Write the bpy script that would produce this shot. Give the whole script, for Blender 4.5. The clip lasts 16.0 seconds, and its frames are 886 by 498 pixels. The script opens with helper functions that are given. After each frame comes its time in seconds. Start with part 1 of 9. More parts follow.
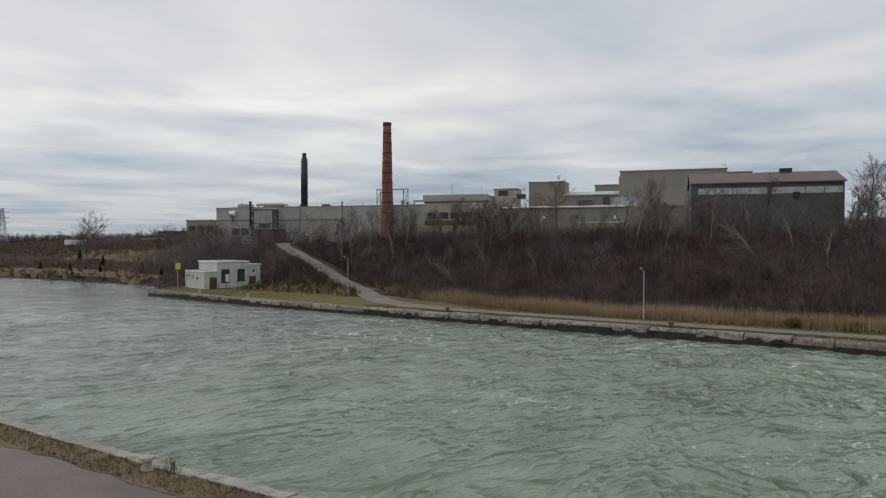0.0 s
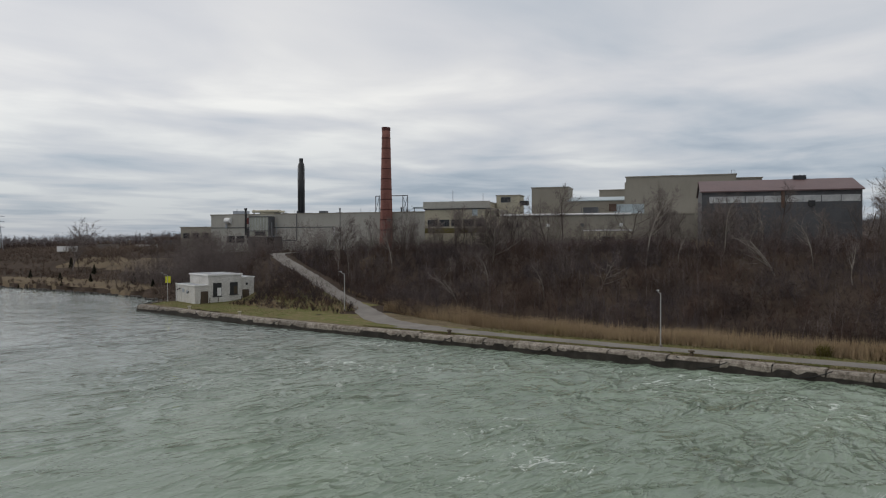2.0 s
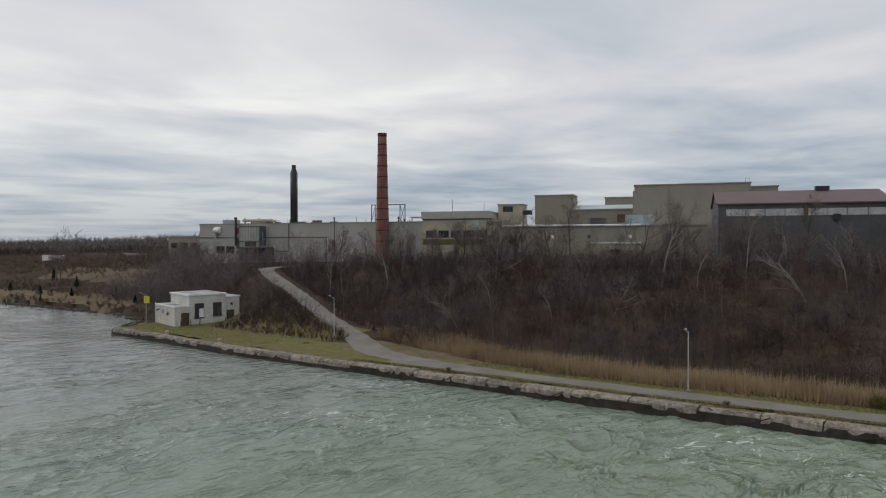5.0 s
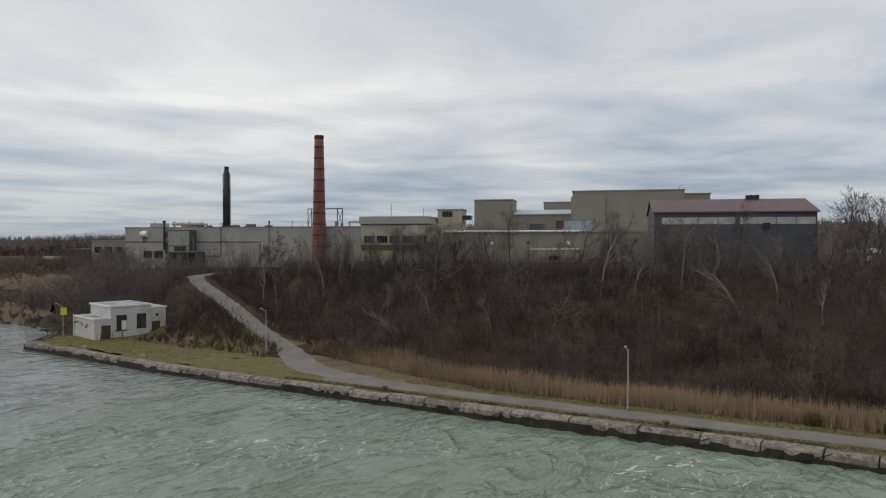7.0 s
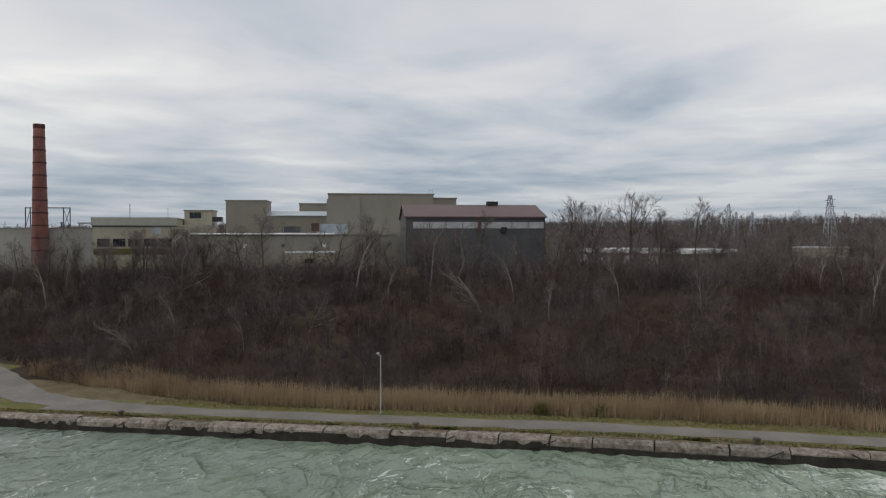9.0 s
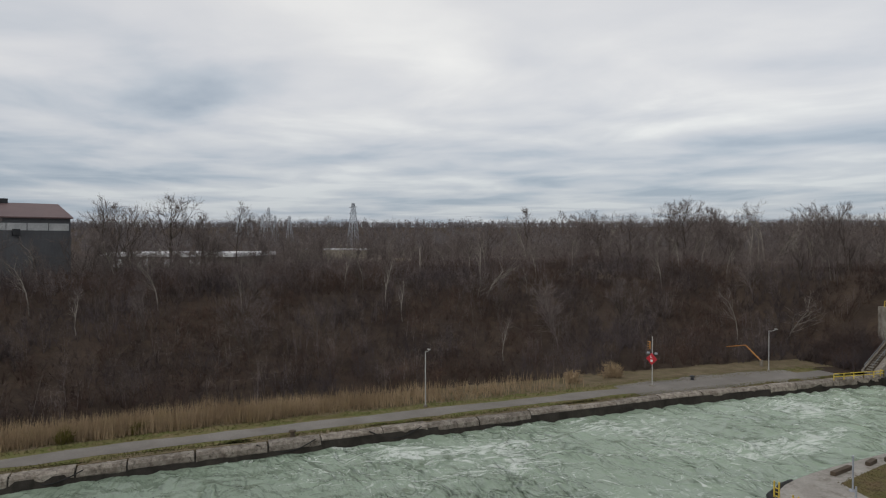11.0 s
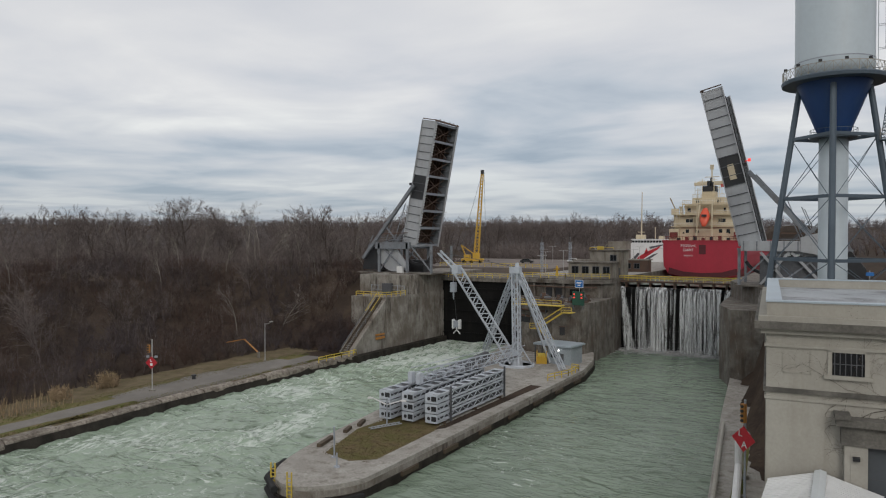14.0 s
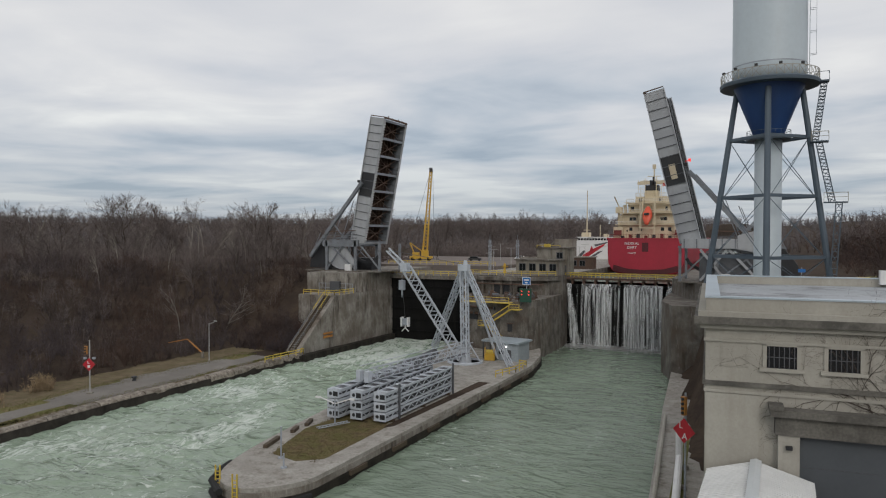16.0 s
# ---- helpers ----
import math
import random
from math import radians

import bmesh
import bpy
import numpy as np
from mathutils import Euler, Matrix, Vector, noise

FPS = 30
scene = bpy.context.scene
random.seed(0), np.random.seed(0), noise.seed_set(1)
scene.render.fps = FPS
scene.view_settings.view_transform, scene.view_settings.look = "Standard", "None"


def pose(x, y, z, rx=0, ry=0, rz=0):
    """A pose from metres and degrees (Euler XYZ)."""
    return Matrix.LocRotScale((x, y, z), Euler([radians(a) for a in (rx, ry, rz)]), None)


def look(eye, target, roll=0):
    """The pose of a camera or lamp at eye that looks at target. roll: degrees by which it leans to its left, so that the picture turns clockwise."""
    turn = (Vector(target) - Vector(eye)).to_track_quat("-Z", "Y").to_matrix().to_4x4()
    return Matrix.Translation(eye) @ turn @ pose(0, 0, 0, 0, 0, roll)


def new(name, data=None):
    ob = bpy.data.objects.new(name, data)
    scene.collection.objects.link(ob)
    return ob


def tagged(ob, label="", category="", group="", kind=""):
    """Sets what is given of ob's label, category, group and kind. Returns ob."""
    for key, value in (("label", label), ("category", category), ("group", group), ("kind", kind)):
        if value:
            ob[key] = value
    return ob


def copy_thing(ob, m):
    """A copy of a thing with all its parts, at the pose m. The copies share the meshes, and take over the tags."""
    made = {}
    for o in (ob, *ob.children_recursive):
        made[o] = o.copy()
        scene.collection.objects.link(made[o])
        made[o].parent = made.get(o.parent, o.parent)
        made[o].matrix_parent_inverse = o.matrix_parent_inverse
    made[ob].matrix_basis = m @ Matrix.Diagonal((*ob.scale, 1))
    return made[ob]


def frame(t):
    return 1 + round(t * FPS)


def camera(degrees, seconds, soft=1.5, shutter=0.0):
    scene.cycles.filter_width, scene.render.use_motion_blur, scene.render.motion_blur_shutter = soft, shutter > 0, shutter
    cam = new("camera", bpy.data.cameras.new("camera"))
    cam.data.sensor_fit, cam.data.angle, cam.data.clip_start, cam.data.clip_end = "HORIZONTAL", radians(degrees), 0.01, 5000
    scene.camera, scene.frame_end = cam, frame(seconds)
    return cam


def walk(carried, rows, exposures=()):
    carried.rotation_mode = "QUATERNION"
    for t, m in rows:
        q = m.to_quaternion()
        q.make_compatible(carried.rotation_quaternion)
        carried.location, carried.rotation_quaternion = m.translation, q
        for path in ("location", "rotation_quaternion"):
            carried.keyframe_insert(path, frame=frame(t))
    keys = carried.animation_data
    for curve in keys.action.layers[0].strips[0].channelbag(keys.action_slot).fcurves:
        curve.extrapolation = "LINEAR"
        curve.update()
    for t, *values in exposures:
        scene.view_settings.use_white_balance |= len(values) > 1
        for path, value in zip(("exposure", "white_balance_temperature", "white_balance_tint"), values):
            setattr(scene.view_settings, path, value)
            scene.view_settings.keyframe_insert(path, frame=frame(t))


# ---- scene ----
# World axes: +Y runs upstream along the lock, +X towards the east bank, z = 0 is the lower canal level.
cam = camera(65.54, 16.0, soft=1.15)
PATH = [
    (0, pose(52.45, -146.12, 14.56, 89.30, -0.03, 132.08)),
    (0.5, pose(51.11, -147.39, 15.24, 89.28, 0.00, 132.10)),
    (1, pose(49.76, -148.77, 16.02, 89.28, 0.05, 132.08)),
    (1.5, pose(48.36, -150.12, 16.85, 89.29, 0.06, 132.07)),
    (2, pose(46.92, -151.49, 17.66, 89.29, 0.09, 132.08)),
    (2.5, pose(45.41, -152.87, 18.46, 89.28, 0.09, 132.10)),
    (3, pose(43.98, -154.28, 19.24, 89.29, 0.13, 132.08)),
    (3.5, pose(42.58, -155.52, 20.01, 89.26, 0.14, 132.08)),
    (6, pose(35.01, -161.49, 23.02, 89.31, 0.12, 132.00)),
    (6.5, pose(34.60, -161.67, 23.59, 89.25, 0.05, 130.54)),
    (7, pose(34.45, -161.70, 24.06, 89.20, 0.00, 127.08)),
    (7.5, pose(34.39, -161.83, 24.56, 89.19, -0.13, 123.32)),
    (8, pose(34.18, -161.77, 24.93, 89.14, -0.01, 119.91)),
    (10.5, pose(33.69, -160.99, 26.00, 89.10, -0.04, 79.39)),
    (11, pose(33.69, -160.99, 26.00, 89.17, -0.02, 70.36)),
    (11.5, pose(33.69, -160.99, 26.00, 89.19, -0.02, 61.35)),
    (12, pose(33.69, -160.99, 26.00, 89.15, -0.05, 52.04)),
    (12.5, pose(33.69, -160.99, 26.00, 89.18, -0.07, 43.70)),
    (13, pose(33.69, -160.99, 26.00, 89.16, -0.03, 37.26)),
    (13.5, pose(33.69, -160.99, 26.00, 89.12, -0.05, 31.93)),
    (14, pose(33.69, -160.99, 26.00, 89.11, -0.03, 30.44)),
    (14.5, pose(33.69, -160.99, 26.00, 89.05, 0.00, 30.43)),
    (15, pose(33.69, -160.99, 26.00, 88.99, -0.01, 29.91)),
    (15.5, pose(33.69, -160.99, 26.00, 88.95, -0.04, 28.01)),
    (16, pose(33.69, -160.99, 26.00, 88.92, -0.07, 26.16)),
]
walk(cam, PATH)

# ---------------------------------------------------------------- sky and sun
SUN_EL, SUN_AZ = 34.0, 150.0


def build_world():
    w = bpy.data.worlds.new("overcast_sky")
    scene.world = w
    w.use_nodes = True
    nt = w.node_tree
    nt.nodes.clear()
    N = nt.nodes.new
    L = nt.links.new

    def math_node(op, a, b=None):
        n = N("ShaderNodeMath")
        n.operation = op
        for k, val in enumerate((a, b)):
            if val is None:
                continue
            if isinstance(val, (int, float)):
                n.inputs[k].default_value = val
            else:
                L(val, n.inputs[k])
        return n.outputs[0]

    sky = N("ShaderNodeTexSky")
    sky.sky_type = "NISHITA"
    sky.sun_disc = False
    sky.sun_elevation, sky.sun_rotation = radians(SUN_EL), radians(SUN_AZ)
    tc = N("ShaderNodeTexCoord")
    sep = N("ShaderNodeSeparateXYZ")
    L(tc.outputs["Generated"], sep.inputs[0])
    up = math_node("ADD", math_node("MAXIMUM", sep.outputs[2], 0.0), 0.045)
    com = N("ShaderNodeCombineXYZ")
    L(math_node("DIVIDE", sep.outputs[0], up), com.inputs[0])
    L(math_node("DIVIDE", sep.outputs[1], up), com.inputs[1])

    def cloud(scale, detail, rough, dist, off, stretch):
        mp = N("ShaderNodeMapping")
        mp.inputs["Location"].default_value = (off, off * 0.7, off * 0.3)
        mp.inputs["Rotation"].default_value = (0, 0, radians(15))
        mp.inputs["Scale"].default_value = (stretch, 1, 1)
        L(com.outputs[0], mp.inputs[0])
        t = N("ShaderNodeTexNoise")
        t.inputs["Scale"].default_value, t.inputs["Detail"].default_value = scale, detail
        t.inputs["Roughness"].default_value, t.inputs["Distortion"].default_value = rough, dist
        L(mp.outputs[0], t.inputs["Vector"])
        return t.outputs[0]

    big = cloud(0.36, 3.0, 0.5, 0.2, 3.1, 1.0)
    mid = cloud(0.9, 6.0, 0.5, 0.3, 11.7, 0.9)
    mixv = math_node("ADD", math_node("MULTIPLY", big, 0.52), math_node("MULTIPLY", mid, 0.48))
    ramp = N("ShaderNodeValToRGB")
    el = ramp.color_ramp.elements
    el[0].position, el[0].color = 0.35, (0.33, 0.385, 0.455, 1)
    el[1].position, el[1].color = 0.64, (0.93, 0.915, 0.875, 1)
    for p, c in ((0.43, (0.50, 0.54, 0.59, 1)), (0.50, (0.655, 0.66, 0.682, 1)), (0.56, (0.752, 0.745, 0.742, 1))):
        e = el.new(p)
        e.color = c
    calm = N("ShaderNodeMapRange")
    for key, val in zip(("From Min", "From Max", "To Min", "To Max"), (0.02, 0.30, 1.6, 0.50)):
        calm.inputs[key].default_value = val
    L(sep.outputs[2], calm.inputs["Value"])
    soft_ = math_node("ADD", math_node("MULTIPLY", math_node("SUBTRACT", mixv, 0.5), calm.outputs[0]), 0.512)
    L(soft_, ramp.inputs[0])
    # thin haze towards the horizon
    hz = N("ShaderNodeMapRange")
    hz.inputs["From Min"].default_value, hz.inputs["From Max"].default_value = 0.0, 0.20
    hz.inputs["To Min"].default_value, hz.inputs["To Max"].default_value = 0.78, 0.0
    L(sep.outputs[2], hz.inputs["Value"])
    mh = N("ShaderNodeMix")
    mh.data_type = "RGBA"
    L(hz.outputs[0], mh.inputs["Factor"])
    L(ramp.outputs[0], mh.inputs["A"])
    mh.inputs["B"].default_value = (0.30, 0.36, 0.445, 1)
    b1, b2, add = N("ShaderNodeBackground"), N("ShaderNodeBackground"), N("ShaderNodeAddShader")
    L(sky.outputs[0], b1.inputs[0])
    b1.inputs[1].default_value = 0.012
    L(mh.outputs["Result"], b2.inputs[0])
    b2.inputs[1].default_value = 0.92
    L(b1.outputs[0], add.inputs[0])
    L(b2.outputs[0], add.inputs[1])
    out = N("ShaderNodeOutputWorld")
    L(add.outputs[0], out.inputs[0])


build_world()
sun_data = bpy.data.lights.new("sun", "SUN")
sun_data.energy, sun_data.angle, sun_data.color = 0.7, radians(25), (1.0, 0.95, 0.88)
sun = new("sun", sun_data)
sun.matrix_world = look((200 * math.sin(radians(SUN_AZ)), 200 * math.cos(radians(SUN_AZ)), 135), (0, 0, 0))


# ---------------------------------------------------------------- materials
def mat(name, col, col2=None, rough=0.8, metal=0.0, scale=1.0, fine=12.0, bump=0.15, streak=0.0, dirt=None, dirt_amt=0.5, squash=1.0, extra=None, objrand=0.0, spec=0.5, grain=0.45, blotch=0.0):
    """A surface with two scales of colour variation, fine relief and, with streak, run-off stains down its height."""
    m = bpy.data.materials.new(name)
    m.use_nodes = True
    nt = m.node_tree
    N, L = nt.nodes.new, nt.links.new
    bsdf = nt.nodes["Principled BSDF"]
    bsdf.inputs["Roughness"].default_value = rough
    bsdf.inputs["Metallic"].default_value = metal
    bsdf.inputs["Specular IOR Level"].default_value = spec
    geo = N("ShaderNodeNewGeometry")
    vec = geo.outputs["Position"]

    def noise_of(sc, detail, sq=(1, 1, 1), rough_=0.6):
        mp = N("ShaderNodeMapping")
        mp.inputs["Scale"].default_value = sq
        L(vec, mp.inputs[0])
        t = N("ShaderNodeTexNoise")
        t.inputs["Scale"].default_value, t.inputs["Detail"].default_value, t.inputs["Roughness"].default_value = sc, detail, rough_
        L(mp.outputs[0], t.inputs["Vector"])
        return t.outputs[0]

    def rng(sock, a, b, lo=0.0, hi=1.0):
        n = N("ShaderNodeMapRange")
        for k, val in zip(("From Min", "From Max", "To Min", "To Max"), (a, b, lo, hi)):
            n.inputs[k].default_value = val
        L(sock, n.inputs["Value"])
        return n.outputs[0]

    def mix(f, a, b):
        n = N("ShaderNodeMix")
        n.data_type = "RGBA"
        for sock, key in ((f, "Factor"), (a, "A"), (b, "B")):
            if isinstance(sock, tuple):
                n.inputs[key].default_value = (*sock, 1) if len(sock) == 3 else sock
            elif isinstance(sock, float):
                n.inputs[key].default_value = sock
            else:
                L(sock, n.inputs[key])
        return n.outputs["Result"]

    col2 = col2 or tuple(c * 0.72 for c in col)
    large = noise_of(scale * 0.25, 4.0, (1, 1, squash))
    small = noise_of(fine, 3.0)
    c = mix(rng(large, 0.38, 0.64), col, col2)
    c = mix(rng(small, 0.35, 0.7, 0.0, grain), c, tuple(x * 0.6 for x in col2))
    if streak:
        st = noise_of(0.9, 6.0, (1, 1, 0.16), 0.68)
        runs = noise_of(0.16, 3.0, (1, 1, 0.7))
        both = N("ShaderNodeMath")
        both.operation = "MULTIPLY"
        L(rng(st, 0.48, 0.64, 0.0, streak), both.inputs[0])
        L(rng(runs, 0.36, 0.58, 0.15, 1.0), both.inputs[1])
        c = mix(both.outputs[0], c, dirt or (0.06, 0.05, 0.04))
        if blotch:
            wide = noise_of(0.26, 8.0, (1, 1, 0.6), 0.72)
            c = mix(rng(wide, 0.48, 0.62, 0.0, blotch), c, (0.105, 0.080, 0.060))
            thin = noise_of(2.6, 5.0, (1, 1, 0.10), 0.7)
            c = mix(rng(thin, 0.60, 0.74, 0.0, blotch * 0.7), c, (0.50, 0.485, 0.45))
    elif dirt:
        st = noise_of(scale * 0.6, 6.0, (1, 1, 1), 0.7)
        c = mix(rng(st, 0.5, 0.66, 0.0, dirt_amt), c, dirt)
    if objrand:
        oi = N("ShaderNodeObjectInfo")
        hsv = N("ShaderNodeHueSaturation")
        L(rng(oi.outputs["Random"], 0, 1, 1 - objrand, 1 + objrand), hsv.inputs["Value"])
        L(c, hsv.inputs["Color"])
        c = hsv.outputs[0]
    h = small
    if extra == "ribs_x" or extra == "ribs_y":
        wv = N("ShaderNodeTexWave")
        wv.bands_direction = "X" if extra == "ribs_x" else "Y"
        wv.inputs["Scale"].default_value = 1.1
        L(vec, wv.inputs["Vector"])
        h = wv.outputs["Fac"]
        # grooves darkened in the colour too, as painted shade between the ribs
        c = mix(rng(h, 0.0, 0.5, 0.25, 0.0), c, tuple(x * 0.5 for x in col2))
    if extra == "brick":
        br = N("ShaderNodeTexBrick")
        br.inputs["Color1"].default_value, br.inputs["Color2"].default_value, br.inputs["Mortar"].default_value = (1, 1, 1, 1), (0.7, 0.7, 0.7, 1), (0.45, 0.45, 0.45, 1)
        br.inputs["Scale"].default_value = 1.0
        br.inputs["Brick Width"].default_value, br.inputs["Row Height"].default_value, br.inputs["Mortar Size"].default_value = 0.4, 0.2, 0.012
        sp, cb = N("ShaderNodeSeparateXYZ"), N("ShaderNodeCombineXYZ")
        L(vec, sp.inputs[0])
        ad = N("ShaderNodeMath")
        L(sp.outputs[0], ad.inputs[0])
        L(sp.outputs[1], ad.inputs[1])
        L(ad.outputs[0], cb.inputs[0])
        L(sp.outputs[2], cb.inputs[1])
        L(cb.outputs[0], br.inputs["Vector"])
        mu = N("ShaderNodeMix")
        mu.data_type, mu.blend_type = "RGBA", "MULTIPLY"
        mu.inputs["Factor"].default_value = 0.7
        L(c, mu.inputs["A"])
        L(br.outputs[0], mu.inputs["B"])
        c = mu.outputs["Result"]
    L(c, bsdf.inputs["Base Color"])
    if bump:
        b = N("ShaderNodeBump")
        b.inputs["Strength"].default_value, b.inputs["Distance"].default_value = bump, 0.05
        L(h, b.inputs["Height"])
        L(b.outputs[0], bsdf.inputs["Normal"])
    return m


M_CONC = mat("concrete", (0.31, 0.29, 0.25), (0.18, 0.155, 0.125), 0.9, scale=1.2, streak=0.75, dirt=(0.09, 0.075, 0.055))
M_ABUT = mat("streaked_pale_concrete", (0.36, 0.342, 0.305), (0.19, 0.165, 0.138), 0.95, scale=0.9, streak=0.95, dirt=(0.055, 0.044, 0.034), grain=0.5, blotch=0.6)
M_GALV = mat("dull_galvanised_steel", (0.48, 0.48, 0.465), (0.38, 0.38, 0.37), 0.6, metal=0.1, scale=1.0, fine=5, bump=0.03)
M_TOWER = mat("weathered_steel_and_web_shade", (0.27, 0.29, 0.315), (0.19, 0.205, 0.225), 0.6, metal=0.15, scale=1.0, fine=5, bump=0.05, dirt=(0.10, 0.08, 0.065), dirt_amt=0.5)
M_CONC_OLD = mat("weathered_concrete", (0.245, 0.228, 0.20), (0.105, 0.093, 0.08), 0.95, scale=1.6, streak=0.9, dirt=(0.05, 0.038, 0.028), blotch=0.8)
M_COPE = mat("coping_concrete", (0.34, 0.305, 0.26), (0.15, 0.125, 0.10), 0.95, scale=4.0, fine=6, bump=0.8, dirt=(0.065, 0.052, 0.04), dirt_amt=0.9, objrand=0.22)
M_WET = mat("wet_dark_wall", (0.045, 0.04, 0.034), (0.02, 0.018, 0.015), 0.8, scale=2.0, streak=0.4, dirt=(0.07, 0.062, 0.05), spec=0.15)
M_SLAB = mat("pier_concrete", (0.40, 0.38, 0.345), (0.29, 0.27, 0.24), 0.9, scale=1.4, fine=4, dirt=(0.15, 0.13, 0.105), dirt_amt=0.75)
M_PATH = mat("gravel_path", (0.225, 0.208, 0.188), (0.16, 0.146, 0.13), 0.95, scale=0.7, fine=5, dirt=(0.16, 0.14, 0.115), dirt_amt=0.45)
M_ASPH = mat("old_asphalt", (0.20, 0.168, 0.152), (0.14, 0.118, 0.108), 0.95, scale=0.5, fine=6, dirt=(0.19, 0.15, 0.10), dirt_amt=0.6)
M_GRASS = mat("short_grass", (0.125, 0.140, 0.048), (0.165, 0.145, 0.068), 1.0, scale=1.2, fine=5, bump=0.6, dirt=(0.215, 0.165, 0.10), dirt_amt=0.8, spec=0.06)
M_TURF = mat("worn_brown_turf", (0.165, 0.122, 0.072), (0.128, 0.118, 0.050), 1.0, scale=1.6, fine=5, bump=0.6, dirt=(0.075, 0.055, 0.038), dirt_amt=0.7, spec=0.06)
M_DRY = mat("dry_grass", (0.195, 0.158, 0.105), (0.135, 0.106, 0.068), 1.0, scale=1.5, fine=5, bump=0.6, dirt=(0.10, 0.10, 0.04), dirt_amt=0.6, spec=0.06)
M_SHORE = mat("brown_shore_grass", (0.185, 0.148, 0.098), (0.135, 0.105, 0.075), 1.0, scale=0.8, fine=3, bump=0.6, dirt=(0.17, 0.135, 0.08), dirt_amt=0.5, spec=0.06)
M_SOIL = mat("leaf_litter_soil", (0.078, 0.058, 0.045), (0.046, 0.035, 0.028), 1.0, scale=0.5, fine=2.0, bump=0.7, dirt=(0.10, 0.074, 0.05), dirt_amt=0.4, spec=0.06)
M_BARK = mat("dark_bark", (0.125, 0.105, 0.090), (0.075, 0.062, 0.054), 1.0, scale=1.0, fine=6, bump=0.5, spec=0.06)
M_PALE = mat("pale_bark", (0.34, 0.31, 0.27), (0.20, 0.18, 0.155), 0.95, scale=2.0, fine=6, bump=0.4, spec=0.06)
M_TWIG = mat("bare_twigs", (0.102, 0.080, 0.074), (0.054, 0.042, 0.040), 1.0, scale=0.22, fine=0.5, bump=0.0, dirt=(0.160, 0.096, 0.068), dirt_amt=0.55, spec=0.06)
M_TWIG_P = mat("purple_grey_twigs", (0.118, 0.098, 0.100), (0.066, 0.055, 0.057), 1.0, scale=0.22, fine=0.5, bump=0.0, spec=0.06)
M_TWIG_R = mat("russet_twigs", (0.116, 0.078, 0.063), (0.062, 0.043, 0.037), 1.0, scale=0.22, fine=0.5, bump=0.0, spec=0.06)
M_BRUSH = mat("dry_brown_brush", (0.20, 0.155, 0.125), (0.14, 0.105, 0.085), 1.0, scale=0.22, fine=0.5, bump=0.0, spec=0.06)
M_TWIG_G = mat("grey_twigs", (0.215, 0.182, 0.170), (0.150, 0.125, 0.118), 1.0, scale=0.3, fine=0.6, bump=0.0, spec=0.06)
# distance haze put into the twig colour: paler and greyer than near twigs
M_HAZEWOOD = mat("haze_greyed_far_twigs", (0.215, 0.195, 0.198), (0.155, 0.138, 0.14), 1.0, scale=0.05, fine=0.2, bump=0.0, spec=0.06)
M_OLIVE = mat("olive_shrub", (0.16, 0.14, 0.045), (0.10, 0.085, 0.03), 1.0, scale=1.0, fine=2, bump=0.0, spec=0.06)
M_FIR = mat("dark_evergreen", (0.028, 0.034, 0.022), (0.018, 0.022, 0.015), 1.0, scale=1.0, fine=3, bump=0.0, spec=0.06)
M_REED = mat("dry_reeds", (0.42, 0.32, 0.205), (0.28, 0.205, 0.13), 1.0, scale=0.5, fine=2.0, bump=0.0, dirt=(0.29, 0.235, 0.11), dirt_amt=0.4, spec=0.06)
M_SIDING = mat("beige_siding", (0.43, 0.42, 0.375), (0.38, 0.37, 0.33), 0.7, scale=0.4, fine=3, streak=0.25, dirt=(0.22, 0.21, 0.18), extra="ribs_y", grain=0.12)
M_SIDE_Y = mat("pale_yellow_siding", (0.46, 0.42, 0.31), (0.40, 0.37, 0.28), 0.7, scale=0.4, fine=3, streak=0.25, dirt=(0.22, 0.19, 0.14), extra="ribs_y", grain=0.12)
M_TAN = mat("tan_panel", (0.30, 0.275, 0.225), (0.265, 0.245, 0.20), 0.75, scale=0.3, fine=3, streak=0.15, dirt=(0.16, 0.15, 0.12), grain=0.12)
M_DARKMETAL = mat("dark_corrugated_steel", (0.115, 0.118, 0.125), (0.085, 0.088, 0.095), 0.6, scale=0.5, fine=3, streak=0.3, dirt=(0.06, 0.05, 0.045), extra="ribs_y")
M_MAROON = mat("maroon_roof", (0.15, 0.095, 0.092), (0.12, 0.075, 0.075), 0.6, scale=0.5, fine=3)
M_WHITE = mat("dirty_white_paint", (0.72, 0.71, 0.68), (0.62, 0.61, 0.575), 0.7, scale=1.2, fine=4, streak=0.45, dirt=(0.32, 0.29, 0.24), extra="brick")
M_STRIP = mat("white_strip_panel", (0.62, 0.63, 0.62), (0.42, 0.43, 0.43), 0.6, scale=1.0, fine=3, streak=0.3, dirt=(0.25, 0.25, 0.24))
M_BRICK = mat("red_brick", (0.31, 0.135, 0.108), (0.24, 0.10, 0.082), 0.9, scale=0.6, fine=4, streak=0.55, dirt=(0.07, 0.03, 0.026), extra="brick")
M_BRICK_B = mat("brick_band", (0.10, 0.035, 0.03), (0.07, 0.028, 0.025), 0.9, scale=0.6, fine=4)
M_BLACK = mat("black_steel", (0.028, 0.030, 0.034), (0.018, 0.019, 0.022), 0.55, scale=1.0, fine=5, streak=0.3, dirt=(0.06, 0.045, 0.035))
M_STEEL = mat("grey_painted_steel", (0.36, 0.39, 0.43), (0.29, 0.315, 0.35), 0.55, metal=0.2, scale=1.0, fine=5, bump=0.05, dirt=(0.20, 0.19, 0.18), dirt_amt=0.4, grain=0.12)
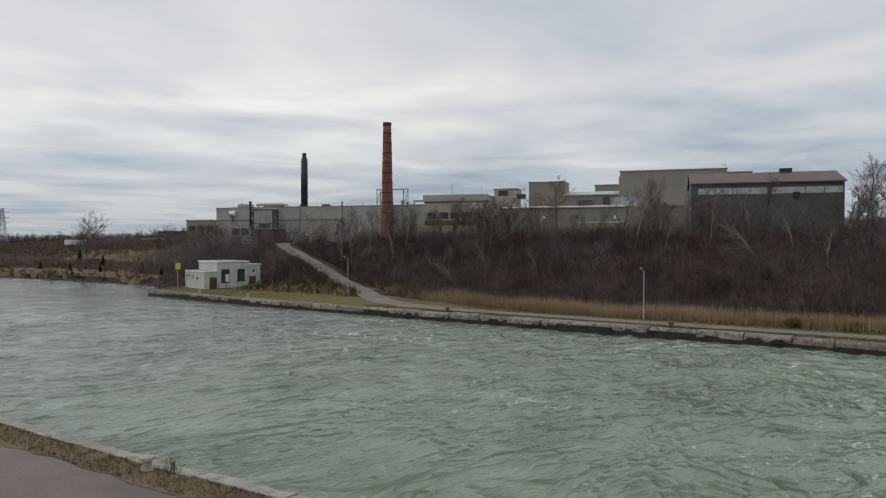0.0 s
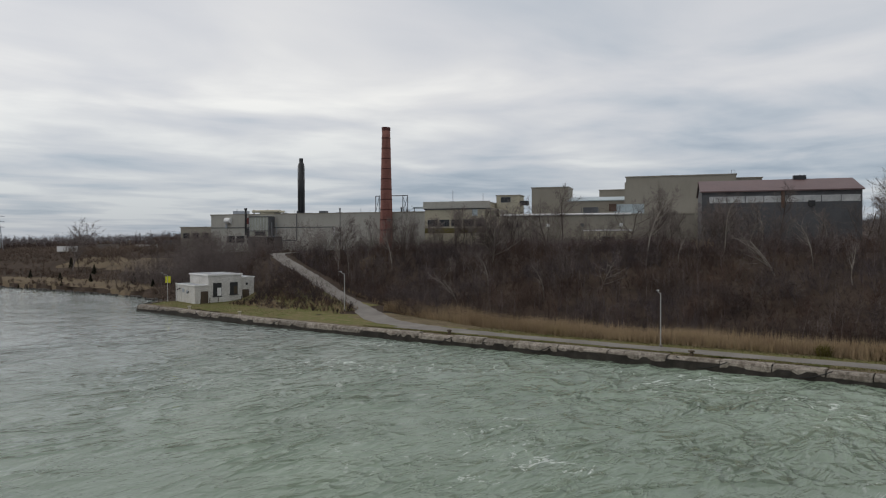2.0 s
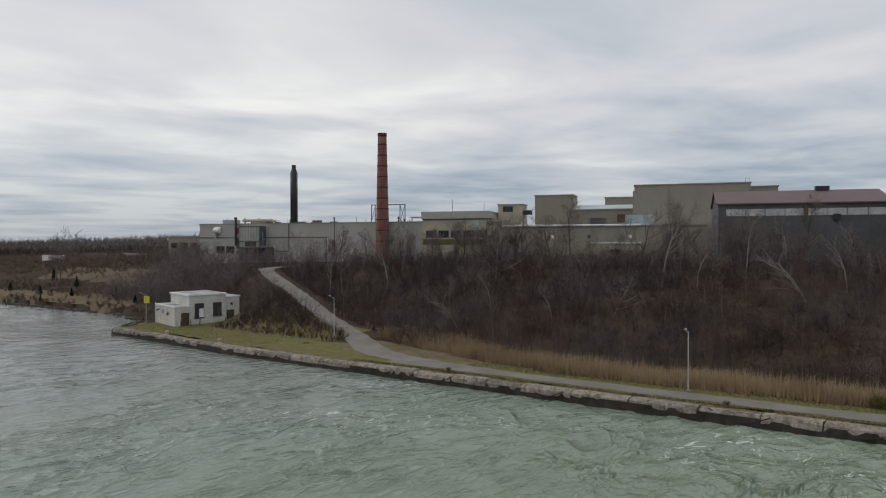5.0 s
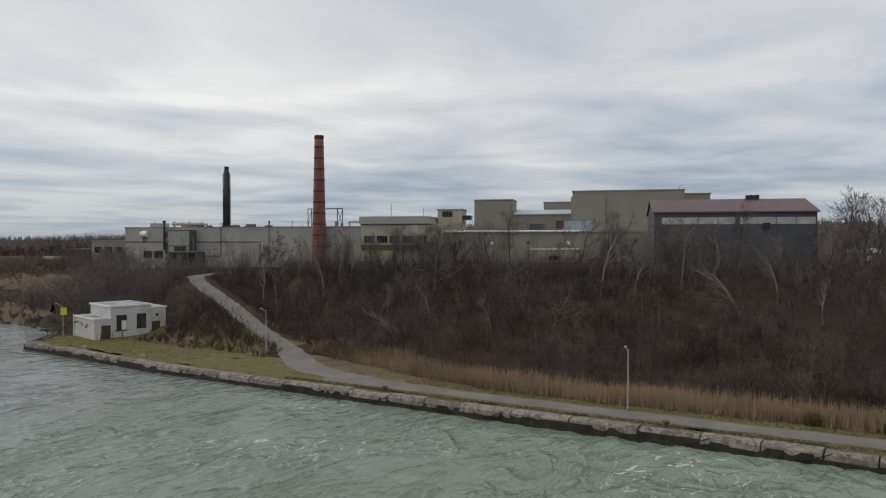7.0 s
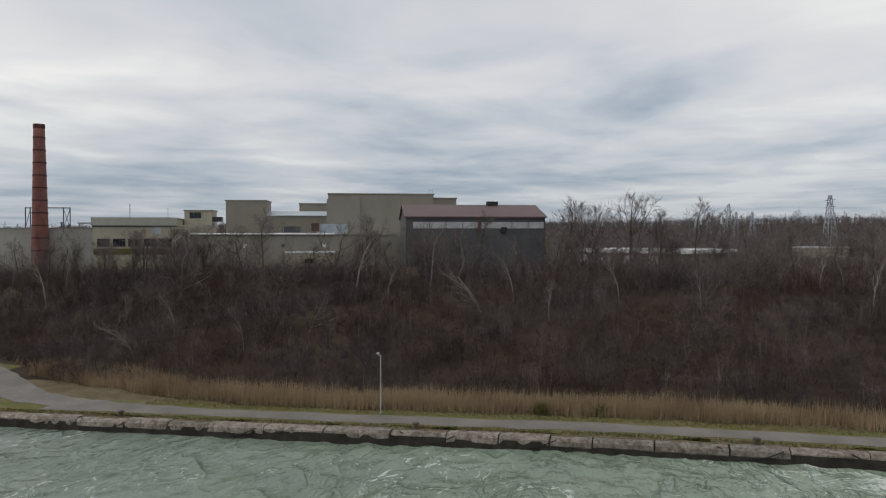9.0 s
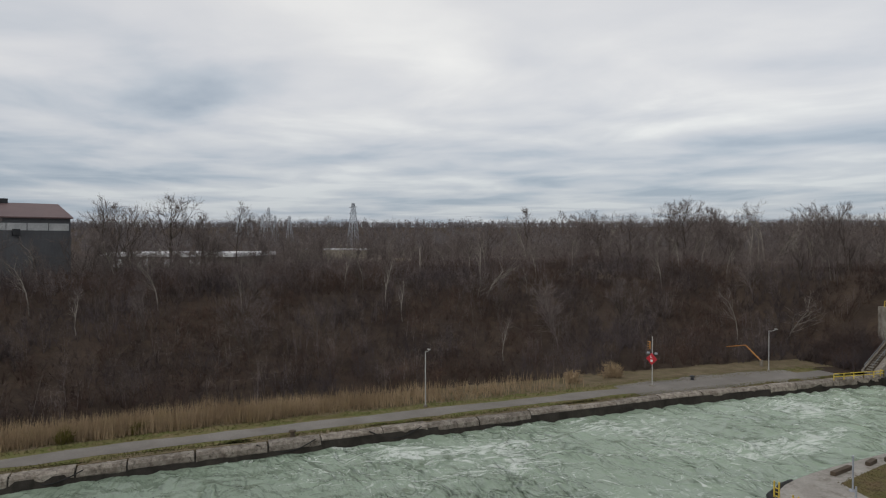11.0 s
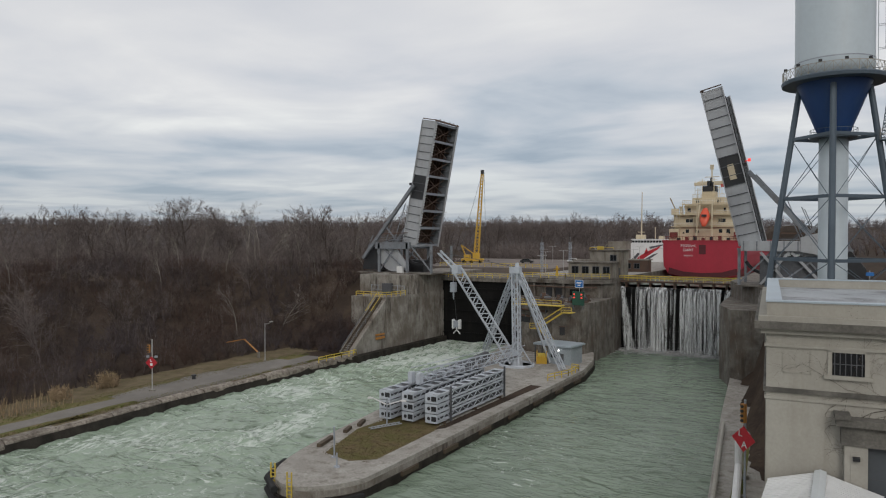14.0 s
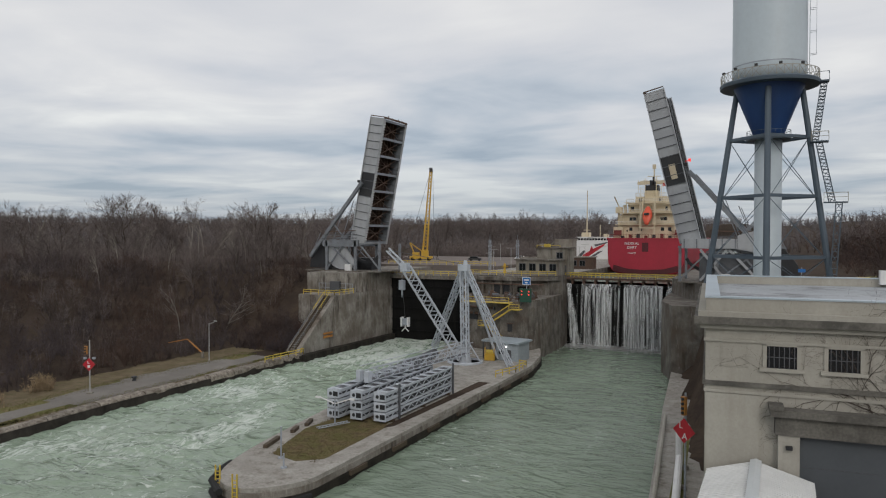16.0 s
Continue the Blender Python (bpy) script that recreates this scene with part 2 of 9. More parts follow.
M_STEEL_D = mat("dark_grey_steel", (0.12, 0.125, 0.135), (0.085, 0.088, 0.095), 0.6, metal=0.2, scale=1.0, fine=5, bump=0.05)
M_RUST = mat("rusty_steel", (0.14, 0.085, 0.06), (0.085, 0.055, 0.042), 0.85, scale=1.5, fine=5)
M_GIRDER = mat("silver_girder_paint", (0.45, 0.465, 0.48), (0.36, 0.37, 0.385), 0.5, metal=0.15, scale=0.6, fine=4, bump=0.05, streak=0.35, dirt=(0.26, 0.25, 0.24), grain=0.12)
M_YELLOW = mat("yellow_paint", (0.66, 0.49, 0.07), (0.54, 0.39, 0.06), 0.6, scale=2.0, fine=6, bump=0.05)
M_YCRANE = mat("crane_yellow", (0.60, 0.37, 0.035), (0.48, 0.29, 0.035), 0.5, scale=1.0, fine=4, bump=0.03, grain=0.12)
M_ORANGE = mat("orange_gate_bar", (0.50, 0.22, 0.04), (0.38, 0.17, 0.05), 0.6, scale=2, fine=6, bump=0.03)
M_RED = mat("ship_red", (0.40, 0.022, 0.045), (0.33, 0.02, 0.038), 0.5, scale=0.5, fine=2, bump=0.05, streak=0.3, dirt=(0.22, 0.02, 0.03), grain=0.12)
M_REDDARK = mat("ship_boot_topping", (0.10, 0.012, 0.018), (0.07, 0.01, 0.014), 0.55, scale=0.5, fine=2, bump=0.05)
M_CREAM = mat("ship_cream_paint", (0.66, 0.57, 0.40), (0.56, 0.48, 0.34), 0.55, scale=0.6, fine=3, bump=0.04, streak=0.3, dirt=(0.34, 0.24, 0.15), grain=0.12)
M_LIFE = mat("lifeboat_orange", (0.72, 0.10, 0.045), (0.62, 0.085, 0.04), 0.4, scale=1, fine=4, bump=0.02, grain=0.12)
M_SIGNRED = mat("sign_red", (0.52, 0.02, 0.035), (0.45, 0.02, 0.03), 0.5, scale=2, fine=8, bump=0.0)
M_SIGNYEL = mat("sign_yellow", (0.72, 0.72, 0.02), (0.66, 0.64, 0.02), 0.5, scale=2, fine=8, bump=0.0)
M_SIGNBLUE = mat("sign_blue", (0.02, 0.17, 0.50), (0.02, 0.15, 0.44), 0.5, scale=2, fine=8, bump=0.0)
M_GREEN = mat("dark_green_board", (0.02, 0.085, 0.055), (0.015, 0.065, 0.045), 0.6, scale=2, fine=8, bump=0.0)
M_PLAINW = mat("white_paint", (0.78, 0.78, 0.77), (0.68, 0.68, 0.67), 0.5, scale=1.0, fine=5, bump=0.03, grain=0.12)
M_TANK = mat("pale_blue_grey_tank", (0.50, 0.565, 0.60), (0.46, 0.52, 0.555), 0.5, scale=0.25, fine=1.5, bump=0.03, streak=0.2, dirt=(0.42, 0.45, 0.46), grain=0.12)
M_TANKBLUE = mat("tank_blue", (0.018, 0.06, 0.19), (0.014, 0.048, 0.15), 0.45, scale=0.5, fine=3, bump=0.03, streak=0.25, dirt=(0.05, 0.09, 0.17), grain=0.12)
M_LEG = mat("slate_blue_steel", (0.095, 0.125, 0.155), (0.07, 0.095, 0.12), 0.5, metal=0.1, scale=0.6, fine=4, bump=0.03, grain=0.12)
M_STONE = mat("limestone_stucco", (0.42, 0.40, 0.35), (0.35, 0.332, 0.288), 0.9, scale=0.7, fine=5, streak=0.3, dirt=(0.25, 0.225, 0.18), grain=0.2)
M_STONE_D = mat("soot_stained_stone", (0.16, 0.15, 0.13), (0.085, 0.08, 0.07), 0.9, scale=1.5, fine=6, dirt=(0.24, 0.225, 0.20), dirt_amt=0.35)
M_ROOFMEM = mat("grey_roof_membrane", (0.40, 0.42, 0.44), (0.33, 0.35, 0.37), 0.6, scale=0.35, fine=4, bump=0.1, dirt=(0.085, 0.08, 0.08), dirt_amt=0.85)
M_FLASH = mat("roof_flashing", (0.46, 0.53, 0.58), (0.40, 0.46, 0.51), 0.4, metal=0.3, scale=0.8, fine=4, bump=0.03, grain=0.12)
M_SHEDROOF = mat("white_metal_roof", (0.64, 0.67, 0.68), (0.57, 0.60, 0.61), 0.4, scale=0.6, fine=4, bump=0.02, grain=0.12)
M_DOOR = mat("dark_door_panel", (0.085, 0.095, 0.105), (0.07, 0.078, 0.087), 0.5, scale=0.5, fine=4, bump=0.03, grain=0.12)
M_WOOD = mat("weathered_timber", (0.10, 0.075, 0.05), (0.07, 0.052, 0.036), 0.9, scale=1.5, fine=6)
M_TYRE = mat("black_rubber", (0.018, 0.018, 0.018), (0.012, 0.012, 0.012), 0.85, scale=3, fine=8)
M_RIPRAP = mat("shore_rock", (0.10, 0.09, 0.08), (0.05, 0.045, 0.04), 0.9, scale=2.0, fine=4, bump=0.8)
M_BLUESHEET = mat("pale_blue_cladding", (0.45, 0.53, 0.56), (0.38, 0.45, 0.48), 0.4, scale=0.6, fine=3)
M_FARROOF = mat("far_white_roof", (0.74, 0.75, 0.76), (0.62, 0.63, 0.64), 0.6, scale=0.2, fine=1)
M_FARWALL = mat("far_grey_wall", (0.20, 0.17, 0.15), (0.15, 0.13, 0.115), 0.8, scale=0.2, fine=1)
M_DKRED = mat("dark_red_box", (0.20, 0.035, 0.03), (0.15, 0.03, 0.025), 0.6, scale=1, fine=4)
M_TEALHUT = mat("blue_grey_hut_wall", (0.34, 0.385, 0.41), (0.29, 0.33, 0.355), 0.6, scale=0.8, fine=4)


def glass(name="dark_window_glass"):
    m = bpy.data.materials.new(name)
    m.use_nodes = True
    b = m.node_tree.nodes["Principled BSDF"]
    b.inputs["Base Color"].default_value = (0.012, 0.014, 0.016, 1)
    b.inputs["Roughness"].default_value = 0.12
    return m


def glow(name, col, strength):
    m = bpy.data.materials.new(name)
    m.use_nodes = True
    b = m.node_tree.nodes["Principled BSDF"]
    b.inputs["Base Color"].default_value = (*col, 1)
    b.inputs["Emission Color"].default_value = (*col, 1)
    b.inputs["Emission Strength"].default_value = strength
    return m


M_GATE = mat("black_wet_gate_and_hollow_shade", (0.014, 0.014, 0.014), (0.008, 0.008, 0.008), 0.95, scale=0.6, fine=3, streak=0.25, dirt=(0.03, 0.027, 0.023), spec=0.08)
M_LOG = mat("pale_blue_grey_girder_paint", (0.52, 0.56, 0.61), (0.43, 0.465, 0.51), 0.55, scale=1.2, fine=5, bump=0.04, dirt=(0.27, 0.26, 0.25), dirt_amt=0.35, grain=0.15)
M_LOUVRE = mat("green_grey_louvre_panel", (0.37, 0.39, 0.32), (0.31, 0.33, 0.275), 0.7, scale=0.5, fine=3, streak=0.4, dirt=(0.18, 0.17, 0.13), grain=0.15)
M_GLASS = glass()
M_LAMPRED = glow("red_signal_lens", (0.9, 0.06, 0.05), 1.0)
M_LAMPWHITE = glow("white_flood_lens", (1.0, 0.98, 0.92), 5.0)


def water_material():
    m = bpy.data.materials.new("canal_water")
    m.use_nodes = True
    nt = m.node_tree
    N, L = nt.nodes.new, nt.links.new
    b = nt.nodes["Principled BSDF"]
    b.inputs["IOR"].default_value = 1.33
    geo = N("ShaderNodeNewGeometry")
    pos = geo.outputs["Position"]
    sep = N("ShaderNodeSeparateXYZ")
    L(pos, sep.inputs[0])

    def nz(sc, det, dist=0.0, sq=(1, 1, 1), rough_=0.55):
        mp = N("ShaderNodeMapping")
        mp.inputs["Scale"].default_value = sq
        mp.inputs["Rotation"].default_value = (0, 0, radians(-12))
        L(pos, mp.inputs[0])
        t = N("ShaderNodeTexNoise")
        t.inputs["Scale"].default_value, t.inputs["Detail"].default_value = sc, det
        t.inputs["Distortion"].default_value, t.inputs["Roughness"].default_value = dist, rough_
        L(mp.outputs[0], t.inputs["Vector"])
        return t.outputs[0]

    def rng(sock, a, b_, lo, hi, smooth=False):
        n = N("ShaderNodeMapRange")
        if smooth:
            n.interpolation_type = "SMOOTHSTEP"
        for k, val in zip(("From Min", "From Max", "To Min", "To Max"), (a, b_, lo, hi)):
            n.inputs[k].default_value = val
        L(sock, n.inputs["Value"])
        return n.outputs[0]

    def op(o, a, b_):
        n = N("ShaderNodeMath")
        n.operation = o
        for k, val in enumerate((a, b_)):
            if isinstance(val, (int, float)):
                n.inputs[k].default_value = val
            else:
                L(val, n.inputs[k])
        return n.outputs[0]

    # aeration from the weir race: strongest below the west gate, dying out downstream
    race = op("MULTIPLY", rng(sep.outputs[1], -185, -25, 0, 1), rng(sep.outputs[0], -16, -26, 0, 1, True))
    tail = op("MULTIPLY", rng(sep.outputs[1], -330, -150, 0, 1, True), rng(sep.outputs[0], 20, -22, 0, 1, True))
    tail = op("MULTIPLY", tail, rng(sep.outputs[1], -112, -125, 0, 1, True))
    foam_big = nz(0.055, 5, 1.2, (1, 0.5, 1))
    foam_fine = nz(0.42, 10, 2.6, (1, 0.45, 1), 0.74)
    f = op("ADD", op("MULTIPLY", foam_big, 0.45), op("MULTIPLY", foam_fine, 0.55))
    thresh = op("SUBTRACT", 0.68, op("ADD", op("MULTIPLY", race, 0.245), op("MULTIPLY", tail, 0.055)))
    foam = N("ShaderNodeMapRange")
    foam.interpolation_type = "SMOOTHSTEP"
    L(f, foam.inputs["Value"])
    L(thresh, foam.inputs["From Min"])
    L(op("ADD", thresh, op("ADD", 0.06, op("MULTIPLY", race, 0.09))), foam.inputs["From Max"])
    foam.inputs["To Max"].default_value = 0.85
    # torn wisps of foam carried down the canal
    wisp = op("MULTIPLY", rng(nz(0.30, 12, 3.4, (0.8, 1.1, 1), 0.72), 0.575, 0.63, 0, 1), rng(nz(0.045, 3, 0.5), 0.50, 0.60, 0, 1))
    wisp = op("MULTIPLY", wisp, rng(sep.outputs[1], -330, -230, 0, 0.8))
    wisp = op("MULTIPLY", wisp, rng(sep.outputs[0], 18, 2, 0, 1))
    foam_all = op("MAXIMUM", foam.outputs[0], wisp)
    mixw = N("ShaderNodeMix")
    mixw.data_type = "RGBA"
    L(op("ADD", op("MULTIPLY", race, 0.75), op("MULTIPLY", rng(foam_big, 0.35, 0.7, 0, 1), 0.25)), mixw.inputs["Factor"])
    mixw.inputs["A"].default_value = (0.182, 0.232, 0.176, 1)
    mixw.inputs["B"].default_value = (0.335, 0.425, 0.322, 1)
    mixf = N("ShaderNodeMix")
    mixf.data_type = "RGBA"
    L(foam_all, mixf.inputs["Factor"])
    # greyer base colour downstream stands in for sky mirrored by the calmer water
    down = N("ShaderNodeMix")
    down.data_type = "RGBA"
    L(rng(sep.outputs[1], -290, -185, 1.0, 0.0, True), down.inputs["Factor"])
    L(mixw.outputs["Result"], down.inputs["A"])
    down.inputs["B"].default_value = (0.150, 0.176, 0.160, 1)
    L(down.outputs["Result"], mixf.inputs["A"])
    mixf.inputs["B"].default_value = (0.66, 0.70, 0.66, 1)
    L(mixf.outputs["Result"], b.inputs["Base Color"])
    L(rng(foam_all, 0, 0.8, 0.06, 0.7), b.inputs["Roughness"])
    # long broken crests, short wind ripples and fine chop
    def ridge(sc, det, dist, sq, sharp):
        return op("POWER", op("SUBTRACT", 1.0, op("ABSOLUTE", op("SUBTRACT", op("MULTIPLY", nz(sc, det, dist, sq, 0.5), 2.0), 1.0), 0.0)), sharp)

    gust = rng(nz(0.06, 3, 0.8), 0.40, 0.60, 0.15, 1.0)
    crest = op("ADD", op("MULTIPLY", ridge(0.13, 3, 0.9, (0.6, 1.0, 1), 7.0), 1.0), op("MULTIPLY", ridge(0.37, 3, 0.8, (0.5, 1.1, 1), 5.0), 0.36))
    ripple = nz(0.85, 3, 0.6, (0.45, 1.2, 1), 0.55)
    wv = op("ADD", op("MULTIPLY", crest, gust), op("MULTIPLY", nz(0.24, 6, 1.2, (0.6, 1.0, 1), 0.55), 0.48))
    wv = op("ADD", wv, op("ADD", op("MULTIPLY", ripple, rng(op("MULTIPLY", rng(sep.outputs[0], -12, -8, 0, 1), rng(sep.outputs[1], -150, -115, 0, 1)), 0, 1, 0.32, 0.95)), op("MULTIPLY", nz(2.1, 3, 0.5, (0.6, 1.2, 1)), 0.10)))
    bp = N("ShaderNodeBump")
    bp.inputs["Distance"].default_value = 1.0
    calm = op("MULTIPLY", rng(nz(0.02, 3, 0.6), 0.38, 0.62, 0.55, 1.0), rng(sep.outputs[1], -300, -200, 0.55, 1.0))
    L(op("MULTIPLY", calm, op("ADD", 0.70, op("ADD", op("MULTIPLY", race, 0.3), op("MULTIPLY", tail, 0.3)))), bp.inputs["Strength"])
    L(wv, bp.inputs["Height"])
    L(bp.outputs[0], b.inputs["Normal"])
    return m


M_WATER = water_material()


# ---------------------------------------------------------------- geometry helpers
class Geo:
    """Vertices and faces of one part."""

    def __init__(self):
        self.v, self.f = [], []

    def add(self, vs, fs):
        o = len(self.v)
        self.v += [tuple(p) for p in vs]
        self.f += [tuple(i + o for i in q) for q in fs]
        return self

    def box(self, x0, x1, y0, y1, z0, z1):
        vs = [(x, y, z) for z in (z0, z1) for x, y in ((x0, y0), (x1, y0), (x1, y1), (x0, y1))]
        return self.add(vs, [(3, 2, 1, 0), (4, 5, 6, 7), (0, 1, 5, 4), (1, 2, 6, 5), (2, 3, 7, 6), (3, 0, 4, 7)])

    def beam(self, p, q, w, h=None):
        """A square bar from p to q."""
        p, q = Vector(p), Vector(q)
        h = h or w
        d = (q - p).normalized()
        side = d.cross(Vector((0, 0, 1)))
        if side.length < 1e-4:
            side = Vector((1, 0, 0))
        side.normalize()
        top = side.cross(d)
        c = [side * (a * w / 2) + top * (b * h / 2) for a, b in ((-1, -1), (1, -1), (1, 1), (-1, 1))]
        return self.add([p + k for k in c] + [q + k for k in c], [(0, 1, 2, 3), (7, 6, 5, 4), (0, 4, 5, 1), (1, 5, 6, 2), (2, 6, 7, 3), (3, 7, 4, 0)])

    def tube(self, p, q, r0, r1=None, n=8, caps=True):
        p, q = Vector(p), Vector(q)
        r1 = r0 if r1 is None else r1
        d = (q - p).normalized()
        side = d.cross(Vector((0, 0, 1)))
        if side.length < 1e-4:
            side = Vector((1, 0, 0))
        side.normalize()
        top = side.cross(d)
        vs = []
        for c, r in ((p, r0), (q, r1)):
            vs += [c + (side * math.cos(2 * math.pi * k / n) + top * math.sin(2 * math.pi * k / n)) * r for k in range(n)]
        fs = [(k, (k + 1) % n, n + (k + 1) % n, n + k) for k in range(n)]
        fs = [tuple(reversed(q_)) for q_ in fs]
        if caps:
            fs += [tuple(range(n)), tuple(reversed(range(n, 2 * n)))]
        return self.add(vs, fs)

    def lathe(self, rows, n=24, cx=0.0, cy=0.0):
        """Rings of (radius, z) joined into a body of revolution."""
        vs, fs = [], []
        for r, z in rows:
            vs += [(cx + r * math.cos(2 * math.pi * k / n), cy + r * math.sin(2 * math.pi * k / n), z) for k in range(n)]
        for j in range(len(rows) - 1):
            fs += [(j * n + k, j * n + (k + 1) % n, (j + 1) * n + (k + 1) % n, (j + 1) * n + k) for k in range(n)]
        fs += [tuple(reversed(range(n))), tuple(range((len(rows) - 1) * n, len(rows) * n))]
        return self.add(vs, fs)

    def prism(self, pts, z0, z1):
        """An upright body over a plan outline (anticlockwise)."""
        n = len(pts)
        top = z1 if isinstance(z1, (list, tuple)) else [z1] * n
        vs = [(x, y, z0) for x, y in pts] + [(x, y, z) for (x, y), z in zip(pts, top)]
        return self.add(vs, [tuple(reversed(range(n))), tuple(range(n, 2 * n))] + [(k, (k + 1) % n, n + (k + 1) % n, n + k) for k in range(n)])

    def wall_xz(self, pts, y0, y1):
        """A slab with an outline in x and z, from y0 to y1."""
        n = len(pts)
        vs = [(x, y0, z) for x, z in pts] + [(x, y1, z) for x, z in pts]
        return self.add(vs, [tuple(range(n)), tuple(reversed(range(n, 2 * n)))] + [((k + 1) % n, k, n + k, n + (k + 1) % n) for k in range(n)])

    def lattice(self, p, q, w, bays, chord=0.12, web=0.07, up=(0, 0, 1), taper=1.0):
        """A square lattice mast from p to q."""
        p, q = Vector(p), Vector(q)
        d = (q - p).normalized()
        side = d.cross(Vector(up))
        if side.length < 1e-3:
            side = d.cross(Vector((1, 0, 0)))
        side.normalize()
        top = side.cross(d)
        sg = ((-1, -1), (1, -1), (1, 1), (-1, 1))

        def corner(t, k):
            ww = w * (1 + (taper - 1) * t) / 2
            return p.lerp(q, t) + side * (sg[k][0] * ww) + top * (sg[k][1] * ww)

        for k in range(4):
            self.beam(corner(0, k), corner(1, k), chord)
        for j in range(bays):
            for k in range(4):
                a, b = (k, (k + 1) % 4) if j % 2 else ((k + 1) % 4, k)
                self.beam(corner(j / bays, a), corner((j + 1) / bays, b), web)
        return self


def as_mesh(name, g, material, smooth=False):
    me = bpy.data.meshes.new(name)
    me.from_pydata([tuple(p) for p in g.v], [], g.f)
    me.materials.append(material)
    if smooth:
        me.polygons.foreach_set("use_smooth", [True] * len(me.polygons))
    me.update()
    return me


def part(name, g, material, parent, label="", smooth=False):
    ob = new(name, as_mesh(name, g, material, smooth))
    ob.parent = parent
    if label:
        ob["label"] = label
    return ob


def thing(name, label, category, at=(0, 0, 0), rz=0.0, group="", kind=""):
    ob = new(name)
    ob.empty_display_size = 0.3
    ob.matrix_basis = pose(*at, 0, 0, rz)
    return tagged(ob, label, category, group, kind)


def structure(name, g, material, label, category, smooth=False):
    return tagged(new(name, as_mesh(name, g, material, smooth)), label, category, kind="structure")


def stuff(name, verts, tris, material, label, category, size=3):
    """One mesh from arrays, for what nobody could count."""
    me = bpy.data.meshes.new(name)
    nv, nf = len(verts), len(tris)
    me.vertices.add(nv)
    me.vertices.foreach_set("co", np.asarray(verts, dtype=np.float32).ravel())
    me.loops.add(nf * size)
    me.loops.foreach_set("vertex_index", np.asarray(tris, dtype=np.int32).ravel())
    me.polygons.add(nf)
    me.polygons.foreach_set("loop_start", np.arange(0, nf * size, size, dtype=np.int32))
    me.materials.append(material)
    me.update(calc_edges=True)
    me.validate()
    return tagged(new(name, me), label, category, kind="stuff")


# ---------------------------------------------------------------- the lie of the land
QUAY_Y = [-326, -280, -253, -208, -165, -128, -90, 0]
QUAY_X = [-30.5, -33.0, -36.6, -42.7, -49.5, -52.6, -55.4, -55.6]
SHORE_Y = [-1500, -700, -463, -412, -369, -345, -332]
SHORE_X = [120, 15, -33.0, -42.8, -48.6, -46.5, -38]
EAST_Y = [-1500, -400, -205, -185, -175, -94, -33, 0]
EAST_X = [260, 85, 36.6, 33.1, 31.1, 22.7, 15.8, 12.2]
WAY = [(-49.5, -258.5, 1.75), (-56.5, -265, 2.2), (-60, -281, 4.0), (-63.3, -293, 6.5), (-69.0, -309, 9.3), (-72, -322, 11.8), (-79, -336, 13.5), (-95, -345.5, 13.6)]


def west_edge(y):
    return np.interp(y, SHORE_Y + QUAY_Y, SHORE_X + QUAY_X)


def east_edge(y):
    return np.interp(y, EAST_Y, EAST_X)


def smooth(a, b, t):
    t = np.clip((t - a) / (b - a), 0, 1)
    return t * t * (3 - 2 * t)


def wobble(x, y, s, seed=0.0):
    """A cheap smooth unevenness in about -1..1."""
    return (np.sin(x / s + seed) * np.cos(y / s * 1.3 + seed * 2) + 0.6 * np.sin(x / s * 2.3 + y / s * 1.7 + seed * 3) + 0.3 * np.cos(x / s * 4.1 - y / s * 3.3)) / 1.9


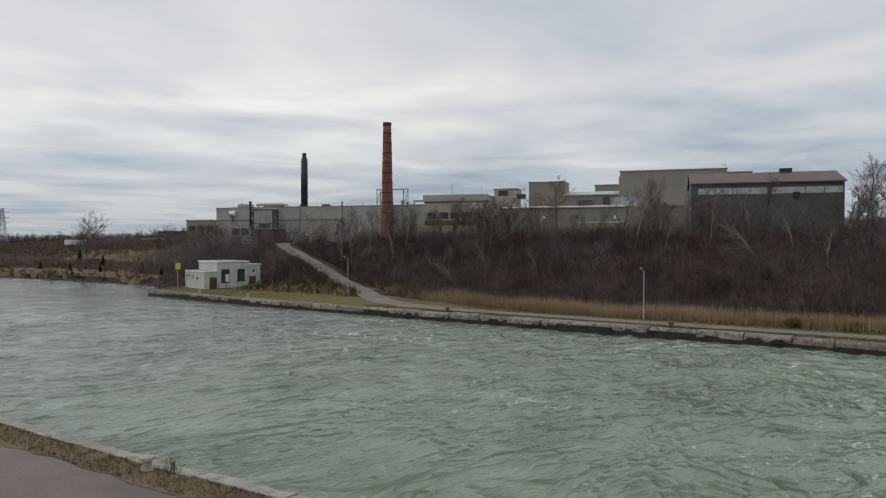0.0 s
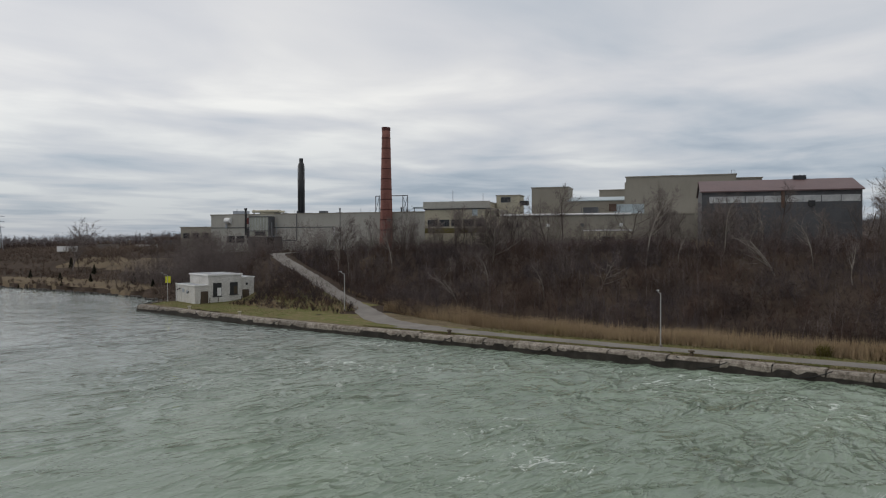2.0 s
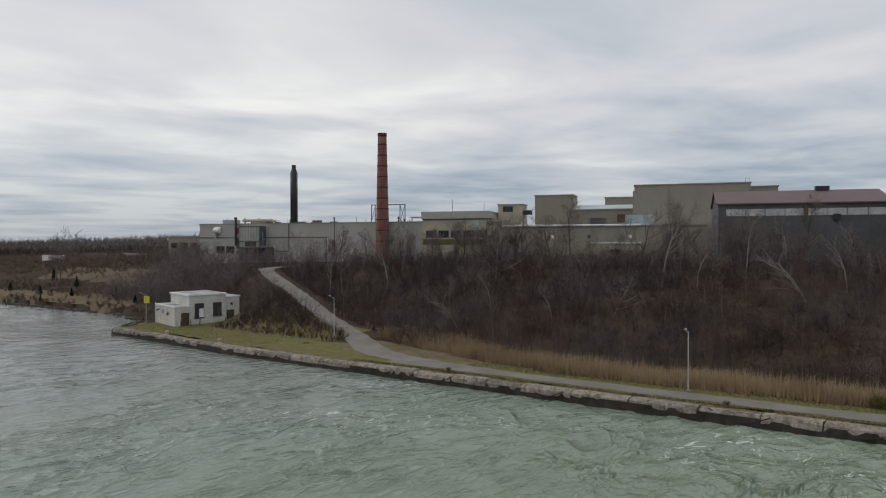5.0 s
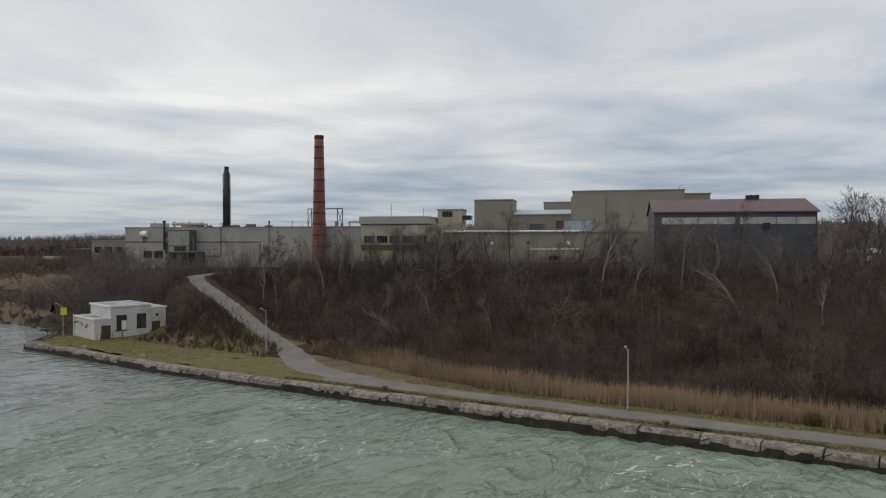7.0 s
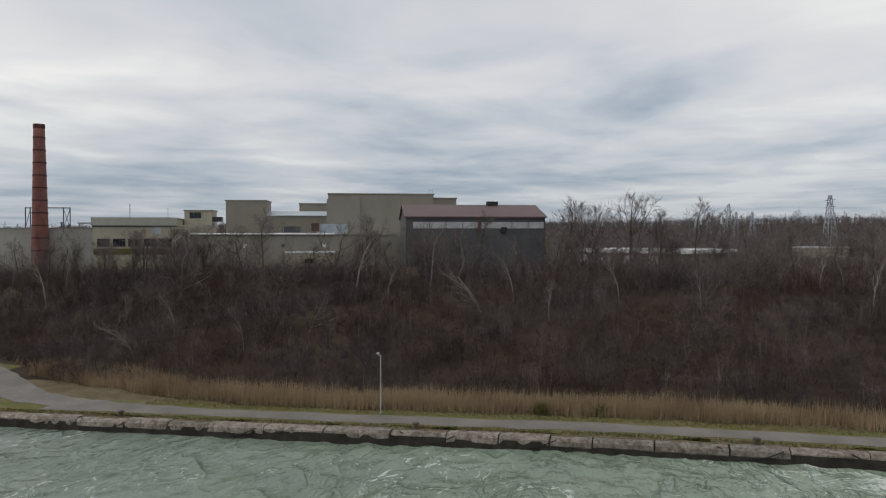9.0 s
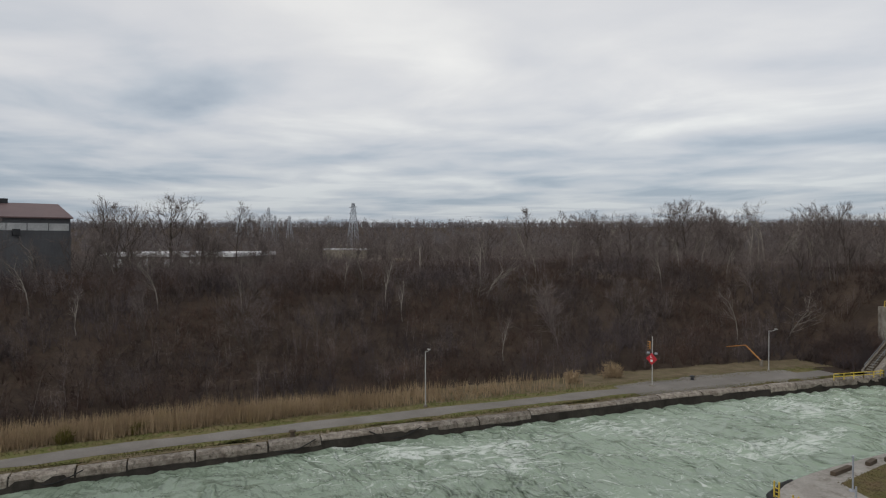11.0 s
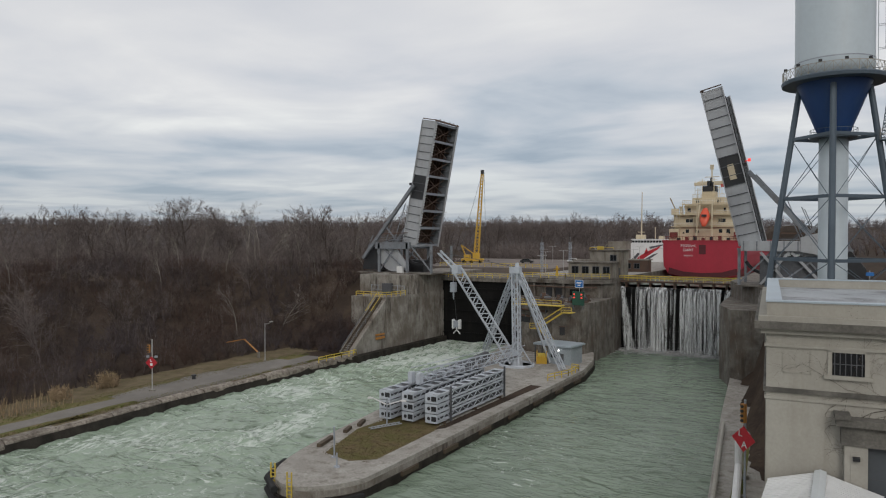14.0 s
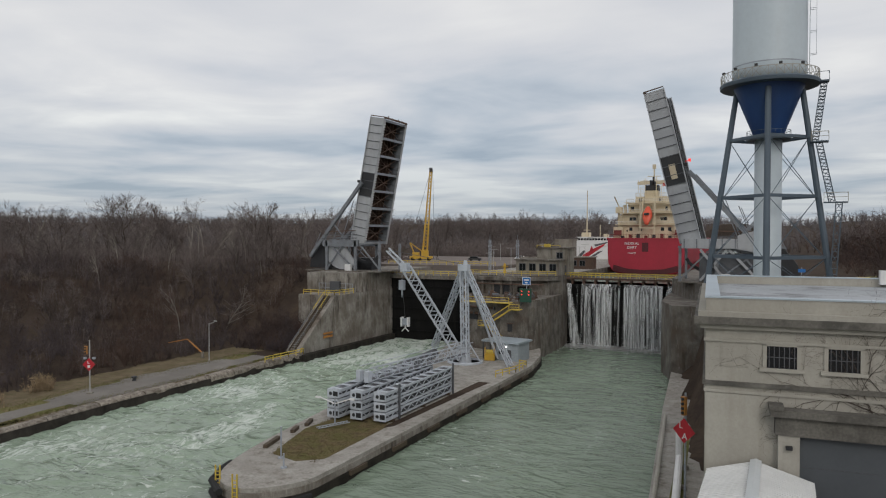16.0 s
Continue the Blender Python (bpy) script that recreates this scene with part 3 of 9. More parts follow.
def land(x, y):
    x, y = np.asarray(x, float), np.asarray(y, float)
    d = west_edge(y) - x
    start = np.interp(y, [-380, -345, -330, -275, -262, -245, -60, -40], [3, 10, 30, 30, 20, 16, 17, 14])
    run = np.interp(y, [-420, -330, -250, -180, -60], [75, 60, 62, 68, 75])
    plateau = np.interp(y, [-700, -420, -200, -100, -20, 200], [9, 13.5, 14.5, 15.5, 17, 17.5])
    z = 1.5 + (plateau - 1.5) * smooth(0, 1, (d - start) / run)
    z = np.where((y < -345) & (d > 0), np.maximum(z, 0.4 + np.minimum(d, 8) * 0.25), z)
    z = z + wobble(x, y, 9.0) * 0.5 * smooth(start + 2, start + 20, d)
    up = 1.5 + 15.6 * smooth(-46, -14, y)
    z = np.where((d > 3), np.maximum(z, up * smooth(0, 12, d + np.clip((y + 26) * 2, 0, 20)) + 0.0), z)
    # the track up to the works
    best = np.full(x.shape, 1e9)
    wz = np.zeros(x.shape)
    for (x0, y0, z0), (x1, y1, z1) in zip(WAY, WAY[1:]):
        t = np.clip(((x - x0) * (x1 - x0) + (y - y0) * (y1 - y0)) / ((x1 - x0) ** 2 + (y1 - y0) ** 2), 0, 1)
        q = np.hypot(x - x0 - t * (x1 - x0), y - y0 - t * (y1 - y0))
        wz = np.where(q < best, z0 + t * (z1 - z0), wz)
        best = np.minimum(best, q)
    k = np.exp(-np.maximum(best - 3.0, 0) ** 2 / 60.0)
    z = np.where(d > 6, z * (1 - k) + wz * k, z)
    # distant rising woods to the west and upstream
    r = np.hypot(x, y + 100)
    side = smooth(-0.75, 0.1, (-0.65 * x + 0.76 * (y + 100)) / np.maximum(r, 1))
    z = z + (34 * smooth(500, 1500, r) + 14 * smooth(1300, 2400, r)) * side * np.where(d > 0, 1, 0)
    # east bank
    e = x - east_edge(y)
    ze = 1.45 + 15.6 * smooth(-92, -44, y) * smooth(3, 9, e) + 8 * smooth(35, 140, e) * smooth(-60, 40, y) + 30 * smooth(400, 1500, r) * smooth(-200, 200, y)
    ze = ze + wobble(x, y, 14.0, 2.0) * 0.5 * smooth(30, 60, e)
    inside = (d <= 1.6) & (e <= 1.6)
    z = np.where(e > 1.6, ze, z)
    z = np.where(inside, -4.0, z)
    # the lock island and the upper pool
    mid = (y > 2) & (d <= 0.5) & (e <= 0.5)
    z = np.where(mid, np.where((np.abs(x) < 12.4) | (y > 190), 8.0, 15.0), z)
    return z


def lines(fine_lo, fine_hi, step, far):
    mid = list(np.arange(fine_lo, fine_hi + 0.1, step))
    out, s = [], step
    lo, hi = [], []
    p = fine_lo
    while p > -far:
        s *= 1.22
        p -= s
        lo.append(p)
    s, p = step, fine_hi
    while p < far:
        s *= 1.22
        p += s
        hi.append(p)
    return np.array(lo[::-1] + mid + hi)


def sheet(xs, ys, zf):
    gx, gy = np.meshgrid(xs, ys)
    gz = zf(gx, gy)
    nx, ny = len(xs), len(ys)
    i = np.arange(nx * ny).reshape(ny, nx)
    q = np.stack([i[:-1, :-1], i[:-1, 1:], i[1:, 1:], i[1:, :-1]], -1).reshape(-1, 4)
    return np.stack([gx, gy, gz], -1).reshape(-1, 3), q


gv, gq = sheet(lines(-230, 90, 2.0, 4000), lines(-470, 130, 3.0, 4000), land)
ground = stuff("ground", gv, gq, M_SOIL, "brown leaf-littered ground rising from the canal to wooded flats", "ground", 4)
ground["kind"] = "structure"
ground.data.polygons.foreach_set("use_smooth", [True] * len(ground.data.polygons))


def waves(x, y):
    race = np.clip((y + 190) / 160, 0, 1) * smooth(-14, -26, x)
    a = 0.03 + 0.16 * race + 0.13 * smooth(-330, -160, y) * smooth(25, -10, x)
    out = np.zeros(x.size)
    for k, (px, py) in enumerate(zip(x.ravel(), y.ravel())):
        if py > -420:
            out[k] = noise.noise((px * 0.22, py * 0.34, 0.0)) + 0.7 * noise.noise((px * 0.55 + 9, py * 0.7, 3.0)) + 0.35 * noise.noise((px * 1.3, py * 1.1 + 5, 7.0))
    return out.reshape(x.shape) * a * 1.5


wx = np.concatenate([np.linspace(-60, 45, 190), np.linspace(50, 330, 30)])
wy = np.concatenate([np.linspace(-1600, -420, 60), np.linspace(-415, -300, 60), np.linspace(-299, 2, 430)])
wv_, wq_ = sheet(wx, wy, waves)
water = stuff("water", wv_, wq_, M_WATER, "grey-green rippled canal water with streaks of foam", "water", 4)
water["kind"] = "structure"
water.data.polygons.foreach_set("use_smooth", [True] * len(water.data.polygons))
uv_, uq_ = sheet(np.linspace(-14, 14, 8), np.linspace(1.2, 420, 40), lambda x, y: 15.2 + 0 * x)
pool = stuff("water_upper", uv_, uq_, M_WATER, "calm grey-green water of the upper lock pool", "water", 4)
pool["kind"] = "structure"


def drape(pts, widths, lift, material, name, label, category, step=3.0, roughness=0.25):
    """A ribbon laid on the land along a line of plan points."""
    P_, W_ = [], []
    for k in range(len(pts) - 1):
        a, b = Vector(pts[k][:2]), Vector(pts[k + 1][:2])
        n = max(1, int((b - a).length / step))
        for j in range(n):
            P_.append(a.lerp(b, j / n))
            W_.append(widths[k] + (widths[k + 1] - widths[k]) * j / n)
    P_.append(Vector(pts[-1][:2]))
    W_.append(widths[-1])
    P_ = [P_[0]] + [(P_[k - 1] + P_[k] * 2 + P_[k + 1]) / 4 for k in range(1, len(P_) - 1)] + [P_[-1]]
    g, cols = Geo(), 7
    for k, p in enumerate(P_):
        t = (P_[min(k + 1, len(P_) - 1)] - P_[max(k - 1, 0)]).normalized()
        nrm = Vector((-t.y, t.x))
        for c in range(cols):
            o = (c / (cols - 1) - 0.5) * W_[k]
            if c in (0, cols - 1):
                o += random.uniform(-1, 1) * roughness
            q = p + nrm * o
            edge = 0.04 if c in (0, cols - 1) else 0.0
            g.v.append((q.x, q.y, float(land(q.x, q.y)) + lift - edge))
    for k in range(len(P_) - 1):
        for c in range(cols - 1):
            i = k * cols + c
            g.f.append((i, i + cols, i + cols + 1, i + 1))
    return structure(name, g, material, label, category, smooth=True)


def offset_line(dist, y0, y1, step):
    ys = np.arange(y0, y1 + 0.1, step)
    return [(float(west_edge(y)) - dist, float(y)) for y in ys]


drape(offset_line(8.4, -328, -48, 6), [11.5] * 47, 0.05, M_GRASS, "grass_verge", "short green and straw-coloured verge along the quay", "grass", 2.5, 0.6)
drape(offset_line(20.0, -328, -268, 6), [14] * 11, 0.06, M_GRASS, "lawn", "patchy green lawn round the pump house", "grass", 2.5, 1.0)
drape(offset_line(14.5, -262, -46, 6), [9] * 37, 0.08, M_DRY, "reed_bed_ground", "matted straw-brown ground under the reeds", "ground", 2.5, 0.8)
drape(offset_line(5.6, -244, -52, 6), [3.8] * 33, 0.11, M_PATH, "road_quay", "grey gravel service track along the quay", "road", 2.5, 0.35)
drape([(-46.6, -218), (-45.9, -232), (-45.6, -243), (-46.6, -252), (-49.8, -259), (-54.6, -266.5)] + [w[:2] for w in WAY[2:]], [2.6, 4.2, 5.4, 6.0, 5.6, 4.8] + [4.4] * 4 + [4.4, 5.5], 0.14, M_PATH, "road_hill", "pale gravel track climbing to the works", "road", 2.0, 0.4)
drape([(-60, -96), (-61, -76), (-62, -58)], [9, 11, 8], 0.13, M_PATH, "road_apron", "worn gravel apron beside the signal", "road", 2.0, 0.6)


# ---------------------------------------------------------------- quays and lock walls
def quay_strip(ys, edge, sign, back, z0, z1, name, material, label, toe=0.0):
    g = Geo()
    for y in ys:
        x = float(edge(y))
        for dx, z in ((-sign * toe, z0), (0.0, z1), (sign * back, z1), (sign * back, z0)):
            g.v.append((x + dx, y, z))
    n = len(ys)
    for k in range(n - 1):
        for c in range(4):
            a, b = k * 4 + c, k * 4 + (c + 1) % 4
            q = (a, b, b + 4, a + 4)
            g.f.append(q if sign > 0 else tuple(reversed(q)))
    g.f += [(0, 1, 2, 3), tuple(reversed((4 * n - 4, 4 * n - 3, 4 * n - 2, 4 * n - 1)))]
    return structure(name, g, material, label, "quay wall")


west_ys = list(np.arange(-326, -8, 6.0))
wall_w = quay_strip(west_ys, west_edge, -1, 4.2, -1.2, 1.05, "wall_quay_west", M_WET, "dark wet quay wall of old concrete along the canal", 0.7)
cap_w = quay_strip(list(np.arange(-326, -30, 6.0)), lambda y: west_edge(y) - 1.3, -1, 3.2, 1.05, 1.5, "quay_cap_west", M_DRY, "earth and straw-coloured grass behind the quay edge")
end_wall = Geo().prism([(-30.5, -326), (-30.9, -324.5), (-46, -342), (-47.5, -344), (-38.5, -332)], -3, 1.3)
structure("wall_quay_end", end_wall, M_CONC_OLD, "broken concrete end of the quay", "quay wall")


def coping(y0, y1, edge, into, z0, z1, depth, parent, material):
    """One weathered coping length with a rounded outer edge."""
    g = Geo()
    jig = random.uniform(-0.12, 0.10)
    tilt = random.uniform(-0.06, 0.06)
    nseg = 6
    for k in range(nseg + 1):
        y = y0 + (y1 - y0) * k / nseg
        x = float(edge(y)) - into * jig
        w = random.uniform(-0.05, 0.05)
        for dx, z in ((0.02 + w, z0), (-0.12 + w, z0 + 0.4), (0.0 + w * 2, z1 - 0.3), (0.36 + w * 2, z1 + tilt * k / nseg + random.uniform(-0.07, 0.05)), (depth, z1 + 0.02), (depth, z0)):
            g.v.append((x + into * dx, y, z))
    for k in range(nseg):
        for c in range(6):
            a, b = k * 6 + c, k * 6 + (c + 1) % 6
            q = (a, b, b + 6, a + 6)
            g.f.append(q if into < 0 else tuple(reversed(q)))
    g.f += [tuple(range(6)), tuple(reversed(range(nseg * 6, nseg * 6 + 6)))]
    if into < 0:
        g.f[-2], g.f[-1] = tuple(reversed(g.f[-2])), tuple(reversed(g.f[-1]))
    return part("coping_stone", g, material, parent)


y = -325.5
while y < -46:
    ln = random.uniform(4.5, 8.5)
    coping(y, min(y + ln - random.uniform(0.08, 0.25), -45), west_edge, -1, 0.25, 1.5 + random.uniform(-0.08, 0.1), 1.6, wall_w, M_COPE)
    y += ln
# cables sagging down the quay face
for y in (-318, -296, -273, -231, -213, -188, -176, -151, -137):
    x = float(west_edge(y))
    g = Geo()
    pts = [(x + 0.12 + 0.1 * math.sin(t * math.pi), y + (float(t) - 0.5) * 7, 1.5 - 1.15 * math.sin(t * math.pi)) for t in np.linspace(0, 1, 9)]
    for a, b in zip(pts, pts[1:]):
        g.tube(a, b, 0.07, n=5)
    c = tagged(new("fender_cable", as_mesh("fender_cable", g, M_TYRE)), "dark cable sagging down the quay face", "cable", "quay cables")

east_ys = list(np.arange(-330, -92, 6.0)) + [-94]
wall_e = quay_strip(east_ys, east_edge, 1, 2.4, -3.5, 1.0, "wall_quay_east", M_WET, "dark wet wall of the east quay")
y = -329.0
while y < -112:
    ln = random.uniform(5, 7)
    coping(y, y + ln - 0.05, east_edge, 1, 0.9, 1.62, 1.35, wall_e, M_SLAB)
    y += ln


def east_ribbon(name, d0, d1, y0, y1, z, material, label, category, rag=0.3):
    g = Geo()
    ys = np.arange(y0, y1 + 0.1, 1.5)
    for yy in ys:
        x = float(east_edge(yy))
        for c in range(4):
            d = d0 + (d1 - d0) * c / 3 + (random.uniform(-rag, rag) if c in (0, 3) else 0)
            g.v.append((x + d, yy, z + (random.uniform(0, 0.05) if c in (1, 2) else 0.0)))
    for k in range(len(ys) - 1):
        for c in range(3):
            i = k * 4 + c
            g.f.append((i, i + 1, i + 5, i + 4))
    return structure(name, g, material, label, category)


east_ribbon("grass_strip_east", 1.2, 3.6, -329, -115, 1.56, M_DRY, "brown weedy grass strip behind the kerb", "grass", 0.35)
east_ribbon("road_east", 3.1, 34, -329, -125, 1.53, M_ASPH, "worn reddish-grey asphalt road by the canal", "road", 0.4)

quay_r = Geo().prism([(float(east_edge(-118)), -118), (31, -118), (31, -36), (21, -36), (16.2, -32.5), (float(east_edge(-60)), -60), (float(east_edge(-94)), -94)], -3.5, 1.7)
structure("quay_lock_approach", quay_r, M_SLAB, "stained broken concrete approach quay below the lock", "quay")

PIER = [(-7.5, -104.5), (-7.5, -40), (-9.3, -29), (-12.2, -20), (-33, -20), (-28.5, -44), (-22.3, -87), (-20.3, -100), (-18.6, -106.3), (-16.8, -109.6), (-14, -111.6), (-11.3, -111.2), (-9.0, -109), (-7.8, -106.8)]
for _ in range(2):
    PIER = [q_ for k in range(len(PIER)) for q_ in ([PIER[k]] if PIER[k][1] > -99 else [tuple(np.array(PIER[k]) * 0.75 + np.array(PIER[k - 1]) * 0.25), tuple(np.array(PIER[k]) * 0.75 + np.array(PIER[(k + 1) % len(PIER)]) * 0.25)])]
    PIER = [(float(a), float(b)) for a, b in PIER]
pier = structure("pier", Geo().prism(PIER, -3.5, 1.55), M_ABUT, "long weathered concrete guide pier between the channels", "pier")
cx, cy = -15.0, -70.0
deck = Geo().prism([(x + (cx - x) * 0.012, y_ + (cy - y_) * 0.004) for x, y_ in PIER], 1.55, 2.0)
part("deck_slab", deck, M_SLAB, pier)
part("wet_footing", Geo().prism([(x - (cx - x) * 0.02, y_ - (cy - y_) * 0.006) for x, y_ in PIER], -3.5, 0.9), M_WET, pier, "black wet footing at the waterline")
structure("grass_pier", Geo().prism([(-10.2, -100.5), (-10.5, -88), (-12.0, -83), (-18.5, -84), (-19.3, -92), (-16.5, -101.5), (-12.5, -102.5)], 1.99, 2.03), M_TURF, "worn green and brown grass patch on the pier", "grass")
structure("soil_strip_pier", Geo().prism([(-9.2, -62), (-8.9, -57), (-10.8, -57), (-11.0, -88), (-9.9, -86)], 1.99, 2.025), M_SOIL, "dark damp soil strip beside the stacked beams", "soil")

walls = Geo()
walls.prism([(-28.9, -24.6), (-18.5, -27.5), (-15.0, -26.3), (-13.0, -22.5), (-12.2, -17), (-12.2, 3), (-35.4, 3), (-35.4, -9), (-29.6, -22.0)], -3, 12.4)
wall_mid = structure("wall_lock_centre", walls, M_CONC_OLD, "massive stained concrete wall between the two channels", "lock wall")
structure("wall_lock_centre_upper", Geo().prism([(-35.4, -9), (-22, -11), (-14.5, -8), (-12.25, -4), (-12.25, 190), (-35.4, 190)], 12.4, 16.8), M_CONC_OLD, "upper stained concrete tier of the lock island", "lock wall")
ab = Geo()
ab.prism([(-57, -25), (-56.0, -22), (-55.8, -8), (-55.8, 14), (-70, 14), (-70, -25)], -3, 17.2)
wall_ab = structure("wall_abutment_west", ab, M_ABUT, "tall pale streaked concrete abutment of the west lift bridge", "lock wall")
led = Geo().prism([(-56.2, -33.5), (-55.7, -30), (-55.6, -8.2), (-57, -25), (-66, -25), (-66, -33.5)], -3, 12.6)
structure("wall_abutment_ledge", led, M_ABUT, "pale concrete ledge in front of the abutment", "lock wall")
wing = Geo()
wing.add([(-56.1, -33.4, -3), (-56.1, -46, -3), (-56.1, -46, 1.9), (-56.1, -33.4, 12.2), (-59.5, -33.4, -3), (-59.5, -46, -3), (-59.5, -46, 1.9), (-59.5, -33.4, 12.2)],
         [(3, 2, 1, 0), (4, 5, 6, 7), (2, 6, 5, 1), (3, 7, 6, 2), (0, 4, 7, 3), (1, 5, 4, 0)])
structure("wall_wing_west", wing, M_ABUT, "sloping concrete wing wall with stairs beside it", "lock wall")
quay_l2 = Geo().prism([(-54.4, -46), (-54.2, -9.5), (-56.5, -9.5), (-56.5, -46)], -3, 1.2)
structure("wall_toe_west", quay_l2, M_WET, "dark wet concrete toe at the foot of the abutment", "lock wall")
structure("wall_lock_east", Geo().prism([(16.2, -32.5), (40, -32.5), (40, 3), (12.2, 3), (12.2, -10), (13.2, -24)], -3, 13.6), M_CONC_OLD, "stained concrete east lock wall", "lock wall")
structure("wall_lock_east_upper", Geo().prism([(12.25, -3), (16.5, -16), (22, -24), (50, -24), (50, 190), (12.25, 190)], 13.6, 16.9), M_CONC_OLD, "upper concrete tier of the east lock wall", "lock wall")


# ---------------------------------------------------------------- the works on the hill
E1 = 114.03
FX, FY = -103.6, -419.6


def works(s, n, z=0.0):
    """A place in the works' own plan: s along the front, n towards the canal."""
    return (FX - 0.407 * s + 0.913 * n, FY + 0.913 * s + 0.407 * n, z)


def works_building(name, s0, s1, n_front, depth, z0, z1, material, label, cap=M_TAN, group="works buildings"):
    """A flat-roofed block with parapet; its own x runs along the front, y away from the canal."""
    ob = thing(name, label, "factory building", works(s0, n_front, 0), E1, group)
    w = s1 - s0
    part("wall", Geo().box(0, w, 0, depth, z0, z1), material, ob)
    g = Geo()
    for a in ((-0.25, w + 0.25, -0.25, 0.15), (-0.25, w + 0.25, depth - 0.15, depth + 0.25), (-0.25, 0.15, -0.25, depth + 0.25), (w - 0.15, w + 0.25, -0.25, depth + 0.25)):
        g.box(*a, z1 - 0.05, z1 + 0.35)
    part("parapet", g, cap, ob)
    part("roof", Geo().box(0.1, w - 0.1, 0.1, depth - 0.1, z1, z1 + 0.06), M_ROOFMEM, ob)
    return ob, w


def window(parent, x0, x1, z0, z1, y=0.0, bars=2, name="window"):
    g = Geo()
    for a in ((x0 - 0.1, x1 + 0.1, z1, z1 + 0.12), (x0 - 0.1, x1 + 0.1, z0 - 0.12, z0), (x0 - 0.1, x0, z0, z1), (x1, x1 + 0.1, z0, z1)):
        g.box(a[0], a[1], y - 0.08, y + 0.05, a[2], a[3])
    for k in range(1, bars + 1):
        xx = x0 + (x1 - x0) * k / (bars + 1)
        g.box(xx - 0.04, xx + 0.04, y - 0.05, y + 0.02, z0, z1)
    w = part(name, g, M_STEEL_D, parent)
    part("pane", Geo().box(x0, x1, y - 0.02, y + 0.03, z0, z1), M_GLASS, w)
    return w


A, wA = works_building("main_hall", 0, 98, 0, 70, 9, 28.4, M_SIDING, "long beige ribbed-metal factory hall with pipes on its front")
part("trim_band", Geo().box(0, 58, -0.12, 0, 22.9, 23.25), M_STEEL_D, A)
part("trim_band", Geo().box(0, wA, -0.10, 0, 27.3, 28.5), M_SIDING, A)
part("downpipe", Geo().tube((41, -0.3, 28.6), (41, -0.3, 17.8), 0.16).tube((41, -0.3, 17.8), (34, -0.3, 17.8), 0.16), M_STEEL_D, A)
part("downpipe", Geo().tube((57.8, -0.3, 23), (57.8, -0.3, 14), 0.22), M_PLAINW, A)
part("downpipe", Geo().tube((60.5, -0.3, 28.6), (60.5, -0.3, 15), 0.14), M_STEEL_D, A)
# louvred bay over the loading dock
bay = part("louvre_bay", Geo().box(21.5, 30.5, -4.2, 0, 19.4, 27.4), M_LOUVRE, A, "projecting louvred bay with pale ribs")
for k in range(13):
    part("rib", Geo().box(21.6 + k * 0.72, 21.78 + k * 0.72, -4.32, -4.15, 21.8, 27.0), M_STRIP, bay)
part("edge_frame", Geo().box(21.3, 21.6, -4.4, 0, 19.3, 27.6).box(30.4, 30.7, -4.4, 0, 19.3, 27.6).box(21.3, 30.7, -4.4, -4.1, 27.2, 27.6).box(21.3, 30.7, -4.4, -4.1, 21.5, 21.8), M_STEEL_D, bay)
part("opening", Geo().box(24.0, 29.0, -4.26, -4.1, 19.6, 21.4), M_BLACK, bay)
part("gantry", Geo().box(30.5, 32.2, -4.0, -0.2, 19.4, 19.7).beam((31.8, -3.9, 19.7), (31.8, -3.9, 25), 0.15).beam((31.8, -0.4, 19.7), (31.8, -0.4, 25), 0.15).beam((31.8, -3.9, 22.4), (31.8, -0.4, 22.4), 0.15), M_STEEL, bay)
# flat near-black panel on the wall, painted shade for the dock interior
part("dock_opening", Geo().box(21.6, 34.0, -0.15, 0.0, 13.9, 19.2), M_GATE, A, "dark loading dock opening")
part("dock_roof", Geo().box(21.5, 34.0, -5.0, 0, 18.9, 19.3), M_BLACK, A)
for x in (21.3, 33.9):
    part("dock_side", Geo().box(x, x + 0.3, -4.6, 0, 13.9, 18.9), M_STEEL_D, A)
for k in range(4):
    part("dock_post", Geo().box(22 + k * 3.8, 22.3 + k * 3.8, -4.8, -4.5, 13.8, 18.9), M_STEEL_D, A)
part("flue", Geo().tube((17.8, -1.2, 20), (17.8, -1.2, 30.4), 0.42, n=10).tube((17.8, -1.2, 30.4), (17.8, -1.2, 31.1), 0.62, n=10), M_BLACK, A, "tall black flue pipe")
part("fan_box", Geo().box(18.6, 21.2, -1.6, 0, 24.6, 27.0), M_DKRED, A)
part("side_box", Geo().box(18.8, 21.4, -2.2, 0, 18.6, 22.8), M_BLACK, A)
hood = Geo()
for a in np.linspace(0, math.pi, 9):
    hood.v += [(5.0 + 2.6 - 2.6 * math.cos(a) * 0.0, -0.2 - 1.9 * math.sin(a), 26.0 + 1.3 * (-math.cos(a))), (10.3, -0.2 - 1.9 * math.sin(a), 26.0 + 1.3 * (-math.cos(a)))]
hood.f += [(2 * k, 2 * k + 1, 2 * k + 3, 2 * k + 2) for k in range(8)] + [tuple(range(0, 18, 2)), tuple(reversed(range(1, 18, 2)))]
part("duct_hood", hood, M_PLAINW, A, "rounded white duct hood")
part("hood_duct", Geo().tube((8, -0.6, 25), (8, -0.6, 22.9), 0.4), M_STEEL, A)
for x0 in (8, 12.6):
    window(A, x0, x0 + 3.6, 17.0, 19.6, 0, 2)
window(A, 17.6, 21.2, 16.6, 17.9, -0.02, 3)
random.seed(4)
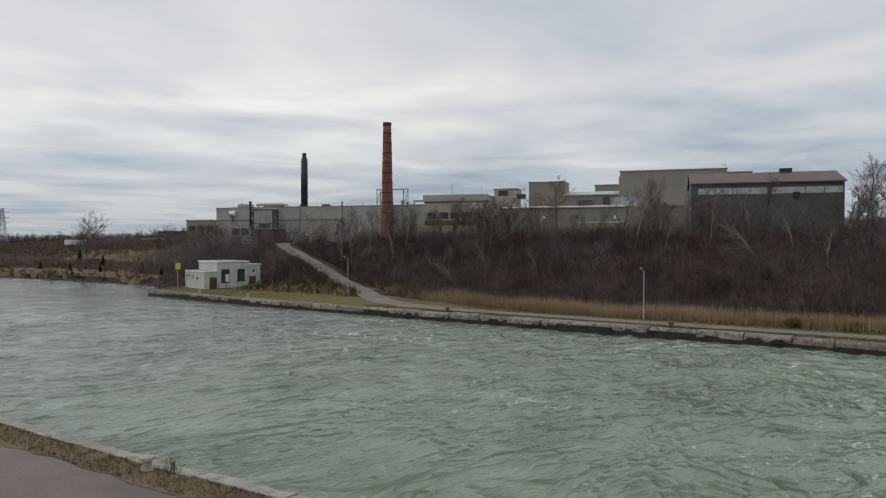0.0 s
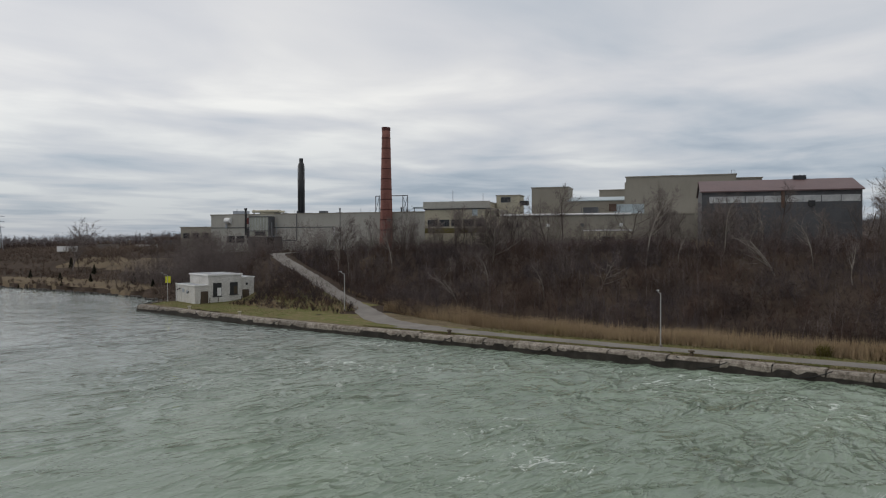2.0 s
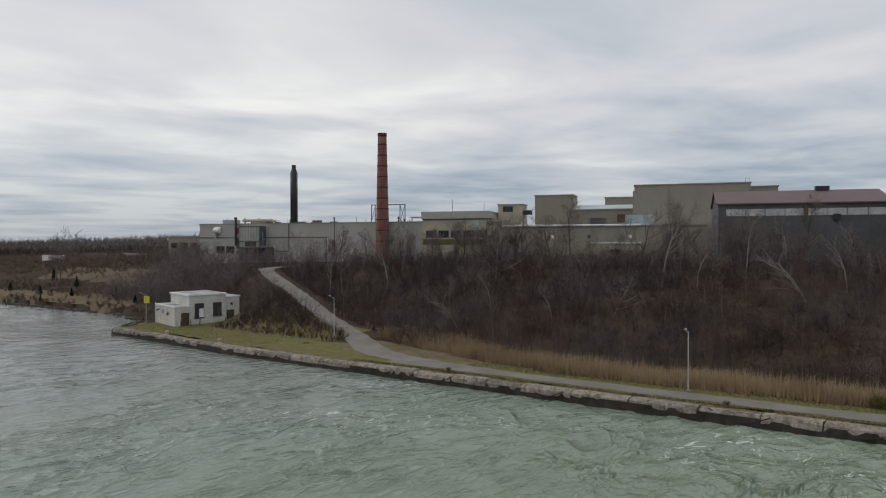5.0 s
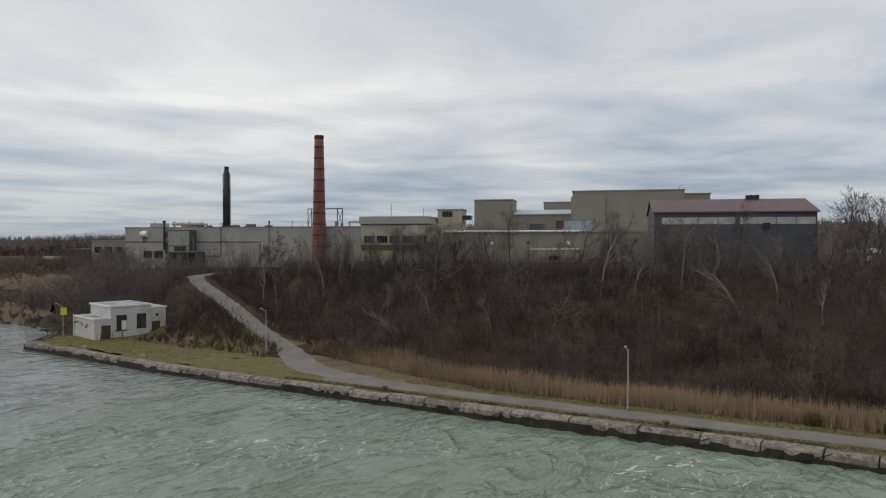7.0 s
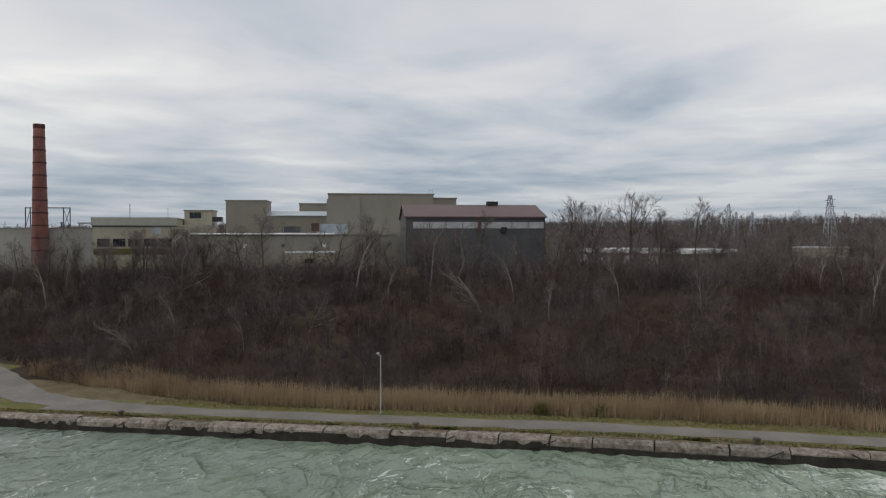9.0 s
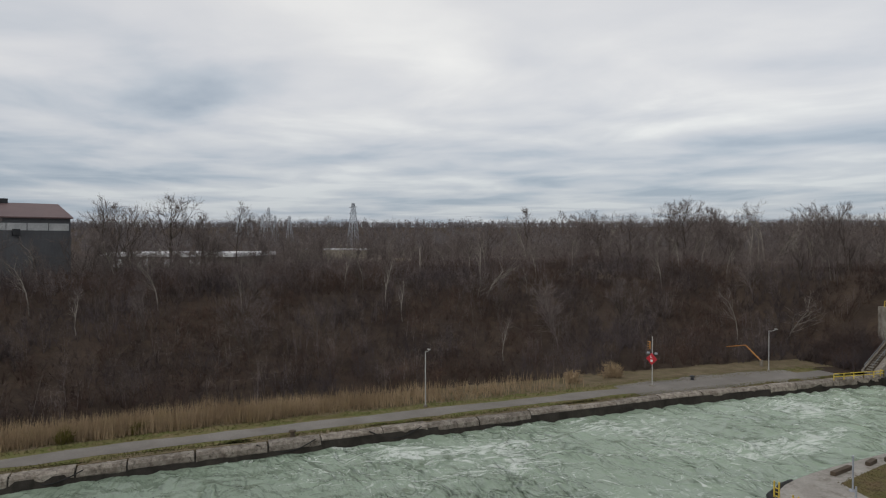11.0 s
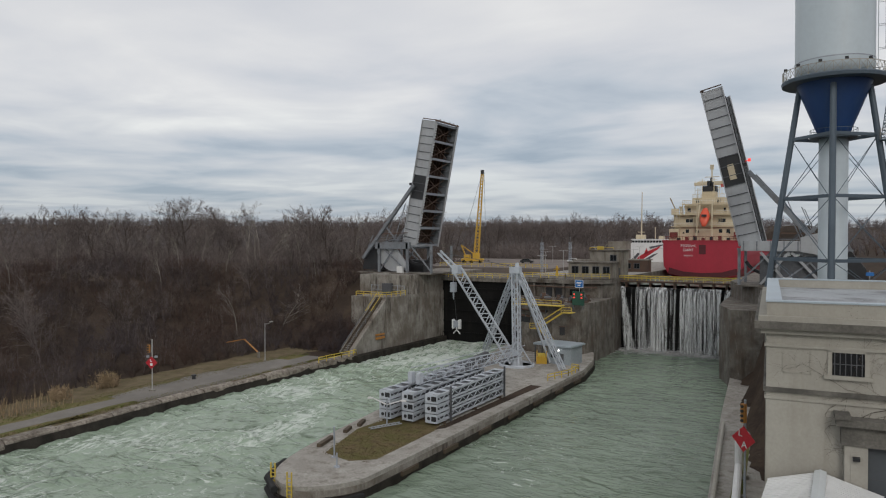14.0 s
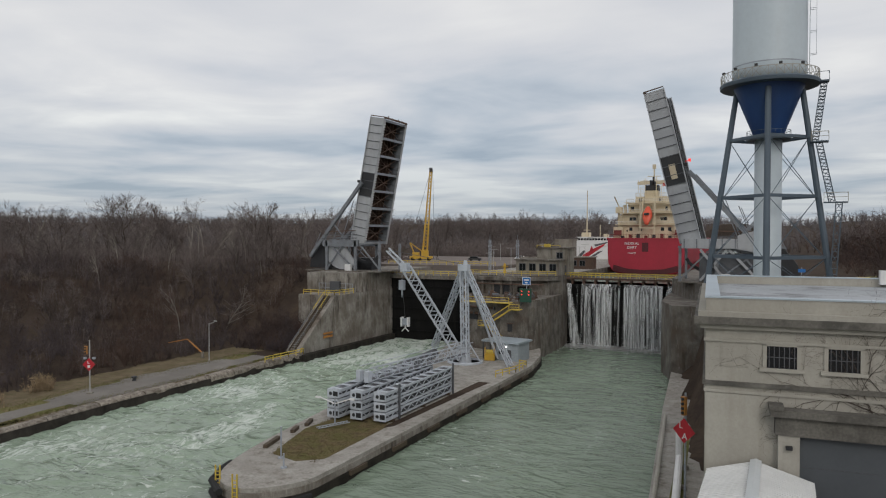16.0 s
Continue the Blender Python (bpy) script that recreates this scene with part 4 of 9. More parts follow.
for k in range(24):
    x, yy = random.uniform(6, 95), random.uniform(3, 30)
    if k % 3 == 0:
        g = Geo().box(x, x + random.uniform(1.5, 3.2), yy, yy + 2, 28.4, 28.4 + random.uniform(0.8, 1.5))
        part("roof_vent", g, M_STEEL_D, A)
    elif k % 3 == 1:
        h = random.uniform(1.0, 2.4)
        g = Geo().tube((x, yy, 28.4), (x, yy, 28.4 + h), 0.3, n=8).tube((x, yy, 28.4 + h), (x, yy, 28.9 + h), 0.55, 0.3, n=8)
        part("roof_vent", g, M_STEEL_D, A)
    else:
        part("vent_pipe", Geo().tube((x, yy, 28.4), (x, yy, 28.4 + random.uniform(1.5, 3.5)), 0.12, n=6), M_STEEL, A)
part("air_handler", Geo().box(8, 13.5, 4, 8, 28.4, 30.3).box(8.4, 13.1, 3.9, 4.0, 28.8, 30.0), M_STEEL, A)
part("roof_ducts", Geo().tube((17, 5, 30), (30, 5, 30), 0.55, n=8).tube((22, 7, 29.8), (31, 7, 29.8), 0.45, n=8).box(19, 27, 8, 11, 28.4, 30.6), M_SIDE_Y, A)

Lw, wl = works_building("annex_low", -22, 0, -8, 40, 8, 23.5, M_TAN, "low brown annex half hidden by bare trees")
for k in range(4):
    window(Lw, 1.5 + k * 5, 4.5 + k * 5, 18.8, 21.0, 0, 2)

B, wB = works_building("mid_block", 98, 121, 5.5, 34, 9, 31.6, M_SIDE_Y, "pale yellow block with a deep grey fascia and blue panels")
part("fascia", Geo().box(-0.5, 25, -0.6, 0, 29.4, 31.9), M_SIDING, B)
part("shadow_band", Geo().box(-0.3, 25, -0.25, 0, 29.0, 29.4), M_STEEL_D, B)
part("blue_panel", Geo().box(18.2, 20.2, -0.1, 0, 26.6, 29.0), M_BLUESHEET, B)
for k in range(5):
    window(B, 1.2 + k * 4.6, 4.8 + k * 4.6, 22.9, 25.2, 0, 3)
part("brown_band", Geo().box(0, 23, -0.06, 0, 20.3, 22.2), M_OLIVE, B)
part("side_wing", Geo().prism([(23, 0.5), (28, 0.5), (28, 20), (23, 20)], 9, [29.8, 29.0, 29.0, 29.8]), M_TAN, B)
part("antenna", Geo().tube((9, 6, 31.6), (9, 6, 36.5), 0.12, n=5), M_STEEL, B)
part("antenna", Geo().tube((21.5, 3, 31.6), (21.5, 3, 35), 0.08, n=5), M_STEEL, B)
pent, wp = works_building("penthouse", 121.5, 130.5, -10, 8, 20, 34.6, M_SIDE_Y, "small pale rooftop penthouse with a dark window")
window(pent, 1.8, 5.4, 32.2, 34.0, 0, 2)
part("cooling_box", Geo().box(9, 12, 0, 3, 31, 32.6), M_BLACK, pent)

Tw, wt = works_building("tower_block", 128.5, 144, -45, 14, 10, 39.9, M_TAN, "square tan windowless tower block")
blu, wbl = works_building("blue_roof_hall", 143.5, 168, -44, 30, 10, 33.8, M_TAN, "tan hall with a pale blue sloping roof")
part("sloped_roof", Geo().add([(0, -0.4, 33.9), (wbl, -0.4, 33.9), (wbl, 12, 36.0), (0, 12, 36.0), (0, -0.4, 34.2), (wbl, -0.4, 34.2), (wbl, 12, 36.3), (0, 12, 36.3)],
                                [(3, 2, 1, 0), (4, 5, 6, 7), (0, 1, 5, 4), (1, 2, 6, 5), (2, 3, 7, 6), (3, 0, 4, 7)]), M_BLUESHEET, blu)
works_building("back_block", 154.5, 170, -70, 20, 10, 40.0, M_TAN, "far tan rooftop block")
C, wc = works_building("high_hall", 168.8, 207.2, -22, 45, 10, 41.3, M_TAN, "tall windowless tan production hall")
part("step_block", Geo().box(-0.5, 11.5, -0.8, 0, 10, 39.4), M_TAN, C)
C2, wc2 = works_building("high_hall_annex", 207.3, 216, -24, 40, 10, 40.0, M_TAN, "lower tan annex beside the tall hall")
part("ladder_hoop", Geo().beam((-1.5, 0.5, 41), (-1.5, 0.5, 43.2), 0.12).beam((-0.3, 0.5, 41), (-0.3, 0.5, 43.2), 0.12).beam((-1.5, 0.5, 43.1), (-0.3, 0.5, 43.1), 0.12), M_STEEL, C2)

Low, wlo = works_building("pipe_hall", 124, 192, 4, 26, 9, 26.4, M_TAN, "low tan hall with a white pipe along its eaves")
part("eaves_pipe", Geo().tube((2, -0.5, 26.7), (48, -0.5, 26.7), 0.35, n=8), M_PLAINW, Low)
for k, x in enumerate((8, 19, 31, 44)):
    part("sign_panel" if k in (1, 3) else "hatch", Geo().box(x, x + 1.1, -0.08, 0, 22.4, 23.5), M_PLAINW if k in (1, 3) else M_STEEL_D, Low)
part("rooftop_unit", Geo().box(30, 37, 2, 6, 26.4, 26.9).box(31.5, 36.5, 2.5, 5.5, 27.2, 29.2).beam((31, 2.4, 26.4), (31, 2.4, 29), 0.2).beam((37, 2.4, 26.4), (37, 2.4, 29), 0.2), M_STEEL_D, Low)
part("rooftop_screen", Geo().box(42, 52, 1, 6, 26.4, 30.0), M_BLUESHEET, Low)
part("rooftop_crates", Geo().box(40.5, 43, 0.4, 1.0, 27.6, 30.2), M_RUST, Low)
Sm, wsm = works_building("flat_roof_shed", 157, 172, 12, 8, 9, 20.8, M_SIDE_Y, "low cream shed with a white roof edge", M_PLAINW)
window(Sm, 6, 9.4, 17.6, 18.8, 0, 3)
# open steel stair in front of the yellow wing
stair = thing("pipe_rack", "rusty yellow steel pipe rack beside the works", "pipe rack", works(122.5, 8.5, 12), E1)
g = Geo()
for x in (0, 4):
    for yy in (0, 3):
        g.beam((x, yy, 0), (x, yy, 17), 0.35)
for z in (4, 8, 12, 16.5):
    g.beam((0, 0, z), (4, 0, z), 0.25).beam((0, 3, z), (4, 3, z), 0.25).beam((0, 0, z), (0, 3, z), 0.25).beam((4, 0, z), (4, 3, z), 0.25)
for z in (0, 4, 8, 12):
    g.beam((0, 0, z), (4, 0, z + 4), 0.18)
part("steelwork", g, M_SIDE_Y, stair)
part("stair_flights", Geo().beam((0, 1.5, 0), (4, 1.5, 4), 0.9, 0.12).beam((4, 1.5, 4), (0, 1.5, 8), 0.9, 0.12).beam((0, 1.5, 8), (4, 1.5, 12), 0.9, 0.12), M_STEEL_D, stair)

# dark corrugated hall with a maroon roof
D = thing("dark_hall", "dark corrugated steel hall with a maroon roof and white glazing strip", "factory building", works(193, 37, 0), E1, "works buildings")
wd, dd = 40.2, 26
part("wall", Geo().wall_xz([(0, 8), (wd, 8), (wd, 31.2), (0, 31.2)], 0, dd), M_DARKMETAL, D)
part("gable", Geo().add([(0, 0, 31.2), (0, dd, 31.2), (0, dd / 2, 34.9), (wd, 0, 31.2), (wd, dd, 31.2), (wd, dd / 2, 34.9)], [(0, 1, 2), (5, 4, 3), (0, 3, 4, 1)]), M_DARKMETAL, D)
part("roof", Geo().add([(-0.5, -0.7, 31.1), (wd + 0.5, -0.7, 31.1), (wd + 0.5, dd / 2, 35.1), (-0.5, dd / 2, 35.1), (-0.5, -0.7, 31.45), (wd + 0.5, -0.7, 31.45), (wd + 0.5, dd / 2, 35.4), (-0.5, dd / 2, 35.4)],
                       [(3, 2, 1, 0), (4, 5, 6, 7), (0, 1, 5, 4), (1, 2, 6, 5), (2, 3, 7, 6), (3, 0, 4, 7)])
     .add([(-0.5, dd + 0.7, 31.1), (wd + 0.5, dd + 0.7, 31.1), (wd + 0.5, dd / 2 + 0.01, 35.1), (-0.5, dd / 2 + 0.01, 35.1), (-0.5, dd + 0.7, 31.45), (wd + 0.5, dd + 0.7, 31.45), (wd + 0.5, dd / 2 + 0.01, 35.4), (-0.5, dd / 2 + 0.01, 35.4)],
          [(0, 1, 2, 3), (7, 6, 5, 4), (4, 5, 1, 0), (5, 6, 2, 1), (6, 7, 3, 2), (7, 4, 0, 3)]), M_MAROON, D)
for k in range(8):
    x0 = 2.0 + k * 4.75
    if k in (4,):
        part("vertical_duct", Geo().box(x0 - 0.5, x0 + 0.3, -0.5, 0, 26.5, 31.2), M_RUST, D)
        x0 += 0.6
    part("strip_panel", Geo().box(x0, x0 + 4.55, -0.10, 0.0, 28.1, 29.9), M_STRIP, D)
part("wall_vent", Geo().box(27.2, 28.8, -0.9, 0, 26.9, 28.4), M_BLACK, D)
part("roof_vent", Geo().box(25.5, 28.8, dd / 2 - 1, dd / 2 + 1, 35.2, 36.4), M_BLACK, D)

# stacks
ch = thing("brick_chimney", "tall tapered red brick chimney with darker bands", "chimney", works(81.2, 2.5, 0))
rows, bands = [], []
for k in range(14):
    z = 10 + k * (60.6 - 10) / 13
    r = 2.75 - 1.2 * (k / 13)
    rows.append((r, z))
part("shaft", Geo().lathe(rows, 28), M_BRICK, ch, smooth=True)
for k in range(3, 13):
    z = 10 + k * (60.6 - 10) / 13
    r = 2.75 - 1.2 * (k / 13)
    part("band", Geo().lathe([(r + 0.10, z - 0.22), (r + 0.10, z + 0.22)], 28), M_BRICK_B, ch)
part("crown", Geo().lathe([(1.6, 59.6), (1.68, 59.8), (1.68, 60.9), (1.3, 60.9)], 28), M_BRICK_B, ch)
fr = thing("chimney_platform", "dark steel service platform behind the chimney", "platform", works(81, -4, 28.4), E1)
g = Geo()
for x in (-7, -5.5, 4.5, 6.5):
    g.beam((x, 0, 0), (x, 0, 7), 0.25)
g.beam((-7, 0, 6.8), (6.5, 0, 6.8), 0.3).beam((-7, 0, 0.5), (-5.5, 0, 6.5), 0.15).beam((4.5, 0, 0.5), (6.5, 0, 6.5), 0.15).beam((6.5, 0, 0.5), (4.5, 0, 6.5), 0.15)
part("frame_members", g, M_STEEL_D, fr)
br = thing("conveyor_bridge", "grey-green conveyor bridge on trestles between the blocks", "conveyor", works(87, -1, 24), E1)
part("gallery", Geo().box(0, 16, 0, 3.5, 0, 1.6), M_STEEL_D, br)
part("canopy", Geo().box(4, 12, -0.5, 4, 6.0, 6.5), M_BLUESHEET, br)
part("trestle", Geo().beam((4.4, 0, 1.6), (4.4, 0, 6), 0.25).beam((11.6, 0, 1.6), (11.6, 0, 6), 0.25).beam((4.4, 0, 2), (11.6, 0, 5.8), 0.15).beam((3, 0, -12), (3, 0, 0), 0.3).beam((13, 0, -12), (13, 0, 0), 0.3), M_STEEL_D, br)
part("machine", Geo().box(9, 12, 0.3, 3, 1.6, 4.4), M_BLACK, br)

sk = thing("steel_stack", "black steel exhaust stack with a stepped cap", "chimney", works(36.4, -11.7, 28.4))
part("base_ring", Geo().lathe([(1.9, 0), (1.9, 1.0), (1.6, 1.1)], 20), M_BLACK, sk)
part("shaft", Geo().lathe([(1.35, 1.0), (1.30, 8), (1.42, 8.1), (1.40, 14.5), (1.25, 14.8), (1.22, 21.5)], 20), M_BLACK, sk, smooth=True)
part("cap", Geo().lathe([(1.22, 21.5), (0.85, 22.4), (0.85, 24.0)], 20), M_BLACK, sk)
for k in range(8):
    a = k * math.pi / 4
    part("strake", Geo().beam((1.4 * math.cos(a), 1.4 * math.sin(a), 1.2), (1.4 * math.cos(a), 1.4 * math.sin(a), 21), 0.12), M_BLACK, sk)


# ---------------------------------------------------------------- pump house on the lawn

hut = thing("pump_house", "derelict white-painted brick pump house with boarded openings", "building", (-44.8, -316.5, 1.55), 174)
part("wall", Geo().box(0, 9.2, 0, 12, 0, 7.0), M_WHITE, hut)
part("lower_wing", Geo().box(9.2, 13.0, 0.4, 8, 0, 6.2), M_WHITE, hut)
part("porch", Geo().box(-3.9, 0, -0.9, 11.5, 0, 4.5), M_WHITE, hut)
for a in ((-0.25, 9.4, -0.25, 12.25, 7.0, 7.35), (9.4, 13.2, 0.15, 8.2, 6.2, 6.45), (-4.1, -0.26, -1.1, 11.7, 4.5, 4.75)):
    part("roof_slab", Geo().box(*a), M_PLAINW, hut)
    part("roofing", Geo().box(a[0] + 0.4, a[1] - 0.4, a[2] + 0.4, a[3] - 0.4, a[5], a[5] + 0.03), M_ROOFMEM, hut)
for x0, x1, z0, z1 in ((1.3, 3.6, 1.6, 5.1), (5.9, 8.1, 1.9, 5.1)):
    w = part("window", Geo().box(x0, x1, -0.05, 0.1, z0, z1).box(x0 - 0.15, x1 + 0.15, -0.14, 0.05, z0 - 0.2, z0), M_BLACK, hut, "broken dark window opening")
    part("board", Geo().box(x0 + 1.1, x1 - 0.1, -0.10, -0.05, z0 + 0.1, z0 + 2.2), M_PLAINW if x0 < 2 else M_WOOD, w)
for x0, x1, yy, h in ((-2.4, -0.4, -0.9, 3.1), (9.6, 11.6, 0.4, 3.0)):
    d_ = part("door", Geo().box(x0, x1, yy - 0.06, yy + 0.05, 0, h), M_WOOD, hut, "boarded brown timber door")
    for k in range(4):
        part("board", Geo().box(x0 + 0.05 + k * 0.49, x0 + 0.47 + k * 0.49, yy - 0.10, yy - 0.06, 0.1, h - 0.1), M_WOOD, d_)
part("vent", Geo().box(10.6, 11.2, 0.30, 0.42, 4.2, 4.8), M_BLACK, hut)
part("wall_box", Geo().box(-4.05, -3.9, 6.0, 7.2, 2.6, 3.6), M_STEEL, hut)
part("wall_box", Geo().box(-4.05, -3.9, 3.6, 4.4, 2.5, 3.3), M_STEEL, hut)
part("bracket", Geo().beam((-3.9, 3.0, 3.0), (-4.6, 2.4, 2.6), 0.2).beam((-3.9, 8.6, 3.6), (-4.7, 9.0, 3.2), 0.25), M_BLACK, hut)
part("downpipe", Geo().tube((-4.05, 11.3, 0), (-4.05, 11.3, 5.0), 0.12, n=6), M_PLAINW, hut)
for k, (fx, fy) in enumerate(((-41, -313.6), (-43.5, -313.5), (-46, -313.8), (-38, -330), (-38.6, -334), (-52, -312.5), (-57.4, -313.0))):
    f = thing("fence_post", "leaning weathered timber post by the pump house", "post", (fx, fy, 1.5), k * 31, "old posts")
    part("post", Geo().beam((0, 0, 0), (0.1 * (k % 3 - 1), 0.08, 1.6), 0.14), M_WOOD, f)


# ---------------------------------------------------------------- lamps, signs and signals on the west quay
def street_lamp(x, y, rz, tall=8.6, sign=False):
    ob = thing("street_lamp", "pale concrete street lamp with a short curved arm" if not sign else "pale street lamp carrying a yellow warning board", "street lamp", (x, y, float(land(x, y)) + 0.05), rz, "quay lamps")
    part("base", Geo().lathe([(0.28, 0), (0.28, 0.25), (0.2, 0.35)], 10), M_CONC, ob)
    part("pole", Geo().tube((0, 0, 0.2), (0, 0, tall - 0.5), 0.10, 0.07, n=8), M_GALV, ob)
    g = Geo()
    pts = [(1.5 * math.sin(a) * 1.0, 0, tall - 0.5 + 0.55 * (1 - math.cos(a)) / 1.0) for a in np.linspace(0, math.pi / 2, 5)]
    for p, q in zip(pts, pts[1:]):
        g.tube(p, q, 0.055, n=6)
    part("arm", g, M_GALV, ob)
    part("lamp_head", Geo().box(1.3, 2.0, -0.13, 0.13, tall - 0.04, tall + 0.10), M_GALV, ob)
    if sign:
        b = part("warning_board", Geo().box(-0.75, 0.75, -0.24, -0.18, 5.0, 6.7), M_SIGNYEL, ob, "bright yellow warning board")
        part("symbol", Geo().box(-0.3, 0.3, -0.26, -0.24, 5.9, 6.4).box(-0.12, 0.12, -0.26, -0.24, 5.4, 5.85), M_BLACK, b)
    return ob


street_lamp(-50.5, -268.6, 20)
street_lamp(-52.2, -196.7, 10)
street_lamp(-61.3, -129.8, 0)
street_lamp(-65.6, -61.6, 0, 8.0)
street_lamp(-39.5, -328.0, 300, 7.6, True)


def traffic_light(ob, x, z, n=3, rz_y=-0.2):
    hs = part("signal_head", Geo().box(x - 0.2, x + 0.2, rz_y - 0.2, rz_y + 0.15, z, z + 0.42 * n), M_ORANGE, ob, "orange signal housing")
    for k in range(n):
        part("lens", Geo().tube((x, rz_y - 0.2, z + 0.21 + 0.42 * k), (x, rz_y - 0.32, z + 0.21 + 0.42 * k), 0.14, n=10), M_BLACK, hs)


sg = thing("signal_post", "red diamond limit board and orange signal on a pale post", "signal", (-61.9, -90.0, 1.55), 24)
part("base", Geo().box(-0.4, 0.4, -0.4, 0.4, 0, 0.25), M_CONC, sg)
part("post", Geo().tube((0, 0, 0), (0, 0, 8.3), 0.09, n=8), M_GALV, sg)
traffic_light(sg, -0.45, 6.2, 3)
bd = part("diamond_board", Geo().wall_xz([(0, 3.6), (1.0, 4.6), (0, 5.6), (-1.0, 4.6)], -0.24, -0.18), M_SIGNRED, sg, "red diamond board")
part("lettering", Geo().box(-0.2, -0.1, -0.26, -0.24, 4.75, 5.15).box(-0.1, 0.12, -0.26, -0.24, 4.75, 4.85).box(-0.2, 0.2, -0.26, -0.24, 4.1, 4.5), M_PLAINW, bd)
part("side_lamp", Geo().box(-0.9, -0.5, -0.2, 0.1, 5.4, 5.7).box(0.5, 0.9, -0.2, 0.1, 5.4, 5.7), M_STEEL, sg)

bar = thing("barrier", "lowered orange barrier boom with a kinked arm", "barrier", (-69.8, -59.2, 1.6), 25)
part("post", Geo().box(-0.25, 0.25, -0.25, 0.25, 0, 1.2), M_CONC, bar)
part("boom", Geo().beam((0, 0, 1.0), (-3.7, 1.7, 3.5), 0.2).beam((-3.7, 1.7, 3.5), (-8.2, 3.4, 2.5), 0.18), M_ORANGE, bar)


def bollard(x, y, z, material, label):
    ob = thing("bollard", label, "bollard", (x, y, z), 0, "quay bollards")
    part("stem", Geo().lathe([(0.36, 0), (0.30, 0.15), (0.26, 0.5)], 12), material, ob)
    part("cap", Geo().lathe([(0.26, 0.5), (0.46, 0.58), (0.44, 0.75), (0.2, 0.82)], 12), material, ob)


bollard(-63.7, -80.4, 1.6, M_BLACK, "black cast mooring bollard on the gravel")
for yy in (-150, -190, -230, -305, -285):
    bollard(float(west_edge(yy)) - 1.9, yy, 1.5, M_SIDE_Y if yy < -280 else M_WOOD, "low mooring bollard behind the quay coping")
bollard(34.9, -184.5, 1.6, M_SIDE_Y, "faded yellow mooring bollard beside the kerb")


# ---------------------------------------------------------------- bare woods
def spikes(rng, base, count, length, lean, width, zlow=0.0):
    """Thin tapered stems: arrays of vertices and triangles, one triangle a stem."""
    n = len(base)
    b = np.repeat(base, count, axis=0)
    L_ = np.repeat(length, count) * rng.uniform(0.5, 1.1, n * count)
    az = rng.uniform(0, 2 * np.pi, n * count)
    le = rng.uniform(0.05, lean, n * count)
    dirv = np.stack([np.cos(az) * np.sin(le), np.sin(az) * np.sin(le), np.cos(le)], -1)
    return b, dirv, L_


def tri_strip(p, q, w, rng):
    """Triangles from p (width w) to the point q, facing a random way."""
    d = q - p
    s = np.cross(d, rng.normal(size=d.shape))
    s /= np.maximum(np.linalg.norm(s, axis=1, keepdims=True), 1e-6)
    s *= w[:, None] / 2
    v = np.stack([p - s, p + s, q], 1).reshape(-1, 3)
    return v


def thicket(rng, base, height, stems=5, twigs=7, lean=0.5, w=0.10, tw=0.05, sub=0.36):
    b, dv, L_ = spikes(rng, base, stems, height, lean, w)
    tip = b + dv * L_[:, None]
    out = [tri_strip(b, tip, np.full(len(b), w), rng)]
    t = rng.uniform(0.06, 0.95, (len(b), twigs))
    p = (b[:, None] + dv[:, None] * (L_[:, None] * t)[..., None]).reshape(-1, 3)
    d2 = np.repeat(dv, twigs, axis=0) * 0.55 + rng.normal(size=p.shape) * 0.62
    d2[:, 2] = np.abs(d2[:, 2]) * 0.7 + 0.05
    d2 /= np.linalg.norm(d2, axis=1, keepdims=True)
    l2 = np.repeat(L_, twigs) * sub * rng.uniform(0.4, 1.2, len(p))
    out.append(tri_strip(p, p + d2 * l2[:, None], np.full(len(p), tw), rng))
    v = np.concatenate(out)
    return v, np.arange(len(v)).reshape(-1, 3)


def clear_of(x, y, margin=0.0):
    """Where nothing grows: track, lawn, buildings, abutment, water."""
    ok = np.ones(len(x), bool)
    for (x0, y0, _), (x1, y1, _) in zip(WAY, WAY[1:]):
        t = np.clip(((x - x0) * (x1 - x0) + (y - y0) * (y1 - y0)) / ((x1 - x0) ** 2 + (y1 - y0) ** 2), 0, 1)
        ok &= np.hypot(x - x0 - t * (x1 - x0), y - y0 - t * (y1 - y0)) > 4.2 + margin
    s = -0.407 * (x - FX) + 0.913 * (y - FY)
    n = 0.913 * (x - FX) + 0.407 * (y - FY)
    ok &= ~((s > -32) & (s < 190) & (n < 13 + margin) & (n > -90))
    ok &= ~((s > 15) & (s < 75) & (n < 28) & (n > -90))
    ok &= ~((s > 186) & (s < 236) & (n < 39 + margin) & (n > -70))
    ok &= ~((x > -71.5) & (y > -36) & (y < 20))
    d = west_edge(y) - x
    ok &= ~((d < 15) & (y > -334) & (y < -262))
    ok &= ~((x > -61) & (y > -331) & (y < -309) & (d < 34))
    ok &= ~((x > -52) & (y > -312) & (y < -272))
    return ok


def scatter(rng, n, x0, x1, y0, y1, dmin, dmax):
    x, y = rng.uniform(x0, x1, n), rng.uniform(y0, y1, n)
    d = west_edge(y) - x
    k = (d > dmin) & (d < dmax) & clear_of(x, y)
    x, y = x[k], y[k]
    return np.stack([x, y, land(x, y) - 0.05], -1)


